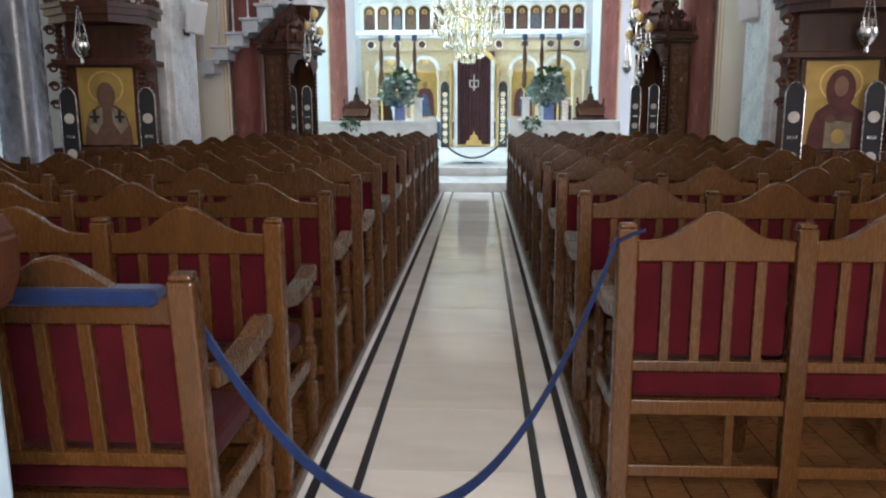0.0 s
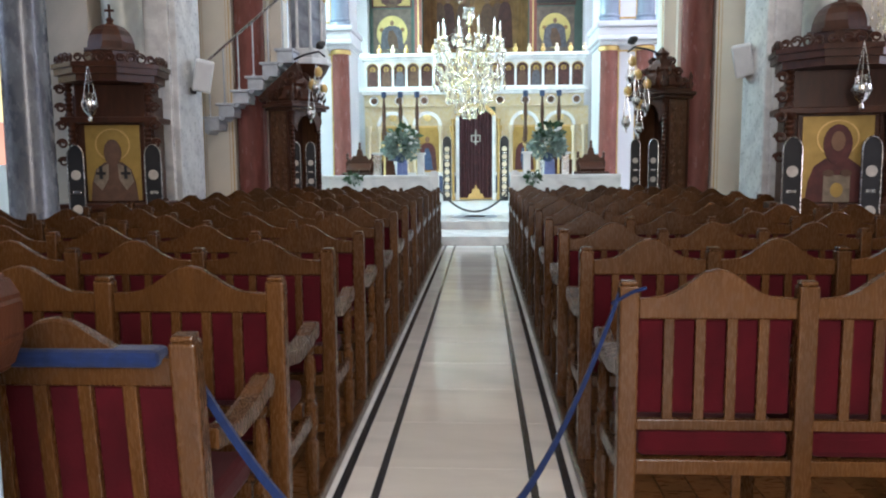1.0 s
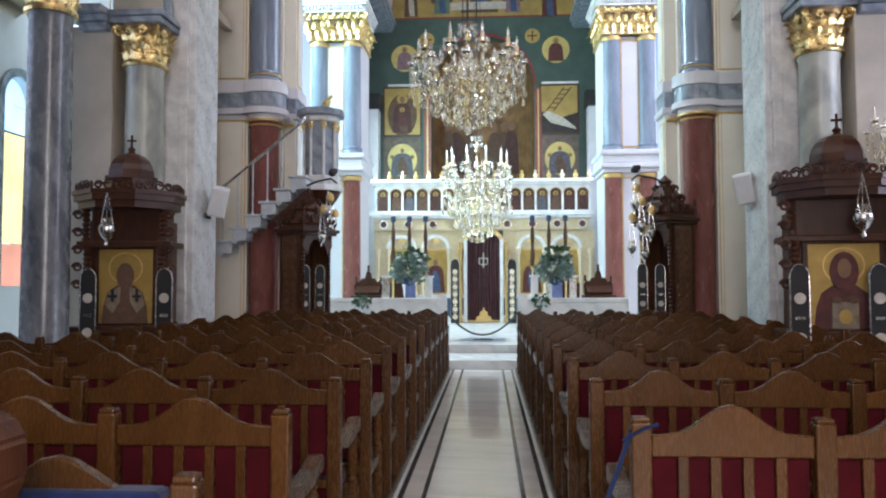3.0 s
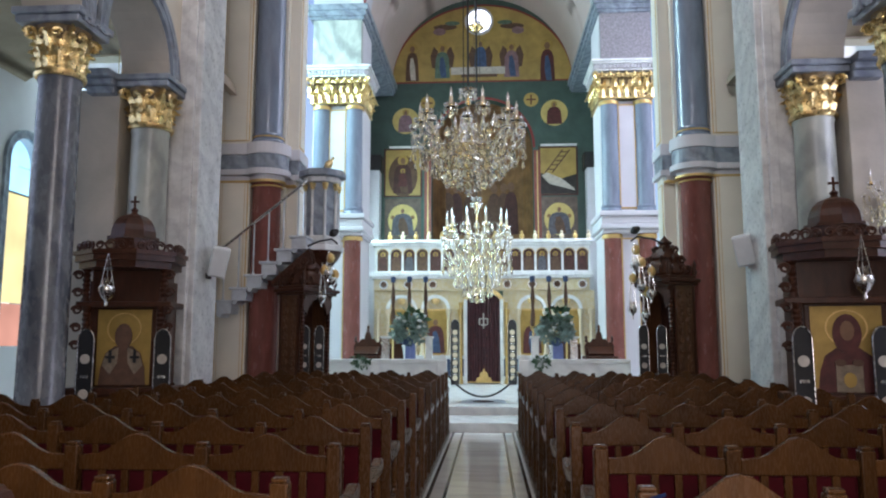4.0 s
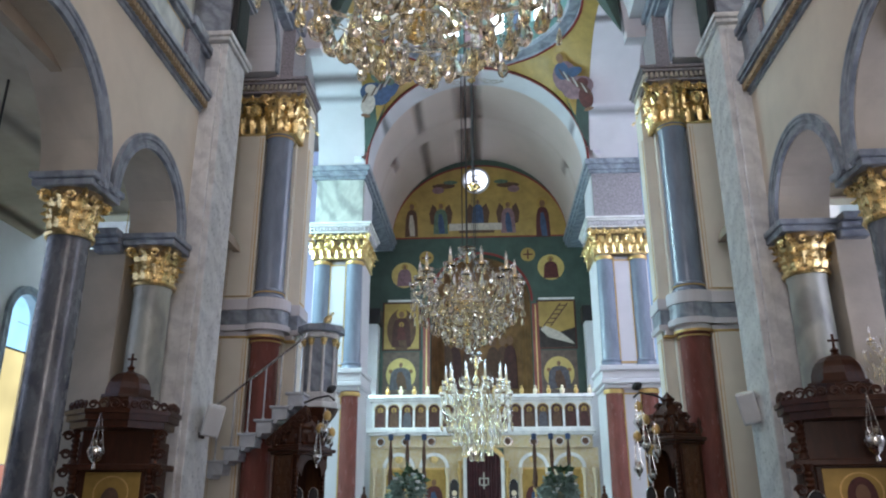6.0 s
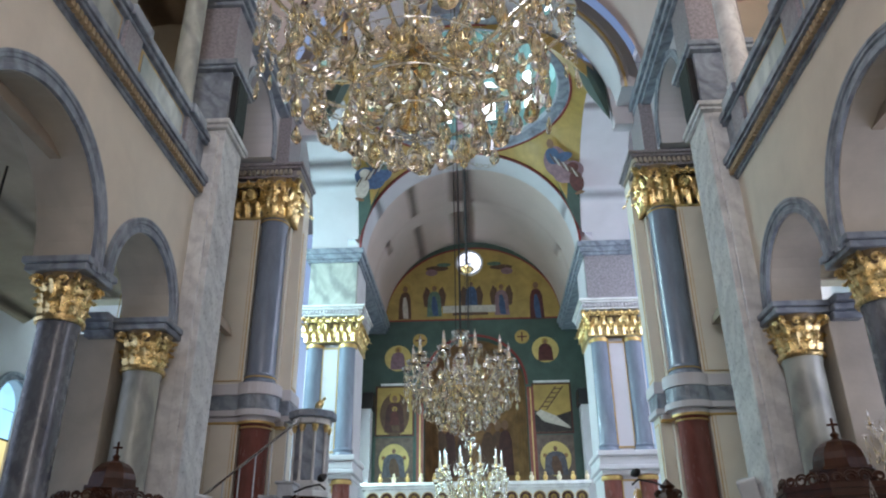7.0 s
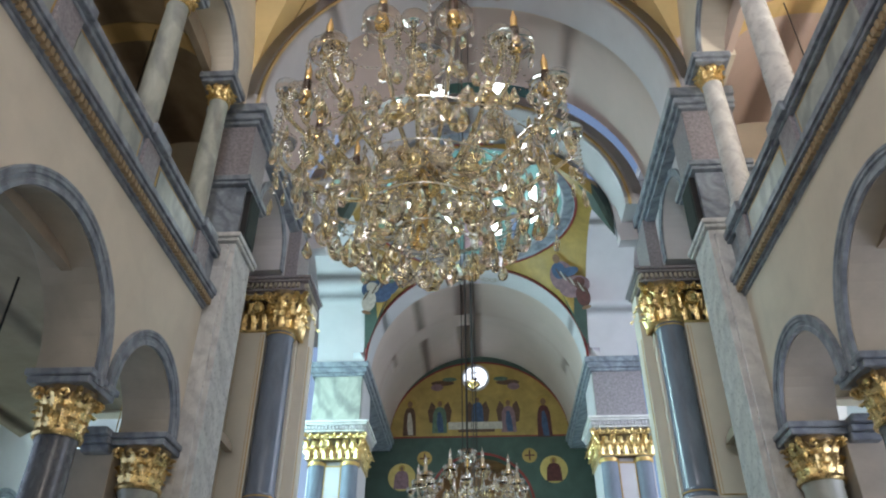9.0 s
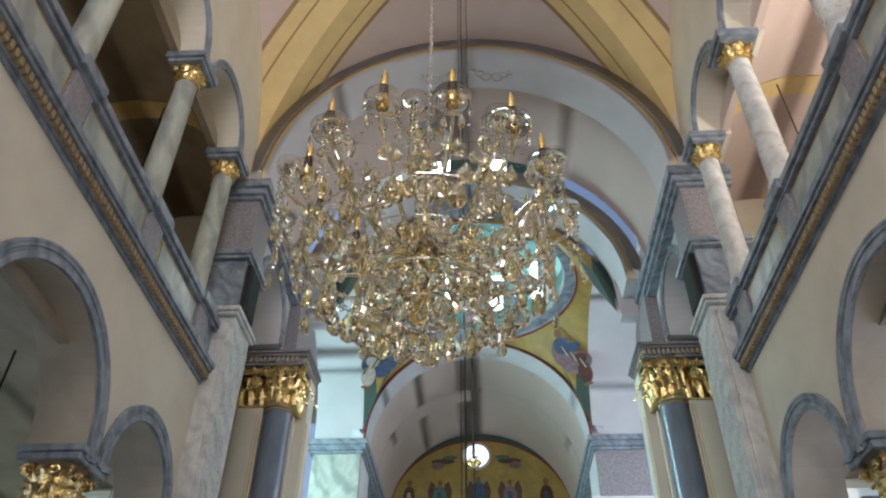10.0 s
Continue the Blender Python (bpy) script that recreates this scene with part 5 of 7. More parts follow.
# panels beside the apse
for cx, s in ((-2.80, -1), (2.48, 1)):
    p = thing("wall_icon", 0, 0, 0, "tall gold-ground wall painting with a red border" if s < 0 else "wall painting of a pale reclining shape under a ladder", "painting", "paintings beside the apse")
    rect(p, "border", on_east, cx - 0.66, cx + 0.66, 6.42, 8.12, -0.004, -0.02, "robe_maroon")
    rect(p, "ground", on_east, cx - 0.60, cx + 0.60, 6.48, 8.06, -0.02, -0.03, "gold_paint")
    if s < 0:
        bm = bmesh.new()
        prism(bm, disc_outline(cx, 7.15, 0.5, 0.72, 26), on_east, -0.03, -0.036)
        part("mandorla", bm, M["robe_brown"], p)
        figure(p, on_east, cx, 6.55, 1.32, "robe_maroon", True, 0.5, "robe_brown", (-0.036, -0.042))
        figure(p, on_east, cx, 6.78, 0.62, "robe_red", True, 0.5, None, (-0.06, -0.066))
    else:
        bm = bmesh.new()
        prism(bm, [(cx - 0.6, 6.48), (cx + 0.6, 6.48), (cx + 0.6, 7.15), (cx + 0.1, 7.0), (cx - 0.6, 7.2)], on_east, -0.03, -0.036)
        part("rock", bm, M["rock_dark"], p)
        bm = bmesh.new()
        prism(bm, [(cx - 0.56, 7.1), (cx - 0.4, 7.22), (cx + 0.1, 7.0), (cx + 0.5, 6.68), (cx + 0.56, 6.58), (cx + 0.2, 6.68), (cx - 0.3, 6.82)], on_east, -0.036, -0.042)
        part("reclining_shape", bm, M["robe_white"], p)
        for dx in (-0.12, 0.12):
            bm = bmesh.new()
            prism(bm, [(cx - 0.35 + dx, 7.2), (cx - 0.30 + dx, 7.2), (cx + 0.3 + dx, 8.0), (cx + 0.25 + dx, 8.0)], on_east, -0.036, -0.042)
            part("ladder_rail", bm, M["robe_brown"], p)
        for k in range(5):
            z = 7.3 + 0.15 * k
            rect(p, "ladder_rung", on_east, cx - 0.38 + 0.112 * k, cx - 0.08 + 0.112 * k, z, z + 0.035, -0.036, -0.041, "robe_brown")
    m = thing("medallion_icon", 0, 0, 0, "round gold medallion with a robed bust", "painting", "medallions on the east wall")
    rect(m, "ground", on_east, cx - 0.62, cx + 0.62, 4.6, 6.38, -0.004, -0.02, "icon_ground")
    bm = bmesh.new()
    prism(bm, disc_outline(cx, 5.62, 0.5, 0.55, 30), on_east, -0.02, -0.03)
    part("disc", bm, M["disc_gold"], m, "pale gold disc")
    figure(m, on_east, cx, 5.1, 0.98, "robe_slate", False, 0.78, "robe_brown", (-0.03, -0.036))
    for sx in (-1, 1):
        bm = bmesh.new()
        prism(bm, disc_outline(cx + sx * 0.34, 5.72, 0.07, seg=10), on_east, -0.03, -0.036)
        part("emblem", bm, M["brown_paint"], m)
    m = thing("medallion_icon", 0, 0, 0, "round pale gold medallion with a dark red bust", "painting", "medallions on the east wall")
    mx, mz = (-2.72, 9.1) if s < 0 else (2.38, 9.3)
    bm = bmesh.new()
    prism(bm, disc_outline(mx, mz, 0.46, seg=30), on_east, -0.004, -0.015)
    part("disc", bm, M["disc_gold"], m, "pale gold disc")
    figure(m, on_east, mx, mz - 0.4, 0.8, "robe_red" if s > 0 else "robe_mauve", True, 0.65, None, (-0.015, -0.021))
    m = thing("cross_medallion", 0, 0, 0, "small gold medallion with a plain cross", "painting", "medallions on the east wall")
    mx, mz = (-1.96, 9.72) if s < 0 else (1.60, 9.78)
    bm = bmesh.new()
    prism(bm, disc_outline(mx, mz, 0.25, seg=24), on_east, -0.004, -0.014)
    part("disc", bm, M["gold_paint"], m)
    rect(m, "cross_bar", on_east, mx - 0.17, mx + 0.17, mz - 0.025, mz + 0.025, -0.014, -0.02, "robe_red")
    rect(m, "cross_post", on_east, mx - 0.025, mx + 0.025, mz - 0.17, mz + 0.17, -0.014, -0.021, "robe_red")
    # red-brown strips by the apse opening
    rect(structure("trim_apse_strip", boxes((XN + s * 1.74, XN + s * 1.98, WALL_Y - 0.03, WALL_Y, 0.3, 8.0)), M["shaft_red"], "dark red painted strip beside the apse", "trim"), "line", on_east, XN + s * 1.84, XN + s * 1.88, 0.3, 7.95, -0.03, -0.036, "gold_trim")
structure("trim_east_dentils", boxes((XN - 3.2, XN - 1.98, WALL_Y - 0.05, WALL_Y, 8.13, 8.2), (XN + 1.98, XN + 3.2, WALL_Y - 0.05, WALL_Y, 8.13, 8.2)), M["marble_white"], "thin pale moulding across the east wall", "trim")
bm = bmesh.new()
prism_strip(bm, disc_outline(XN, 8.1, 1.72, seg=30, a0=0, a1=180), disc_outline(XN, 8.1, 1.80, seg=30, a0=0, a1=180), on_east, -0.03, 0.01)
structure("trim_apse_arch", bm, M["red_line"], "dark red line round the apse arch", "trim")
# dim robed shapes in the apse
ap = thing("apse_fresco", 0, 0, 0, "dim brown apse fresco with rows of robed shapes", "painting")
for k, (x, robe) in enumerate(((-1.25, "robe_brown"), (-0.95, "robe_maroon"), (0.75, "robe_brown"), (1.0, "robe_maroon"), (-0.45, "robe_brown"), (0.4, "robe_brown"))):
    yy = WALL_Y + 0.3 + 1.4 * math.sqrt(max(0.02, 1 - ((x - XN) / 1.75) ** 2)) - 0.12
    figure(ap, lambda u, v, t, yy=yy: (u, yy + t, v), XN + x, 5.3, 2.0, robe, False, 0.26)

# robed shapes on the pendentives
for s in (-1, 1):
    ev = thing("pendentive_figure", 0, 0, 0, "seated robed shape in blue and mauve on gold pendentive", "painting", "pendentive paintings")
    az = Vector((-s * 0.27, -0.45, 0.85)).normalized()
    ay = az.cross(Vector((0.85, -s * 0.53, 0))).normalized()
    ax = ay.cross(az).normalized()
    at = Vector((s * 2.78 - (0.12 if s < 0 else 0.0), 18.44, 11.98)) - ay * 0.12
    ev.matrix_world = Matrix(((ax.x, ay.x, az.x, at.x), (ax.y, ay.y, az.y, at.y), (ax.z, ay.z, az.z, at.z), (0, 0, 0, 1)))
    main, second, third = ("robe_mauve", "robe_blue", "robe_red") if s > 0 else ("robe_blue", "robe_green", "robe_white")
    shapes = [("halo", -0.14, 1.30, 0.20, 0.20, "gold_paint"), ("cloak", -0.12, 0.80, 0.36, 0.44, main), ("lap", 0.14, 0.42, 0.46, 0.30, main),
              ("sleeve", 0.10, 0.86, 0.30, 0.13, second), ("chest", -0.16, 0.98, 0.20, 0.24, second), ("hem", 0.30, 0.10, 0.20, 0.30, third),
              ("knee", 0.30, 0.50, 0.18, 0.15, third), ("head", -0.12, 1.32, 0.105, 0.135, "skin"), ("foot", 0.30, -0.22, 0.14, 0.05, "skin")]
    for k, (nm, u, v, ru, rv, mat) in enumerate(shapes):
        bm = bmesh.new()
        prism(bm, disc_outline(s * u, v, ru, rv, 18), along_x, -0.02 - 0.006 * k, -0.026 - 0.006 * k)
        part(nm, bm, M[mat], ev)
    for k in range(7):
        u, v = -0.22 + 0.10 * k, 0.92 - 0.11 * k
        bm = bmesh.new()
        prism(bm, [(s * (u - 0.012), v + 0.16), (s * (u + 0.03), v + 0.12), (s * (u + 0.12), v - 0.16), (s * (u + 0.07), v - 0.14)], along_x, -0.09, -0.094)
        part("fold", bm, M["robe_white" if k % 2 else "robe_brown"], ev, "painted cloth fold")

# robed shapes round the dome drum
for k in range(12):
    dr = thing("drum_figure", XN, DY, ZR + 0.5, "standing robed shape painted between the drum windows", "painting", "drum paintings", rz=30 * k)
    figure(dr, lambda u, v, t: (u, RD - 0.004 + t, v), 0, 0, 1.7, ("robe_mauve", "robe_green", "robe_white", "robe_red", "robe_blue")[k % 5], True, 0.34, ("robe_white", "robe_blue")[k % 2], (-0.02, -0.03))

# stencilled scrolls on the arches
def scroll(place, x, z, w, h, name="stencil_scroll", face=0.0, lab="grey-brown stencilled scroll ornament on arch"):
    o = thing(name, 0, 0, 0, lab, "ornament", "arch stencils")
    for sx in (-1, 1):
        bm = bmesh.new()
        for k in range(3):
            pts = []
            for i in range(15):
                a = i * 0.42
                r = (0.20 - 0.05 * k) * w * (1 - i / 20)
                pts.append(Vector(place(x + sx * (w * (0.14 + 0.28 * k * 0.7) + r * math.cos(a)), z + (h * 0.5 - k * h * 0.22) * 0.6 + r * 1.1 * math.sin(a), face)))
            tube(bm, pts, 0.012, 4)
        part("scroll", bm, M["ornament"], o)
    return o


for s in (-1, 1):
    scroll(lambda u, v, t, s=s: (XN + s * 3.72 + u * 1.0, DY + 2.69 - 0.03 * (v - 10.6) - 0.06 * max(0, v - 10.6) ** 2, v), 0, 11.0, 0.6, 0.9)
scroll(lambda u, v, t: (XN + u, 9.72 + v, 10.84 + 3.62 * math.sqrt(max(0, 1 - (u / 3.55) ** 2)) - 0.012), 0.55, 0, 0.7, 0.5)
scroll(lambda u, v, t: (XN + u, 9.72 + v, 10.84 + 3.62 * math.sqrt(max(0, 1 - (u / 3.55) ** 2)) - 0.012), -0.55, 0, 0.7, 0.5)
scroll(lambda u, v, t: (XN + u, 19.2 + v, 10.38 + 2.98 * math.sqrt(max(0, 1 - (u / 3.02) ** 2)) - 0.012), 0.45, 0, 0.6, 0.4)
scroll(lambda u, v, t: (XN + u, 19.2 + v, 10.38 + 2.98 * math.sqrt(max(0, 1 - (u / 3.02) ** 2)) - 0.012), -0.45, 0, 0.6, 0.4)

# ---------------------------------------------------------------- altar screen
SY = 22.0
CX = -0.06
scr = thing("altar_screen", CX, SY, 0.30, "white and gold carved altar screen with tiers of icons", "altar screen")


def sbox(name, x0, x1, y0, y1, z0, z1, mat, bevel=0.01, lab=""):
    return part(name, boxes((x0, x1, y0, y1, z0 - 0.3, z1 - 0.3), bevel=bevel), M[mat], scr, lab)


for s in (-1, 1):
    a, b = sorted((s * 0.58, s * 3.25))
    sbox("plinth", a, b, 0, 0.4, 0.3, 0.52, "marble_white")
    sbox("dado", a, b, 0.05, 0.35, 0.52, 1.02, "robe_blue", lab="dark blue dado panel")
    sbox("ledge", a, b, -0.04, 0.4, 1.02, 1.12, "marble_white")
    sbox("backing", a, b, 0.12, 0.3, 1.12, 3.02, "cream_gilt", lab="cream and gilt carved ground")
    for u in (0.68, 1.02, 1.80, 2.02, 2.82, 3.12):
        bm = lathe([(0.07, 0.82), (0.07, 0.88), (0.05, 0.92), (0.05, 1.96), (0.07, 2.0), (0.085, 2.12), (0.085, 2.16)], 14, s * u, 0.04)
        part("colonnette", bm, M["candle"] if u > 0.7 else M["gold_trim"], scr, "pale gilded colonnette", True)
    for u, w, robe in ((1.41, 0.33, "robe_red"), (2.42, 0.36, "robe_brown")):
        cx = s * u
        sbox("icon_frame", cx - w - 0.05, cx + w + 0.05, 0.06, 0.14, 1.12, 2.47, "gold_trim")
        sbox("icon_panel", cx - w, cx + w, 0.045, 0.12, 1.17, 2.42, "icon_gold", 0.004, "gold-ground icon with a dark robed shape")
        figure(scr, lambda u_, v_, t_: (u_, t_, v_), cx, 0.88, 1.05, robe, True, 0.52, "robe_blue", (0.045, 0.035))
        bm = bmesh.new()
        prism_strip(bm, disc_outline(cx, 2.17, w, 0.32, 16, 0, 180), disc_outline(cx, 2.17, w + 0.1, 0.42, 16, 0, 180), along_x, 0.0, 0.14)
        part("arch", bm, M["marble_white"], scr, "white carved arch")
        part("rosette", lathe([(0, 0.02), (0.06, 0.015), (0.1, 0.0), (0.12, -0.02)], 12), M["gold"], scr, "gilded rosette").matrix_basis = pose(cx, 0.03, 2.42, 90, 0, 0)
sbox("frieze", -3.25, 3.1, 0.02, 0.32, 3.02, 3.36, "cream_gilt", lab="cream and gilt carved frieze")
for k in range(9):
    x = -2.95 + 0.73 * k
    bm = bmesh.new()
    prism_strip(bm, disc_outline(x, 2.89, 0.09, seg=16) + [(x + 0.09, 2.89)], disc_outline(x, 2.89, 0.135, seg=16) + [(x + 0.135, 2.89)], along_x, -0.02, 0.03)
    part("medallion_ring", bm, M["silver"], scr)
    bm = bmesh.new()
    prism(bm, disc_outline(x, 2.89, 0.09, seg=16), along_x, 0.0, 0.03)
    part("medallion", bm, M["robe_brown"], scr, "small round icon")
sbox("cornice", -3.3, 3.15, -0.08, 0.36, 3.36, 3.44, "marble_white")
sbox("cornice", -3.35, 3.2, -0.12, 0.38, 3.44, 3.56, "marble_white")
sbox("upper_backing", -3.25, 3.1, 0.14, 0.3, 3.56, 4.34, "marble_white")
robes = ("robe_maroon", "robe_brown", "robe_slate", "robe_brown", "robe_maroon")
for k in range(16):
    x = -2.99 + 0.394 * k
    sbox("small_icon", x - 0.18, x + 0.18, 0.10, 0.15, 3.60, 4.29, "robe_maroon" if k % 3 else "robe_brown", 0.003, "small dark icon with a robed shape")
    figure(scr, lambda u_, v_, t_: (u_, t_, v_), x, 3.31, 0.56, robes[k % 5], True, 0.46, None, (0.10, 0.09))
    part("colonnette", lathe([(0.035, 3.26), (0.025, 3.3), (0.025, 3.80), (0.04, 3.86), (0.04, 3.9)], 10, x + 0.197, 0.08), M["marble_white"], scr, "", True)
    bm = bmesh.new()
    arched_wall(bm, along_x, x - 0.197, x + 0.197, 3.26, 4.06, 0.05, 0.12, [(x, 0.165, 3.79, 0.165, 3.30)], 10)
    part("arcade_bay", bm, M["marble_white"], scr, "white carved arcade bay")
    bm = bmesh.new()
    prism_strip(bm, disc_outline(x, 3.79, 0.165, seg=12, a0=0, a1=180), disc_outline(x, 3.79, 0.182, seg=12, a0=0, a1=180), along_x, 0.035, 0.055)
    part("arch", bm, M["gold_trim"], scr, "thin gilt arch line")
    bm = lathe([(0.06, 4.22), (0.05, 4.27), (0.075, 4.33), (0.06, 4.38), (0.03, 4.41), (0.045, 4.45), (0.02, 4.49), (0, 4.5)], 10, x + 0.197, 0.12)
    part("finial", bm, M["candle"] if k % 2 else M["gold_trim"], scr, "gilded cresting knob", True)
sbox("top_cornice", -3.3, 3.15, -0.02, 0.36, 4.34, 4.42, "marble_white")
sbox("top_cornice", -3.35, 3.2, -0.08, 0.38, 4.42, 4.52, "marble_white")
# royal doorway with its curtain
for s in (-1, 1):
    sbox("door_post", s * 0.53 - 0.05, s * 0.53 + 0.05, -0.06, 0.2, 0.3, 2.75, "marble_white")
    part("door_column", lathe([(0.06, 0), (0.06, 0.1), (0.04, 0.14), (0.04, 2.2), (0.07, 2.35)], 12, s * 0.66, -0.06), M["gold_trim"], scr, "gilded twisted column", True)
bm = bmesh.new()
prism_strip(bm, disc_outline(0, 2.3, 0.5, 0.38, 20, 0, 180), disc_outline(0, 2.3, 0.62, 0.5, 20, 0, 180), along_x, -0.05, 0.2)
part("door_arch", bm, M["gold"], scr, "gilded carved door arch")
cur = thing("altar_curtain", CX, SY + 0.06, 0.30, "dark maroon velvet curtain with gold cross and woven motifs", "curtain")
bm = bmesh.new()
N = 60
top_z = [2.42 + 0.18 * math.sin(math.pi * i / N) ** 0.5 for i in range(N + 1)]
cols = []
for i in range(N + 1):
    x = -0.5 + i / N
    y = 0.025 * math.sin(i * 0.95) + 0.01 * math.sin(i * 2.3)
    cols.append([bm.verts.new((x, y + 0.02 * (1 - z / 2.4), z)) for z in (0.03, 0.8, 1.6, top_z[i])])
for a, b in zip(cols, cols[1:]):
    for k in range(3):
        bm.faces.new((a[k], b[k], b[k + 1], a[k + 1]))
r = bmesh.ops.extrude_face_region(bm, geom=list(bm.faces))
bmesh.ops.translate(bm, verts=[v for v in r["geom"] if isinstance(v, bmesh.types.BMVert)], vec=(0, 0.012, 0))
part("cloth", bm, M["velvet_dark"], cur, "", True)
for x0, x1, z0, z1 in ((-0.02, 0.02, 1.6, 2.05), (-0.13, 0.13, 1.86, 1.9), (-0.14, -0.1, 1.7, 1.9), (0.1, 0.14, 1.7, 1.9), (-0.09, 0.09, 1.68, 1.72)):
    part("gold_cross", boxes((x0, x1, -0.065, -0.04, z0, z1)), M["robe_white"], cur, "pale gold embroidered cross")
for k in range(14):
    for j in range(2):
        x, z = -0.36 + 0.36 * (k % 3) + 0.09 * (k // 3 % 2), 0.5 + 0.3 * (k // 3)
    o = part("motif", lathe([(0, 0), (0.03, 0.004), (0.035, 0.0)], 8), M["robe_red"], cur)
    o.matrix_basis = pose(x, -0.05, z, 90, 0, 0)
bm = bmesh.new()
prism(bm, [(-0.24, 0.06), (0.24, 0.06), (0.2, 0.18), (0.13, 0.2), (0.1, 0.32), (0.05, 0.34), (0, 0.46), (-0.05, 0.34), (-0.1, 0.32), (-0.13, 0.2), (-0.2, 0.18)], along_x, -0.07, -0.045)
part("embroidery", bm, M["gold_trim"], cur, "gold embroidered ornament")
part("hem", boxes((-0.48, 0.48, -0.06, -0.04, 0.03, 0.07)), M["gold_trim"], cur)


# ---------------------------------------------------------------- embroidered stands, lamps, greenery
def banner(x, y, z, w, h, rz=0, mat="black", mat_d="robe_white", n=4):
    b = thing("embroidered_banner", x, y, z, "narrow black embroidered banner with silver medallions and cord", "banner", "embroidered banners", rz=rz)
    bm = bmesh.new()
    ol = [(-w / 2, 0), (w / 2, 0)] + [(w / 2 * math.cos(a), h - w * 0.7 + w * 0.7 * math.sin(a)) for a in [math.pi * k / 10 for k in range(11)]]
    prism(bm, ol, along_x, -0.012, 0.012)
    part("cloth", bm, M[mat], b)
    bm = bmesh.new()
    tube(bm, [(u, -0.014, v) for u, v in ol[1:]] + [(-w / 2, -0.014, 0)], 0.007, 6)
    part("cord", bm, M["silver"], b, "silver cord edging")
    for k in range(n):
        bm = bmesh.new()
        zc = h * (0.1 + 0.7 * k / max(1, n - 1)) if n > 1 else h * 0.5
        prism(bm, disc_outline(0, zc, w * 0.30, seg=14), along_x, -0.02, -0.012)
        part("medallion", bm, M[mat_d], b, "pale embroidered medallion")
        if k < n - 1:
            zc += h * 0.35 / (n - 1)
            part("sprig", boxes((-w * 0.25, w * 0.25, -0.017, -0.012, zc - 0.015, zc + 0.015), bevel=0.004), M["silver"], b)
    return b


def hanging_lamp(x, y, z_top, drop, scale=1.0, mat="silver"):
    o = thing("vigil_lamp", x, y, z_top, "small %s vigil lamp hung on three chains" % mat, "lamp", "hanging vigil lamps")
    zb = -drop
    for k in range(3):
        a = 2 * math.pi * k / 3
        part("chain", tube(bmesh.new(), [(0, 0, 0), (0.07 * scale * math.cos(a), 0.07 * scale * math.sin(a), zb)], 0.005, 5), M[mat], o)
    part("bowl", lathe([(0, zb - 0.18 * scale), (0.02 * scale, zb - 0.16 * scale), (0.012 * scale, zb - 0.12 * scale), (0.05 * scale, zb - 0.08 * scale), (0.075 * scale, zb - 0.02 * scale), (0.07 * scale, zb + 0.02 * scale), (0.05 * scale, zb + 0.03 * scale)], 14), M[mat], o, "", True)
    part("glass_cup", lathe([(0.03 * scale, zb), (0.045 * scale, zb + 0.05 * scale), (0.05 * scale, zb + 0.1 * scale), (0.046 * scale, zb + 0.1 * scale), (0.028 * scale, zb + 0.01)], 12), M["crystal"], o, "clear glass cup", True)
    return o


for s in (-1, 1):
    banner(CX + s * 0.82, SY - 0.35, 0.3, 0.25, 1.85, 0, "black", "candle", 7)


def greenery(bm, c, r, n, rng, size=0.09):
    for _ in range(n):
        v = Vector((rng.gauss(0, 1), rng.gauss(0, 1), rng.gauss(0, 0.75)))
        v = v.normalized() * r * (0.45 + 0.6 * rng.random())
        p = Vector(c) + Vector((v.x, v.y, v.z * 0.85))
        d = (v.normalized() + Vector((rng.uniform(-.6, .6), rng.uniform(-.6, .6), rng.uniform(-.5, .6)))).normalized()
        u = d.orthogonal().normalized()
        u.rotate(Matrix.Rotation(rng.uniform(0, 6.3), 3, d))
        l, w = size * rng.uniform(0.7, 1.4), size * rng.uniform(0.25, 0.45)
        a = [bm.verts.new(q) for q in (p, p + d * l * 0.5 + u * w, p + d * l, p + d * l * 0.5 - u * w)]
        bm.faces.new(a)


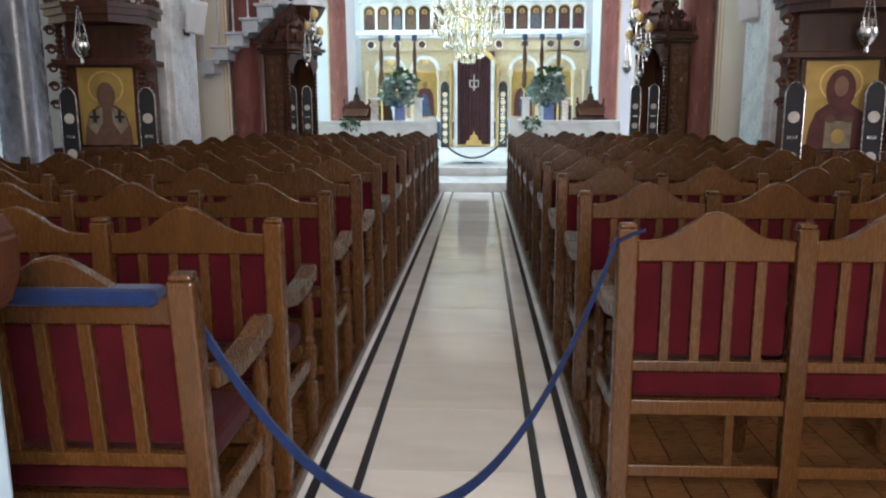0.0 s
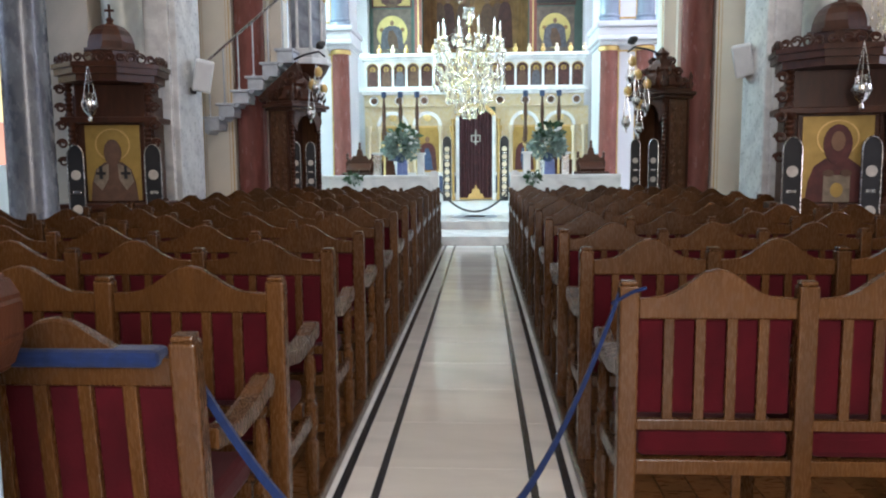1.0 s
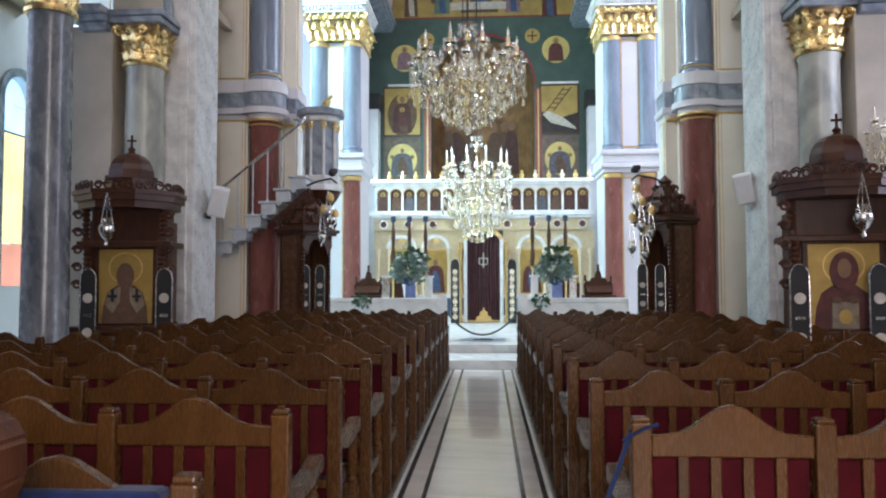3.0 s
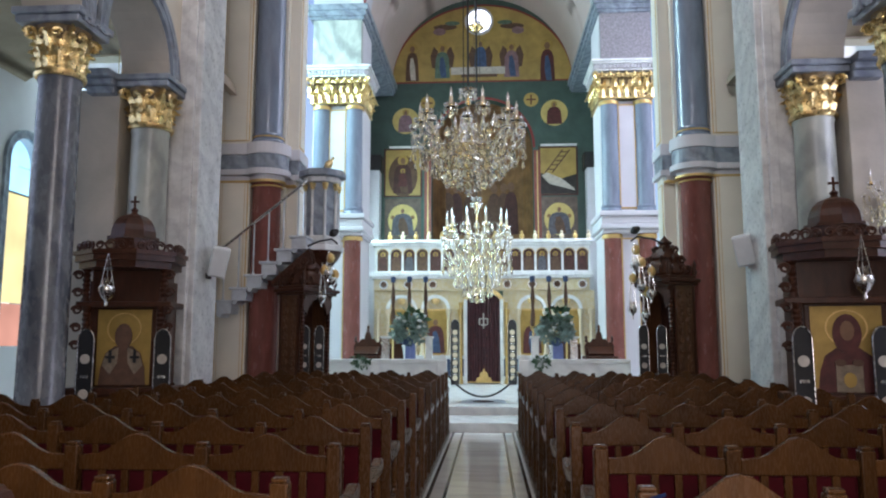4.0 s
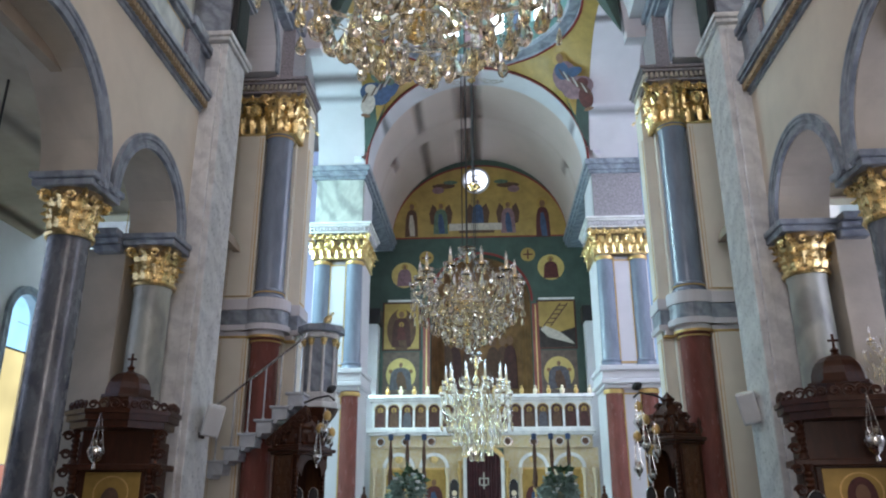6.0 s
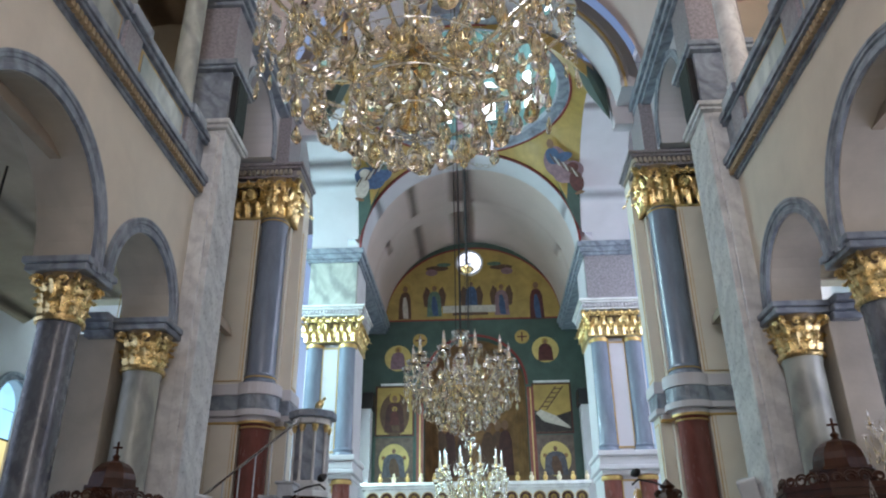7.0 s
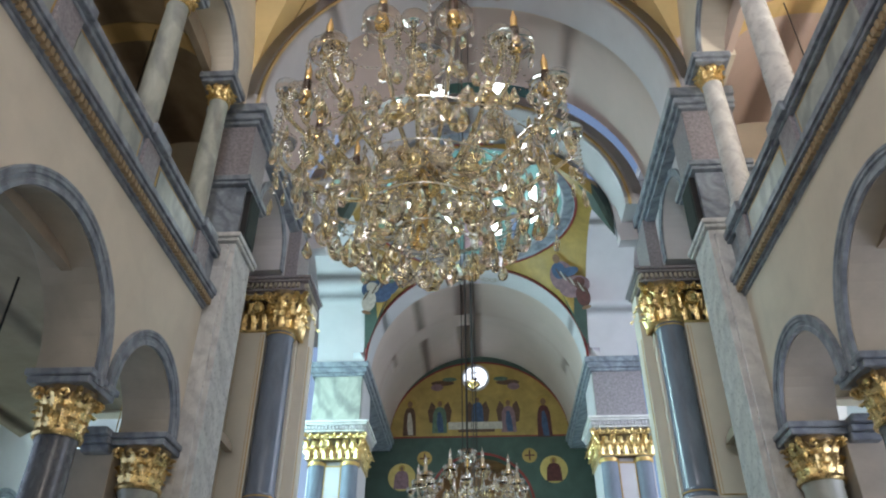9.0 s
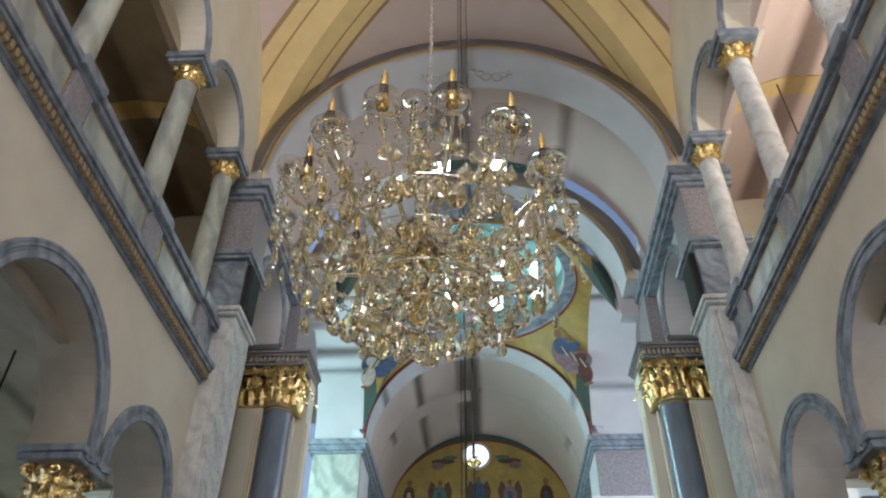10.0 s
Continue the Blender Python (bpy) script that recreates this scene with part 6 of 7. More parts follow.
rng = random.Random(11)
for s, x in ((-1, -1.5), (1, 1.40)):
    y = 15.0
    st = thing("flower_stand", x, y, 0.30, "tall silver vase of grey-green foliage tied with blue ribbon", "flower arrangement", "flower arrangements")
    part("vase", lathe([(0.0, 0), (0.14, 0), (0.13, 0.05), (0.05, 0.15), (0.06, 0.5), (0.11, 0.8), (0.14, 1.05), (0.16, 1.12), (0.15, 1.12), (0.1, 0.95)], 20), M["silver"], st, "silver vase", True)
    bm = bmesh.new()
    greenery(bm, (0, 0, 1.42), 0.34, 700, rng)
    part("foliage", bm, M["leaf"], st, "grey-green eucalyptus foliage")
    bm = bmesh.new()
    greenery(bm, (0.05, 0, 1.66), 0.22, 70, rng, 0.16)
    part("dark_leaves", bm, M["leaf_dark"], st, "dark green upright leaves")
    for k in range(9):
        v = Vector((rng.uniform(-0.35, 0.35), rng.uniform(-0.3, 0.1), 1.3 + rng.random() * 0.45))
        o = part("bloom", lathe([(0, -0.03), (0.04, -0.01), (0.05, 0.02), (0.02, 0.03), (0, 0.02)], 8), M["white_satin"], st, "white bloom")
        o.matrix_basis = Matrix.Translation(v)
    for dx in (-0.06, 0.04):
        bm = bmesh.new()
        prism(bm, [(dx, 1.15), (dx + 0.09, 1.15), (dx + 0.13, 0.35), (dx - 0.02, 0.32)], along_x, -0.16 + dx * 0.2, -0.15 + dx * 0.2)
        part("ribbon", bm, M["ribbon_blue"], st, "pale blue satin ribbon")
    part("bow", lathe([(0, 0.05), (0.08, 0.03), (0.1, 0), (0.08, -0.03), (0, -0.04)], 12), M["robe_blue"], st, "dark blue bow").matrix_basis = pose(0, -0.16, 1.18, 90, 0, 0)
    for dx in (-0.40, -0.06, 0.28):
        cs = thing("tall_candle", x + dx, y + 0.55, 0.30, "tall brown carved candle on a slim stand", "candle", "tall candles")
        part("stand", lathe([(0.12, 0), (0.12, 0.03), (0.03, 0.08), (0.02, 1.4), (0.06, 1.46), (0.06, 1.5)], 12), M["brass"], cs, "", True)
        part("wax", lathe([(0.035, 1.5), (0.05, 1.7), (0.03, 1.9), (0.045, 2.1), (0.028, 2.3), (0.02, 2.42)], 10), M["robe_brown"], cs, "brown carved wax", True)
        part("top", lathe([(0.0, 2.42), (0.05, 2.42), (0.055, 2.53), (0.0, 2.55)], 10), M["robe_blue"], cs, "dark blue candle cap", True)
    for dx in (-0.42, 0.38):
        ps = thing("white_pedestal", x + dx, y - 0.35 if dx < 0 else y + 0.2, 0.30, "slim white and silver pedestal post", "pedestal", "white pedestals")
        part("post", boxes((-0.07, 0.07, -0.07, 0.07, 0.05, 1.25), bevel=0.01), M["silver"] if s * dx > 0 else M["marble_white"], ps)
        part("foot", boxes((-0.1, 0.1, -0.1, 0.1, 0, 0.05), bevel=0.008), M["marble_white"], ps)
        part("cap", boxes((-0.1, 0.1, -0.1, 0.1, 1.25, 1.29), bevel=0.008), M["marble_white"], ps)
    bm = bmesh.new()
    greenery(bm, (0, 0, 0.10), 0.13, 90, rng, 0.08)
    low = thing("floor_greenery", x - 0.75 * 1 if s < 0 else x - 0.35, 13.75, 1.0, "small spray of green leaves on parapet", "plant", "parapet greenery")
    part("foliage", bm, M["leaf_dark"], low)

# low marble parapet of the solea
for s in (-1, 1):
    a, b = (-2.95, -0.86) if s < 0 else (0.80, 2.66)
    pw = structure("parapet_solea", boxes((a, b, 13.92, 14.06, 0.3, 1.08), (a, b, 13.88, 14.10, 1.08, 1.16), (a, b, 13.90, 14.08, 0.3, 0.42), bevel=0.01), M["marble_white"], "low white marble parapet before the sanctuary", "parapet")
    x = -0.78 if s < 0 else 0.72
    bm = boxes((x - 0.09, x + 0.09, 13.86, 14.12, 0.3, 1.14), bevel=0.012)
    prism(bm, disc_outline(x, 1.14, 0.09, 0.10, 12, 0, 180), along_x, 13.87, 14.11)
    part("end_post", bm, M["marble_white"], pw, "rounded white marble end post")
bar = thing("barrier_rope", -0.03, 13.9, 0.9, "dark grey rope slung across the sanctuary steps", "rope")
part("cord", tube(bmesh.new(), [(-0.66 + 1.32 * k / 20, 0, -0.42 * 4 * (k / 20) * (1 - k / 20)) for k in range(21)], 0.018, 8), M["iron"], bar, "", True)
for x in (-0.66, 0.66):
    part("hook", lathe([(0.03, -0.02), (0.035, 0), (0.03, 0.02)], 10), M["brass"], bar).matrix_basis = pose(x, 0, 0, 0, 90, 0)
rug = thing("inlaid_panel", -0.03, 15.2, 0.301, "dark grey inlaid marble panel in the pale floor", "floor panel")
part("field", boxes((-0.45, 0.45, -0.5, 0.5, 0, 0.003)), M["marble_blue"], rug)
part("rosette", lathe([(0, 0.006), (0.22, 0.006), (0.22, 0.003)], 20), M["stripe"], rug, "black rosette")


# ---------------------------------------------------------------- chandeliers
def pendant(bm, p, l, w, axis=0.0, n=6):
    """A flat, faceted pear drop hanging from p."""
    ca, sa = math.cos(axis + math.pi / 2), math.sin(axis + math.pi / 2)
    rings = [[bm.verts.new(p)]]
    for f, v in ((0.66, 0.36), (1.0, 0.64), (0.7, 0.88)):
        row = []
        for k in range(n):
            a = 2 * math.pi * k / n
            u, d = w * f * math.cos(a), w * f * 0.5 * math.sin(a)
            row.append(bm.verts.new((p[0] + u * ca - d * sa, p[1] + u * sa + d * ca, p[2] - l * v)))
        rings.append(row)
    rings.append([bm.verts.new((p[0], p[1], p[2] - l))])
    for a, b in zip(rings, rings[1:]):
        for k in range(n):
            q = (k + 1) % n
            if len(a) == 1:
                bm.faces.new((a[0], b[k], b[q]))
            elif len(b) == 1:
                bm.faces.new((a[k], b[0], a[q]))
            else:
                bm.faces.new((a[k], b[k], b[q], a[q]))


def bead(bm, p, r):
    v = [bm.verts.new((p[0] + r * a, p[1] + r * b, p[2] + r * c)) for a, b, c in ((1, 0, 0), (0, 1, 0), (-1, 0, 0), (0, -1, 0), (0, 0, 1), (0, 0, -1))]
    for i in range(4):
        bm.faces.new((v[i], v[(i + 1) % 4], v[4]))
        bm.faces.new((v[(i + 1) % 4], v[i], v[5]))


def chandelier(x, y, z, R, H, arms, label, chain_top, chain="silver", cone=0.0, fill=1.0):
    """z: height of the lowest ball; R: radius over the lower arms; H: height to the crown; cone: how far the drops taper down."""
    rng = random.Random(int(1000 * R))
    c = thing("chandelier", x, y, z, label, "chandelier", "crystal chandeliers")
    k = H / 1.80                                  # heights below are for a crown at 1.80
    q = R / 0.90                                  # radii below are for 0.90
    crystals, amber = bmesh.new(), bmesh.new()
    drops = {}

    def hang(r, a, zz, l, w, clear=True):
        """One large flat almond drop, an object of its own."""
        m = Matrix.Translation((q * r * math.cos(a), q * r * math.sin(a), k * zz)) @ pose(0, 0, 0, rng.uniform(-6, 6), rng.uniform(-6, 6), math.degrees(a) + 90 + rng.uniform(-35, 35)) @ Matrix.Diagonal((w * q, w * q, l * k, 1))
        if clear in drops:
            again(drops[clear], c, m)
        else:
            bm = bmesh.new()
            pendant(bm, (0, 0, 0), 1.0, 1.0, math.pi / 2, 8)
            drops[clear] = part("drop", bm, M["crystal" if clear else "crystal_amber"], c, "clear crystal drop" if clear else "amber crystal drop")
            drops[clear].matrix_basis = m

    def string(p0, p1, sag, n, r):
        for i in range(n):
            f = i / (n - 1)
            p = Vector(p0).lerp(Vector(p1), f) - Vector((0, 0, sag * 4 * f * (1 - f)))
            bead(crystals, p, r)

    def polar(r, a, zz):
        return (q * r * math.cos(a), q * r * math.sin(a), k * zz)

    # stem: brass rod inside turned glass
    part("stem", lathe([(0, 0.16 * k), (0.03 * q, 0.17 * k), (0.012 * q, 0.3 * k), (0.012 * q, 1.66 * k), (0, 1.68 * k)], 12), M["brass"], c, "slim brass stem", True)
    for z0, rr in ((0.30, 0.075), (0.62, 0.11), (0.98, 0.06), (1.24, 0.095), (1.5, 0.05)):
        part("stem_ball", lathe([(0.014 * q, (z0 - 0.09) * k), (rr * 0.5 * q, (z0 - 0.07) * k), (rr * q, z0 * k), (rr * 0.6 * q, (z0 + 0.06) * k), (0.014 * q, (z0 + 0.09) * k)], 16), M["crystal_amber"], c, "turned amber glass ball", True)
    part("hub", lathe([(0.02 * q, 0.70 * k), (0.10 * q, 0.72 * k), (0.11 * q, 0.78 * k), (0.05 * q, 0.82 * k), (0.02 * q, 0.84 * k)], 18), M["brass"], c, "gilt hub of the arms", True)
    part("crown", lathe([(0.02 * q, 1.66 * k), (0.12 * q, 1.67 * k), (0.15 * q, 1.73 * k), (0.14 * q, 1.73 * k), (0.10 * q, 1.69 * k), (0.02 * q, 1.69 * k)], 18), M["dish_glass"], c, "glass crown dish", True)

    first = {}

    def put(name, build, mat, m, lab):
        if name in first:
            o = again(first[name][0], c, m)
            o.name = first[name][1]
        else:
            o = part(name.split("|")[0], build(), M[mat], c, lab, True)
            o.matrix_basis = m
            first[name] = (o, name.split("|")[0])

    def curve(pts, r):
        bm = bmesh.new()
        ps = [Vector((q * u, 0, k * v)) for u, v in pts]
        fine = []
        for i in range(len(ps) - 1):
            p0, p1, p2, p3 = ps[max(i - 1, 0)], ps[i], ps[i + 1], ps[min(i + 2, len(ps) - 1)]
            for j in range(4):
                t = j / 4
                fine.append(0.5 * ((2 * p1) + (p2 - p0) * t + (2 * p0 - 5 * p1 + 4 * p2 - p3) * t * t + (3 * p1 - p0 - 3 * p2 + p3) * t ** 3))
        tube(bm, fine + [ps[-1]], r * q, 7)
        return bm

    def dish(r, zz, w):
        return lathe([(0.015 * q, (zz - 0.03) * k), (w * 0.5 * q, (zz - 0.025) * k), (w * 0.9 * q, (zz - 0.005) * k), (w * q, (zz + 0.025) * k), (w * 1.03 * q, (zz + 0.055) * k), (w * 0.98 * q, (zz + 0.055) * k), (w * 0.94 * q, (zz + 0.025) * k), (w * 0.8 * q, (zz + 0.0) * k), (0.015 * q, (zz - 0.01) * k)], 20, r * q)

    for i in range(arms):
        a = 2 * math.pi * (i + 0.5) / arms - math.pi / 2
        m = pose(0, 0, 0, 0, 0, math.degrees(a))
        put("arm|upper", lambda: curve([(0.07, 0.78), (0.22, 0.66), (0.42, 0.70), (0.58, 0.86), (0.70, 0.96), (0.76, 1.06), (0.75, 1.17)], 0.013), "crystal_amber", m, "curved amber glass arm")
        put("dish|upper", lambda: dish(0.75, 1.18, 0.105), "dish_glass", m, "clear glass candle bowl")
        put("cup", lambda: lathe([(0.012 * q, 1.14 * k), (0.035 * q, 1.16 * k), (0.04 * q, 1.20 * k), (0.025 * q, 1.24 * k), (0.01 * q, 1.24 * k)], 12, 0.75 * q), "brass", m, "gilt candle cup")
        put("candle_tube", lambda: lathe([(0.026 * q, 1.22 * k), (0.027 * q, 1.335 * k), (0.025 * q, 1.35 * k), (0, 1.35 * k)], 12, 0.75 * q), "wood_dark" if chain == "silver" else "candle", m, "brown candle sleeve" if chain == "silver" else "ivory candle sleeve")
        put("bulb", lambda: lathe([(0.022 * q, 1.35 * k), (0.022 * q, 1.45 * k), (0.014 * q, 1.465 * k), (0.008 * q, 1.50 * k), (0, 1.53 * k)], 10, 0.75 * q), "brass" if chain == "silver" else "silver", m, "unlit candle bulb")
        for j in range(6):
            b = 2 * math.pi * j / 6 + 0.3
            px_, py_ = 0.75 + 0.10 * math.cos(b), 0.10 * math.sin(b)
            p = (q * (px_ * math.cos(a) - py_ * math.sin(a)), q * (px_ * math.sin(a) + py_ * math.cos(a)), k * 1.20)
            bead(crystals, p, 0.012 * q)
            pendant(crystals if j % 2 else amber, (p[0], p[1], p[2] - 0.02 * k), 0.115 * k, 0.026 * q, a + b)
        string(polar(0.14, a, 1.68), polar(0.70, a, 1.24), 0.13 * k, 16, 0.011 * q)
        a2 = a + 2 * math.pi / arms
        string(polar(0.74, a, 1.16), polar(0.74, a2, 1.16), 0.13 * k, 12, 0.011 * q)
        hang(0.74, (a + a2) / 2, 1.02, 0.17, 0.06, i % 3 > 0)
        hang(0.13, a, 1.66, 0.12, 0.03, True)
        for r, zz in ((0.36, 0.64), (0.55, 0.80)):
            hang(r, a, zz, 0.2, 0.072, i % 2 == 0)
        hang(0.42, (a + a2) / 2, 1.30, 0.17, 0.058, i % 2 == 1)
        hang(0.52, (a + a2) / 2, 0.98, 0.19, 0.068, i % 3 == 1)
        hang(0.30, a, 1.06, 0.19, 0.068, i % 2 == 0)
        # lower tier, half a step on
        b = a + math.pi / arms
        m = pose(0, 0, 0, 0, 0, math.degrees(b))
        put("arm|lower", lambda: curve([(0.07, 0.74), (0.25, 0.55), (0.50, 0.54), (0.70, 0.68), (0.84, 0.80), (0.885, 0.90), (0.87, 0.98)], 0.013), "crystal_amber", m, "curved amber glass arm")
        put("dish|lower", lambda: dish(0.87, 0.98, 0.07), "dish_glass", m, "small clear glass bowl")
        for j, da in enumerate((-0.09, 0.0, 0.09)):
            r = 0.90 if j == 1 else 0.86
            n = 11 if j == 1 else 8
            for i2 in range(n):
                bead(crystals, polar(r, b + da, 0.97 - 0.037 * i2), (0.017 if i2 % 3 else 0.023) * q)
            hang(r, b + da, 0.97 - 0.037 * n, 0.15, 0.036, False) if j == 1 else pendant(amber, polar(r, b + da, 0.97 - 0.037 * n), 0.12 * k, 0.03 * q, b)
        string(polar(0.87, b, 0.95), polar(0.62, b - math.pi / arms, 0.64), 0.07 * k, 12, 0.010 * q)
        string(polar(0.87, b, 0.95), polar(0.62, b + math.pi / arms, 0.64), 0.07 * k, 12, 0.010 * q)
        hang(0.72, b, 0.80, 0.19, 0.066, i % 2 == 1)
    # hoops with hanging drops, stepping down to the ball
    for r, zz, n, l, w in ((0.72, 0.62, 30, 0.21, 0.066), (0.55, 0.48 - cone * 0.4, 24, 0.22, 0.07), (0.36, 0.34 - cone * 0.7, 16, 0.21, 0.066), (0.17, 0.24 - cone * 0.9, 8, 0.18, 0.06)):
        bm = bmesh.new()
        tube(bm, [polar(r, 2 * math.pi * i / 40, zz) for i in range(41)], 0.004 * q, 6)
        part("ring", bm, M["silver"], c, "slim silvered ring")
        for i in range(n):
            a = 2 * math.pi * i / n
            bead(crystals, polar(r, a, zz - 0.015), 0.015 * q)
            hang(r, a, zz - 0.03, l * rng.uniform(0.9, 1.1), w * rng.uniform(0.85, 1.1), i % 2 > 0)
            if i % 2:
                for j in range(5):
                    bead(crystals, polar(r - 0.05, a, zz - 0.03 * j), 0.013 * q)
    for i in range(int(80 * fill)):
        f, a = rng.random(), rng.uniform(0, 2 * math.pi)
        pendant(crystals if rng.random() < 0.6 else amber, polar(0.15 + 0.5 * f, a, 0.62 + 0.42 * f + rng.uniform(-0.1, 0.12)), 0.13 * k, 0.036 * q, a)
    part("ball", lathe([(0, -0.055 * q)] + [(0.055 * q * math.cos(radians(t)), 0.055 * q * math.sin(radians(t))) for t in (-60, -35, -10, 15, 40, 65)] + [(0, 0.055 * q)], 10), M["crystal"], c, "cut crystal ball").matrix_basis = pose(0, 0, -0.05 * k)
    for i in range(6):
        bead(crystals, (0, 0, (0.025 + 0.025 * i) * k), 0.014 * q)
    o = part("crystal_garland", crystals, M["crystal"], c, "clear cut-crystal drops and bead strings")
    o["kind"] = "stuff"
    o = part("amber_garland", amber, M["crystal_amber"], c, "amber-tinted crystal drops")
    o["kind"] = "stuff"
    bm = bmesh.new()
    top = chain_top - z
    if chain == "silver":
        for i in range(int((top - 1.68 * k) / 0.05)):
            zz = 1.68 * k + 0.05 * i
            tube(bm, [(0.014 * math.cos(j * 1.26) * (i % 2), 0.014 * math.cos(j * 1.26) * (1 - i % 2), zz + 0.03 + 0.033 * math.sin(j * 1.26)) for j in range(6)], 0.005, 4)
    else:
        tube(bm, [(0, 0, 1.66 * k), (0, 0, top)], 0.012, 6)
        tube(bm, [(0.10, 0.02, 1.6 * k), (0.10, 0.02, top)], 0.006, 5)
        tube(bm, [(-0.05, 0.0, 1.6 * k), (-0.05, 0.0, top)], 0.006, 5)
    part("chain", bm, M[chain], c, "long suspension chain")
    part("ceiling_hook", lathe([(0.0, top - 0.12), (0.04, top - 0.1), (0.12, top - 0.02), (0.12, top)], 14), M["brass"], c, "", True)
    return c


chandelier(-0.23, 3.3, 3.64, 0.90, 1.70, 12, "large crystal chandelier with unlit candle bulbs and amber drops", 14.85)
chandelier(-0.12, 8.0, 3.10, 0.64, 1.18, 10, "crystal chandelier with unlit candles hung on ropes", 14.84, "iron", 0.05)
chandelier(-0.2, 19.3, 2.60, 0.93, 2.75, 10, "tall crystal chandelier hung before the altar screen", 13.36, "iron", 0.12)
kn = thing("rope_boss", -0.2, 19.3, 9.9, "brass boss on the chandelier rope", "fitting")
part("boss", lathe([(0.05, -0.12), (0.09, -0.08), (0.22, 0.0), (0.20, 0.05), (0.04, 0.08)], 16), M["brass"], kn, "", True)
bm = bmesh.new()
tube(bm, [(0.0, 0, 0.08), (0.0, 0, 3.3)], 0.03, 6)
part("rod", bm, M["iron"], kn)
for x, y in ((-4.9, 9.55), (4.72, 8.55)):
    chandelier(x, y, 2.6, 0.36, 0.95, 6, "small gilt and crystal chandelier in the side aisle", 6.2, "brass", 0.0, 0.4)


# ---------------------------------------------------------------- carved icon shrines
def icon_shrine(x, y, w, H, robe, label, rz=0):
    """A dark carved shrine: base, colonnettes, gold icon, canopy with cresting, dome and cross."""
    o = thing("icon_shrine", x, y, 0.05, label, "icon shrine", "carved icon shrines", rz=rz)
    h = w / 2
    part("base", boxes((-h, h, -0.35, 0.35, 0, 0.95), (-h - 0.04, h + 0.04, -0.39, 0.39, 0, 0.12), (-h - 0.04, h + 0.04, -0.39, 0.39, 0.90, 0.98), bevel=0.012), M["wood_dark"], o)
    for k in (-1, 1):
        part("base_panel", boxes((k * h * 0.48 - h * 0.36, k * h * 0.48 + h * 0.36, -0.365, -0.34, 0.2, 0.82), bevel=0.01), M["wood_dark"], o, "raised carved panel")
    part("back", boxes((-h + 0.06, h - 0.06, -0.05, 0.3, 0.98, 2.2), bevel=0.01), M["wood_dark"], o)
    iw, iz0, iz1 = 0.31 * w / 1.05, 1.0, 1.86
    part("icon_frame", boxes((-iw - 0.05, iw + 0.05, -0.10, -0.04, iz0 - 0.04, iz1 + 0.05), bevel=0.012), M["wood_dark"], o)
    ic = part("icon_panel", boxes((-iw, iw, -0.115, -0.09, iz0, iz1), bevel=0.003), M["icon_gold"], o, "gold-ground painted icon")
    k = w / 1.05
    bm = bmesh.new()
    prism(bm, [(u * k, v) for u, v in ((-0.27, 1.0), (0.27, 1.0), (0.25, 1.2), (0.2, 1.36), (0.1, 1.44), (-0.1, 1.44), (-0.2, 1.36), (-0.25, 1.2))], along_x, -0.114, -0.125)
    part("robe", bm, M[robe], ic, "dark painted robe shape")
    if robe == "robe_brown":
        for sx in (-1, 1):
            bm = bmesh.new()
            prism(bm, [(sx * u * k, v) for u, v in ((0.05, 1.43), (0.19, 1.36), (0.23, 1.22), (0.14, 1.12), (0.06, 1.25))], along_x, -0.124, -0.13)
            part("stole", bm, M["robe_linen"], ic)
        bm = bmesh.new()
        prism(bm, disc_outline(0, 1.55, 0.10 * k, 0.15, 18), along_x, -0.122, -0.134)
        part("head", bm, M["robe_brown"], ic)
    bm = bmesh.new()
    prism_strip(bm, disc_outline(0, 1.64, 0.17, seg=24) + [(0.17, 1.64)], disc_outline(0, 1.64, 0.185, seg=24) + [(0.185, 1.64)], along_x, -0.122, -0.114)
    part("halo_ring", bm, M["gold_trim"], ic, "fine halo line")
    if robe == "robe_red":
        part("veil", boxes((-0.115, 0.115, -0.145, -0.13, 1.0, 1.27), bevel=0.004), M["robe_linen"], ic, "dull linen painted cloth")
        bm = bmesh.new()
        prism(bm, disc_outline(0, 1.58, 0.125, 0.20, 20), along_x, -0.135, -0.115)
        part("hood", bm, M["robe_red"], ic, "dark red hood shape")
        bm = bmesh.new()
        prism(bm, disc_outline(0, 1.61, 0.06, 0.10, 14), along_x, -0.142, -0.135)
        part("face", bm, M["skin"], ic)
        for u in (-0.075, 0.075):
            bm = bmesh.new()
            prism(bm, disc_outline(u, 1.29, 0.05, 0.035, 12), along_x, -0.152, -0.14)
            part("sleeve", bm, M["robe_brown"], ic)
        bm = bmesh.new()
        prism(bm, disc_outline(0, 1.12, 0.055, 0.075, 14), along_x, -0.152, -0.145)
        part("cloth_emblem", bm, M["icon_gold"], ic, "dull gold round emblem")
    else:
        for k in (-1, 1):
            part("cross_mark", boxes((k * 0.13 - 0.05, k * 0.13 + 0.05, -0.142, -0.13, 1.30, 1.33)), M["black"], ic)
            part("cross_mark", boxes((k * 0.13 - 0.015, k * 0.13 + 0.015, -0.142, -0.13, 1.25, 1.40)), M["black"], ic)
    part("upper_panel", boxes((-h + 0.1, h - 0.1, -0.09, 0.3, 1.93, 2.34), bevel=0.01), M["wood_dark"], o, "carved upper panel")
    part("transom", boxes((-h - 0.02, h + 0.02, -0.2, 0.3, 1.88, 1.95), bevel=0.012), M["wood_dark"], o)
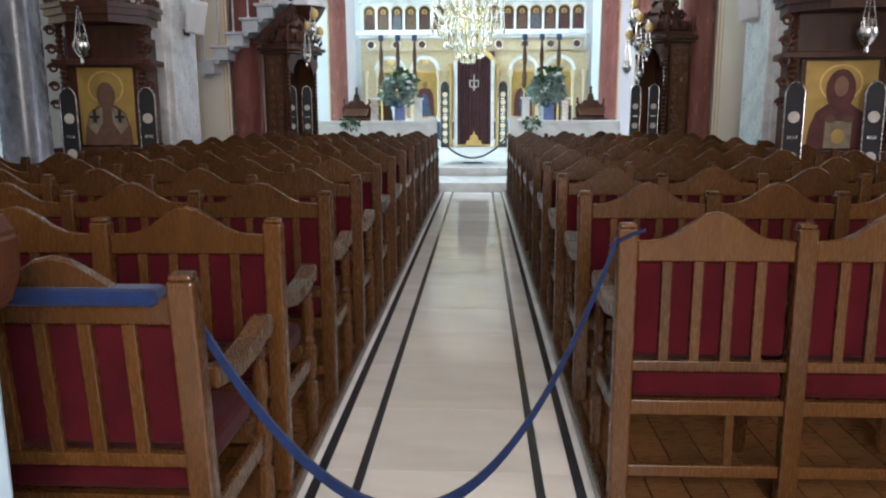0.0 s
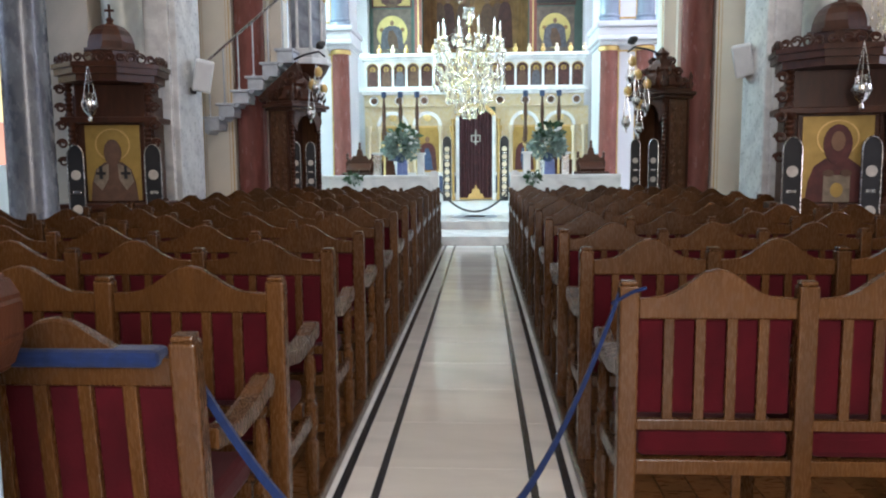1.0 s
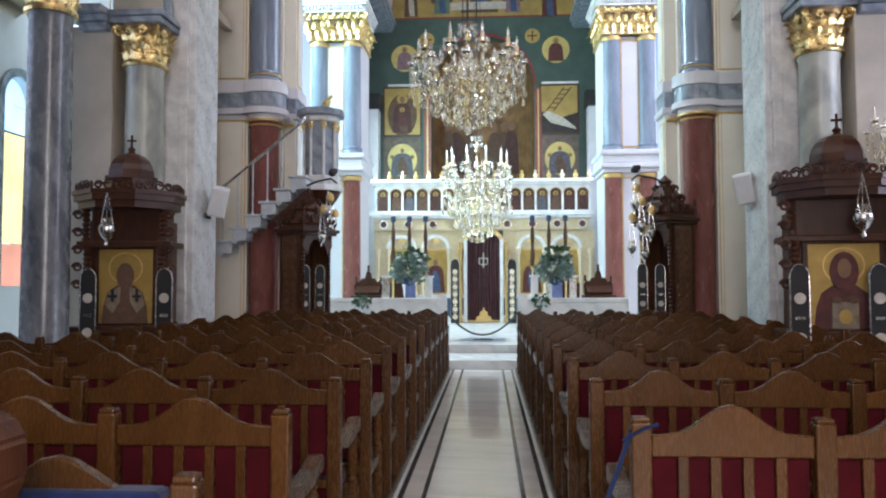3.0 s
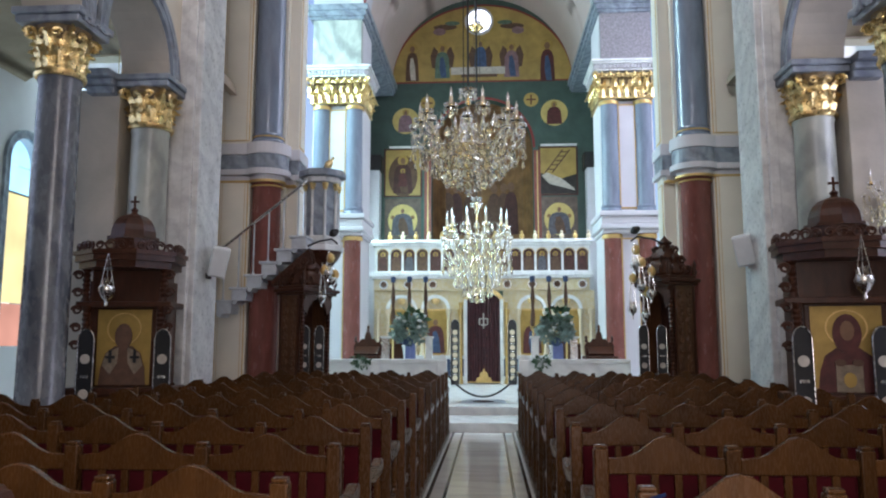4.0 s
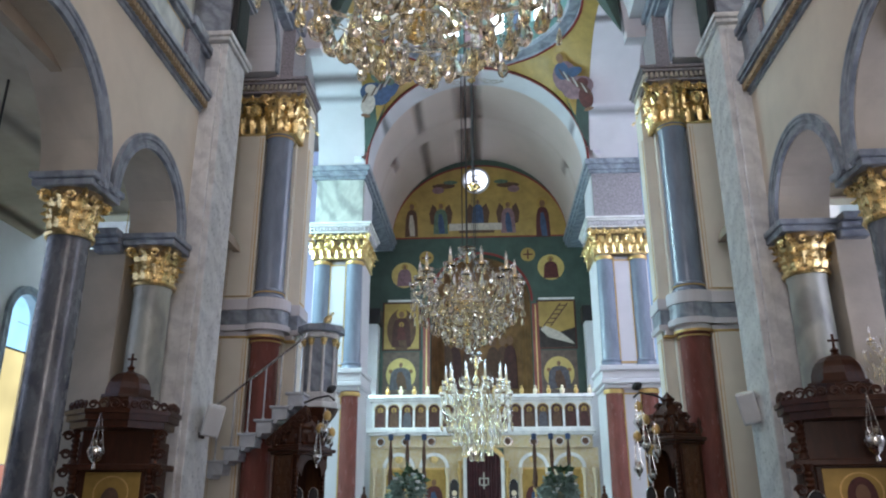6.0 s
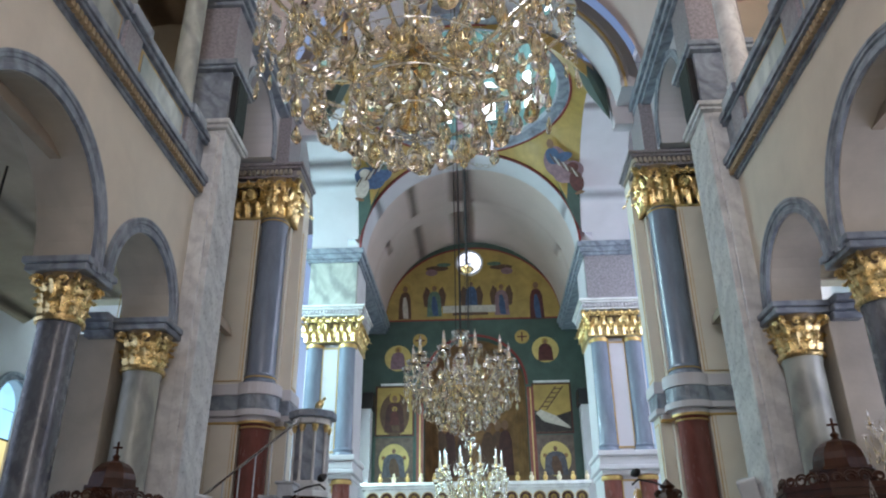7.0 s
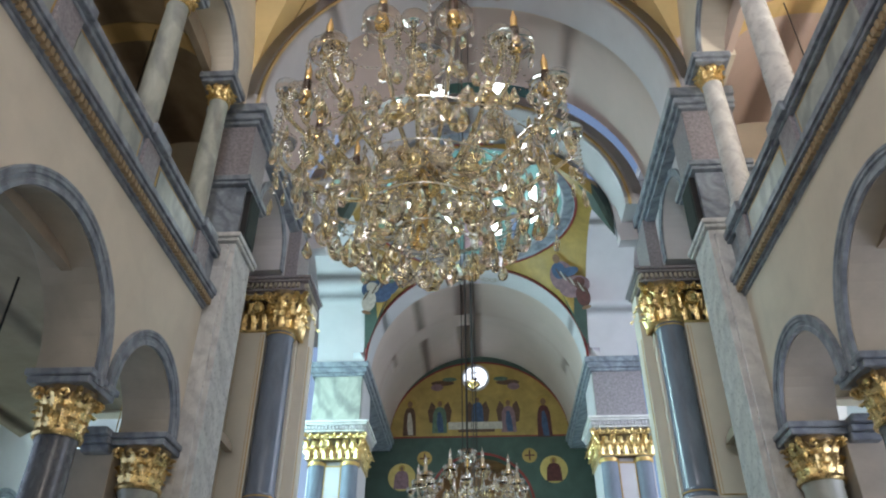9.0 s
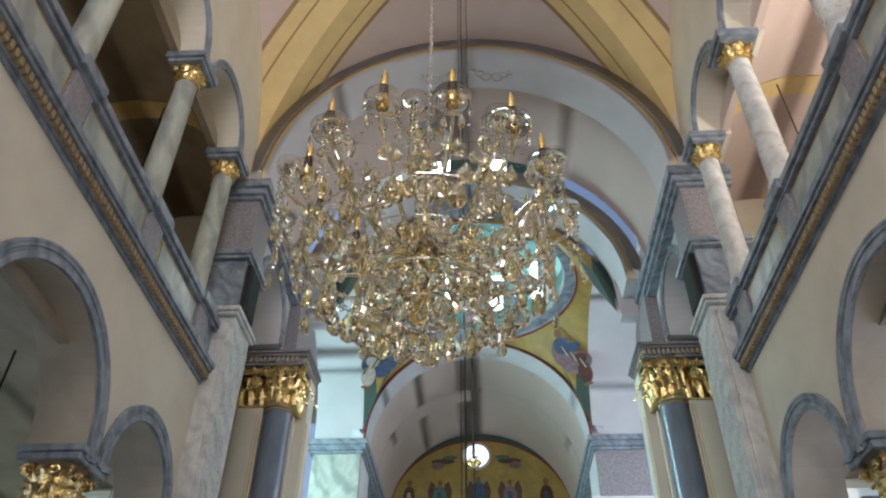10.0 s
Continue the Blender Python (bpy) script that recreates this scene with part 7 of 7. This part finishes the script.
    for sx in (-1, 1):
        pr = [(0.06, 0.98), (0.06, 1.03), (0.035, 1.06)]
        for q in range(14):
            pr += [(0.048, 1.09 + 0.055 * q), (0.034, 1.115 + 0.055 * q)]
        pr += [(0.055, 1.86), (0.06, 1.9)]
        part("colonnette", lathe(pr, 12, sx * (h - 0.09), -0.16), M["wood_dark"], o, "carved twisted colonnette", True)
        pr = [(0.05, 1.95)] + [q for k in range(6) for q in ((0.045, 1.98 + 0.055 * k), (0.03, 2.005 + 0.055 * k))] + [(0.055, 2.32), (0.06, 2.34)]
        part("colonnette", lathe(pr, 12, sx * (h - 0.07), -0.16), M["wood_dark"], o, "carved twisted colonnette", True)
        for q in range(5):
            bm = bmesh.new()
            volute(bm, Vector((sx * (h + 0.0), -0.2, 1.45 + q * 0.2)), Vector((sx, 0, 0)), Vector((0, 0, 1)), 0.055, 0.014)
            part("side_scroll", bm, M["wood_dark"], o, "carved scroll edge")
    # octagonal canopy
    oct8 = [(math.cos(radians(22.5 + 45 * k)), math.sin(radians(22.5 + 45 * k))) for k in range(8)]
    bm = bmesh.new()
    for z0, z1, r in ((2.32, 2.40, 0.98), (2.40, 2.47, 1.06), (2.47, 2.52, 1.10)):
        prism(bm, [(u * (h + 0.06) * r, v * 0.50 * r) for u, v in oct8], lambda u, v, t: (u, v, t), z0, z1)
    part("canopy", bm, M["wood_dark"], o)
    bm = bmesh.new()
    rim = [(u * (h + 0.08), v * 0.52) for u, v in oct8]
    for k in range(8):
        (x0, y0), (x1, y1) = rim[k], rim[(k + 1) % 8]
        m = 4
        for q in range(m):
            f = (q + 0.5) / m
            p = Vector((x0 + (x1 - x0) * f, y0 + (y1 - y0) * f, 2.565))
            d = Vector((x1 - x0, y1 - y0, 0)).normalized()
            hgt = 0.045 + 0.02 * (q in (1, 2))
            bm = bmesh.new()
            volute(bm, p, d if q < 2 else -d, Vector((0, 0, 1)), hgt, 0.012)
            part("cresting_scroll", bm, M["wood_dark"], o, "carved scroll")
    bm = bmesh.new()
    prism(bm, [(u * 0.27, v * 0.27) for u, v in oct8], lambda u, v, t: (u, v, t), 2.52, 2.68)
    part("drum", bm, M["wood_dark"], o)
    prof = [(0.29, 2.68), (0.29, 2.71)] + [(0.255 * math.cos(radians(a)) ** 0.8, 2.71 + 0.29 * math.sin(radians(a))) for a in (0, 15, 30, 45, 60, 75)] + [(0.05, 2.99), (0.03, 3.02), (0.045, 3.05), (0.015, 3.08)]
    part("dome", lathe(prof, 8), M["wood_dark"], o, "small ribbed wooden dome")
    part("cross", boxes((-0.012, 0.012, -0.01, 0.01, 3.06, 3.22), (-0.05, 0.05, -0.01, 0.01, 3.14, 3.165), bevel=0.003), M["wood_dark"], o, "small wooden cross")
    o.scale = (1, 1, H / 3.2)
    return o


icon_shrine(-3.87, 8.02, 0.97, 3.01, "robe_brown", "dark carved wooden shrine holding a gold-ground icon", 6)
icon_shrine(3.46, 7.35, 1.04, 2.98, "robe_red", "dark carved wooden shrine with gold icon of red robe", -11)
for x, y, zt in ((-3.88, 7.52, 2.40), (3.42, 6.80, 2.40)):
    hanging_lamp(x, y, zt, 0.40, 1.1)
for x, y in ((-4.05, 7.5), (-3.24, 7.5), (2.87, 6.85), (3.56, 6.85)):
    banner(x, y, 0.05, 0.17, 1.53, 0, "black", "robe_white", 4)


def carved_stand(x, y, s, h):
    """Dark carved icon stand turned towards the nave: carved side panel, columns, arched head, stepped and scrolled canopy."""
    o = thing("carved_icon_stand", x, y, 0.05, "tall dark carved wooden icon stand hung with silver lamps", "icon stand", "carved icon stands", rz=-s * 62)
    part("base", boxes((-0.40, 0.40, -0.27, 0.27, 0, 0.86), (-0.44, 0.44, -0.31, 0.31, 0, 0.1), (-0.44, 0.44, -0.31, 0.31, 0.83, 0.9), bevel=0.012), M["wood_dark"], o)
    for sx in (-1, 1):
        pr = [(0.05, 0.9)] + [v for i in range(20) for v in ((0.046, 0.94 + 0.065 * i), (0.03, 0.972 + 0.065 * i))] + [(0.06, 2.24), (0.065, 2.32)]
        part("column", lathe(pr, 12, sx * 0.35, -0.22), M["wood_dark"], o, "carved twisted column", True)
        part("side_panel", boxes((sx * 0.37, sx * 0.40, -0.17, 0.25, 0.9, 2.3), bevel=0.008), M["wood_mid"], o, "carved side panel in a lit brown tone")
        for i in range(9):
            for dy in (-0.06, 0.13):
                bm = bmesh.new()
                volute(bm, Vector((sx * 0.408, dy, 1.0 + 0.145 * i)), Vector((0, 1 if (i + (dy > 0)) % 2 else -1, 0)), Vector((0, 0, 1)), 0.065, 0.014)
                part("scrollwork", bm, M["wood_mid"], o, "carved scrollwork")
        part("panel_edge", boxes((sx * 0.385, sx * 0.425, -0.19, -0.15, 0.9, 2.3), (sx * 0.385, sx * 0.425, 0.22, 0.26, 0.9, 2.3), bevel=0.006), M["wood_dark"], o)
    part("back", boxes((-0.37, 0.37, 0.18, 0.25, 0.9, 2.3), bevel=0.008), M["wood_dark"], o)
    bm = bmesh.new()
    prism_strip(bm, disc_outline(0, 1.95, 0.26, 0.28, 16, 0, 180), [(0.40 * math.cos(math.pi * i / 16), 1.95 + (0.37 if 2 < i < 14 else 0.15 + 0.11 * min(i, 16 - i))) for i in range(17)], along_x, -0.26, -0.2)
    part("arch", bm, M["wood_dark"], o, "pierced arched head")
    part("cornice", boxes((-0.46, 0.46, -0.33, 0.31, 2.30, 2.35), (-0.50, 0.50, -0.37, 0.34, 2.35, 2.41), (-0.44, 0.44, -0.31, 0.29, 2.41, 2.46), bevel=0.014), M["wood_dark"], o)
    part("canopy", lathe([(0.40, 2.46), (0.42, 2.50), (0.38, 2.56), (0.33, 2.66), (0.27, 2.72), (0.29, 2.76), (0.22, 2.84), (0.13, 2.92), (0.10, 2.98), (0.13, 3.02), (0.05, 3.09), (0.0, 3.14)], 8), M["wood_dark"], o, "stepped octagonal carved canopy")
    for ring, (zz, rr, n, r) in enumerate(((2.55, 0.42, 12, 0.075), (2.72, 0.33, 9, 0.07), (2.9, 0.2, 7, 0.06))):
        for i in range(n):
            a = 2 * math.pi * (i + 0.5 * ring) / n
            bm = bmesh.new()
            volute(bm, Vector((rr * math.cos(a), rr * 0.8 * math.sin(a), zz)), Vector((math.cos(a), math.sin(a), 0)) * (1 if i % 2 else -1), Vector((0, 0, 1)), r, 0.018)
            part("cresting_scroll", bm, M["wood_dark"], o, "carved scroll")
    for sx in (-1, 1):
        for v in (-0.3, 0.27):
            part("finial", lathe([(0.03, 2.46), (0.05, 2.52), (0.025, 2.58), (0.04, 2.63), (0.012, 2.7), (0, 2.73)], 10, sx * 0.42, v), M["wood_dark"], o, "turned corner finial", True)
    o.scale = (0.92, 0.92, h / 3.14)
    return o


carved_stand(-2.95, 12.35, -1, 2.98)
carved_stand(2.98, 12.35, 1, 3.15)
for x, y, zt, dr in ((-2.52, 12.0, 2.95, 0.35), (-2.62, 12.0, 2.75, 0.55), (-2.48, 12.2, 2.7, 0.2), (2.42, 12.0, 3.05, 0.35), (2.52, 12.05, 2.85, 0.5), (2.66, 12.0, 2.7, 0.45), (2.38, 12.1, 2.6, 0.6), (2.6, 12.2, 2.4, 0.5)):
    hanging_lamp(x, y, zt, dr, 1.0)
    gb = thing("hanging_ornament", x + 0.03, y + 0.03, zt - 0.12, "round tarnished ornament hanging beside the lamps", "ornament", "hanging ornaments")
    part("ball", lathe([(0, -0.09), (0.05, -0.06), (0.07, 0), (0.05, 0.06), (0.015, 0.08), (0, 0.1)], 12), M["gold_trim"], gb, "", True)
for x, y in ((-2.88, 12.0), (-2.64, 12.0), (2.52, 12.0), (2.80, 12.0)):
    banner(x, y, 0.05, 0.15, 1.68, 0, "black", "robe_white", 5)
for s in (-1, 1):
    br = thing("lamp_bracket", s * 2.6, 12.05, 3.05, "dark iron bracket carrying the hanging lamps", "bracket", "lamp brackets")
    part("rod", tube(bmesh.new(), [(s * 0.3, 0.1, 0.0), (s * 0.1, 0, 0.06), (-s * 0.12, 0, 0.1), (-s * 0.22, 0, 0.02)], 0.016, 6), M["iron"], br)
    part("bird", lathe([(0, -0.09), (0.05, -0.05), (0.07, 0.0), (0.04, 0.07), (0.0, 0.1)], 10), M["iron"], br, "dark bird-like finial", True).matrix_basis = pose(-s * 0.15, 0, 0.2, 0, 60, 0)

# ---------------------------------------------------------------- pulpit with its stair
pu = thing("pulpit", -2.82, 12.78, 3.0, "small marble pulpit balcony with moulded top", "pulpit")
oct8 = [(math.cos(radians(22.5 + 45 * k)), math.sin(radians(22.5 + 45 * k))) for k in range(8)]


def flat(u, v, t):
    return (u, v, t)


for name, z0, z1, r0, mat in (("floor_slab", 0.02, 0.12, 0.40, "marble_white"), ("base_moulding", 0.12, 0.28, 0.35, "marble_grey"), ("body", 0.28, 1.22, 0.28, "marble_blue"), ("cap", 1.22, 1.32, 0.34, "marble_grey"), ("top_rail", 1.32, 1.44, 0.42, "marble_blue")):
    bm = bmesh.new()
    prism(bm, [(u * r0, v * r0) for u, v in oct8], flat, z0, z1)
    bmesh.ops.bevel(bm, geom=list(bm.edges), offset=0.012, segments=1, affect="EDGES")
    part(name, bm, M[mat], pu)
for k in range(8):
    u, v = oct8[k]
    part("colonnette", lathe([(0.035, 0.28), (0.025, 0.33), (0.025, 1.1), (0.04, 1.2)], 10, u * 0.29, v * 0.29), M["marble_grey"], pu, "", True)
    part("gilt_capital", lathe([(0.03, 1.08), (0.05, 1.14), (0.06, 1.2), (0.03, 1.21)], 10, u * 0.29, v * 0.29), M["gold"], pu, "gilt capital", True)
part("corbel", lathe([(0.04, -0.55), (0.12, -0.45), (0.16, -0.28), (0.3, -0.1), (0.36, 0.02)], 16), M["wood_dark"], pu, "dark carved corbel", True)
dv = part("gilt_bird", lathe([(0, -0.1), (0.05, -0.06), (0.07, 0.0), (0.05, 0.08), (0.02, 0.12), (0.03, 0.16), (0, 0.19)], 12), M["gold"], pu, "gilded bird figure", True)
dv.matrix_basis = pose(0.12, -0.12, 1.54, 0, 35, 0)
stair = thing("pulpit_stair", -4.38, 12.05, 1.97, "pale marble stair with thin metal rail to pulpit", "stair")
for k in range(6):
    x0, z0 = 0.245 * k, 0.212 * k
    part("tread", boxes((x0 - 0.04, x0 + 0.27, -0.04, 0.5, z0 + 0.14, z0 + 0.18), bevel=0.01), M["stair_marble"], stair)
    part("riser", boxes((x0, x0 + 0.245, 0.0, 0.5, z0 - 0.04, z0 + 0.14), bevel=0.006), M["stair_marble"], stair)
    for i in range(3):
        part("scallop", lathe([(0.0, -0.25), (0.05, -0.25), (0.055, -0.22), (0.055, 0.22), (0.05, 0.25), (0, 0.25)], 12), M["stair_marble"], stair).matrix_basis = pose(x0 + 0.045 + 0.08 * i, 0.265, z0 - 0.05 + 0.055 * i, 90, 0, 0)
    part("baluster", lathe([(0.026, 0.0), (0.026, 0.02), (0.013, 0.04), (0.013, 0.3), (0.02, 0.33), (0.013, 0.36), (0.012, 0.86)], 8, x0 + 0.1, 0.02), M["stair_marble"], stair, "slim pale baluster", True).matrix_basis = pose(0, 0, z0 + 0.18)
part("handrail", tube(bmesh.new(), [(-0.1, 0.02, 0.92), (0.7, 0.02, 1.56), (1.36, 0.02, 2.09), (1.42, 0.04, 2.14), (1.46, 0.06, 2.24)], 0.022, 8), M["silver"], stair, "grey metal handrail", True)
bm = bmesh.new()
prism(bm, [(0.85, 0.48), (1.5, 1.05), (1.56, 0.8), (1.36, 0.62), (1.2, 0.66), (1.1, 0.42), (0.95, 0.46)], along_x, 0.1, 0.4)
part("bracket", bm, M["wood_dark"], stair, "dark carved bracket under the landing")
for i in range(5):
    bm = bmesh.new()
    volute(bm, Vector((0.95 + 0.12 * i, 0.08, 0.46 + 0.09 * i)), Vector((1, 0, 0)), Vector((0, 0, 1)), 0.06, 0.022)
    part("bracket_scroll", bm, M["wood_dark"], stair, "dark carved scroll")

# ---------------------------------------------------------------- loudspeakers on the marble piers, lecterns, near stand
for s, y, z in ((-1, 9.72, 2.36), (1, 9.85, 2.52)):
    ls = thing("wall_loudspeaker", XN + s * 3.42, y, z, "white box loudspeaker angled on the marble pier", "loudspeaker", "white loudspeakers")
    ls.matrix_world = Matrix.Translation((XN + s * (3.42 if s < 0 else 3.5), y, z + (0.16 if s < 0 else 0.12))) @ pose(0, 0, 0, 12, s * -10, s * -22) @ Matrix.Scale(1.05, 4)
    part("cabinet", boxes((-0.11, 0.11, -0.12, 0.14, -0.19, 0.19), bevel=0.02), M["speaker"], ls)
    part("grille", boxes((-0.095, 0.095, -0.13, -0.115, -0.17, 0.17), bevel=0.006), M["speaker"], ls, "pale perforated grille")
    part("bracket", boxes((s * 0.05, s * 0.17, -0.02, 0.04, -0.24, -0.17), bevel=0.006), M["iron"], ls, "dark wall bracket")
for s in (-1, 1):
    lc = thing("choir_lectern", s * 2.55 - 0.05, 16.6, 0.30, "dark wooden revolving choir lectern", "lectern", "choir lecterns")
    part("base", boxes((-0.3, 0.3, -0.3, 0.3, 0, 0.85), (-0.34, 0.34, -0.34, 0.34, 0.8, 0.88), bevel=0.012), M["wood_dark"], lc)
    bm = bmesh.new()
    prism(bm, [(-0.3, 0.88), (0.3, 0.88), (0.32, 1.1), (0.26, 1.2), (0.2, 1.17), (0.14, 1.26), (0.08, 1.25), (0.05, 1.38), (0, 1.44), (-0.05, 1.38), (-0.08, 1.25), (-0.14, 1.26), (-0.2, 1.17), (-0.26, 1.2), (-0.32, 1.1)], along_x, 0.05, 0.13)
    part("back_board", bm, M["wood_dark"], lc, "carved scrolled back board")
    for u, v in ((-0.28, 1.18), (0.28, 1.18), (0, 1.42)):
        part("finial", lathe([(0.02, v), (0.04, v + 0.03), (0.02, v + 0.06), (0.035, v + 0.1), (0, v + 0.15)], 10, u, 0.09), M["wood_dark"], lc, "", True)
    part("book_rest", boxes((-0.26, 0.26, -0.28, 0.1, 0.0, 0.04), bevel=0.008), M["wood_dark"], lc, "sloping book rest").matrix_basis = pose(0, 0, 1.02, 25, 0, 0)
    ch = thing("choir_stall", s * 2.0 - 0.05, 17.4, 0.30, "dark carved wooden stall with tall back", "chair", "choir stalls")
    part("seat", boxes((-0.26, 0.26, -0.24, 0.24, 0.4, 0.47), bevel=0.012), M["wood_dark"], ch)
    part("backrest", boxes((-0.26, 0.26, 0.2, 0.25, 0.47, 1.15), bevel=0.012), M["wood_dark"], ch)
    for u, v in ((-0.22, -0.2), (0.22, -0.2), (-0.22, 0.2), (0.22, 0.2)):
        part("leg", boxes((u - 0.03, u + 0.03, v - 0.03, v + 0.03, 0, 0.4), bevel=0.006), M["wood_dark"], ch)
    for u in (-0.24, 0.24):
        part("arm", boxes((u - 0.03, u + 0.03, -0.22, 0.22, 0.68, 0.73), bevel=0.01), M["wood_dark"], ch)
ns = thing("candle_desk", -1.055, 1.1, 0.0, "inlaid dark wooden desk with pale blue cloth front", "desk")
bm = bmesh.new()
prism(bm, [(-0.3, 0.98), (0.26, 0.98), (0.30, 1.0), (0.325, 1.06), (0.325, 1.13), (0.30, 1.17), (0.26, 1.18), (-0.3, 1.18)], along_x, -0.18, 0.16)
bmesh.ops.bevel(bm, geom=list(bm.edges), offset=0.008, segments=2, affect="EDGES")
part("desk_top", bm, M["wood_dark"], ns, "dark rounded wooden top")
bm = bmesh.new()
tube(bm, [(0.24, -0.186, 1.155), (0.29, -0.186, 1.14), (0.305, -0.186, 1.10), (0.305, -0.186, 1.06), (0.285, -0.186, 1.01)], 0.005, 5)
part("inlay_line", bm, M["gold_trim"], ns, "fine pale inlay line")
part("cloth", boxes((-0.28, 0.28, -0.15, 0.14, 0.28, 0.98), bevel=0.02), M["cloth_blue"], ns, "pale blue cloth")
part("foot", boxes((-0.27, 0.27, -0.14, 0.13, 0.0, 0.28), bevel=0.01), M["wood_dark"], ns)
# tie rods and lamps in the aisles
for s in (-1, 1):
    tr_ = thing("tie_rod_lamp", XN + s * 5.6, 7.6, 4.3, "dark iron lamp rod hanging from the aisle vault", "lamp", "aisle lamp rods")
    part("rod", tube(bmesh.new(), [(0, 0, 0.2), (0, 0, 2.12)], 0.015, 6), M["iron"], tr_)
    part("shade", lathe([(0.02, 0.24), (0.12, 0.2), (0.13, 0.12), (0.05, 0.05), (0, 0.03)], 14), M["iron"], tr_, "", True)
    gl = thing("tie_rod_lamp", XN + s * 5.7, 8.9, 7.9, "dark iron lamp rod with brass star in gallery", "lamp", "aisle lamp rods")
    part("rod", tube(bmesh.new(), [(0, 0, 0.2), (0, 0, 4.75)], 0.012, 6), M["iron"], gl)
    bm = bmesh.new()
    tube(bm, [(0.16 * math.cos(radians(72 * k + 18)) * (1 if k % 2 == 0 else 0.7), 0, 1.4 + 0.16 * math.sin(radians(72 * k + 18))) for k in range(6)], 0.012, 5)
    part("star", bm, M["brass"], gl)
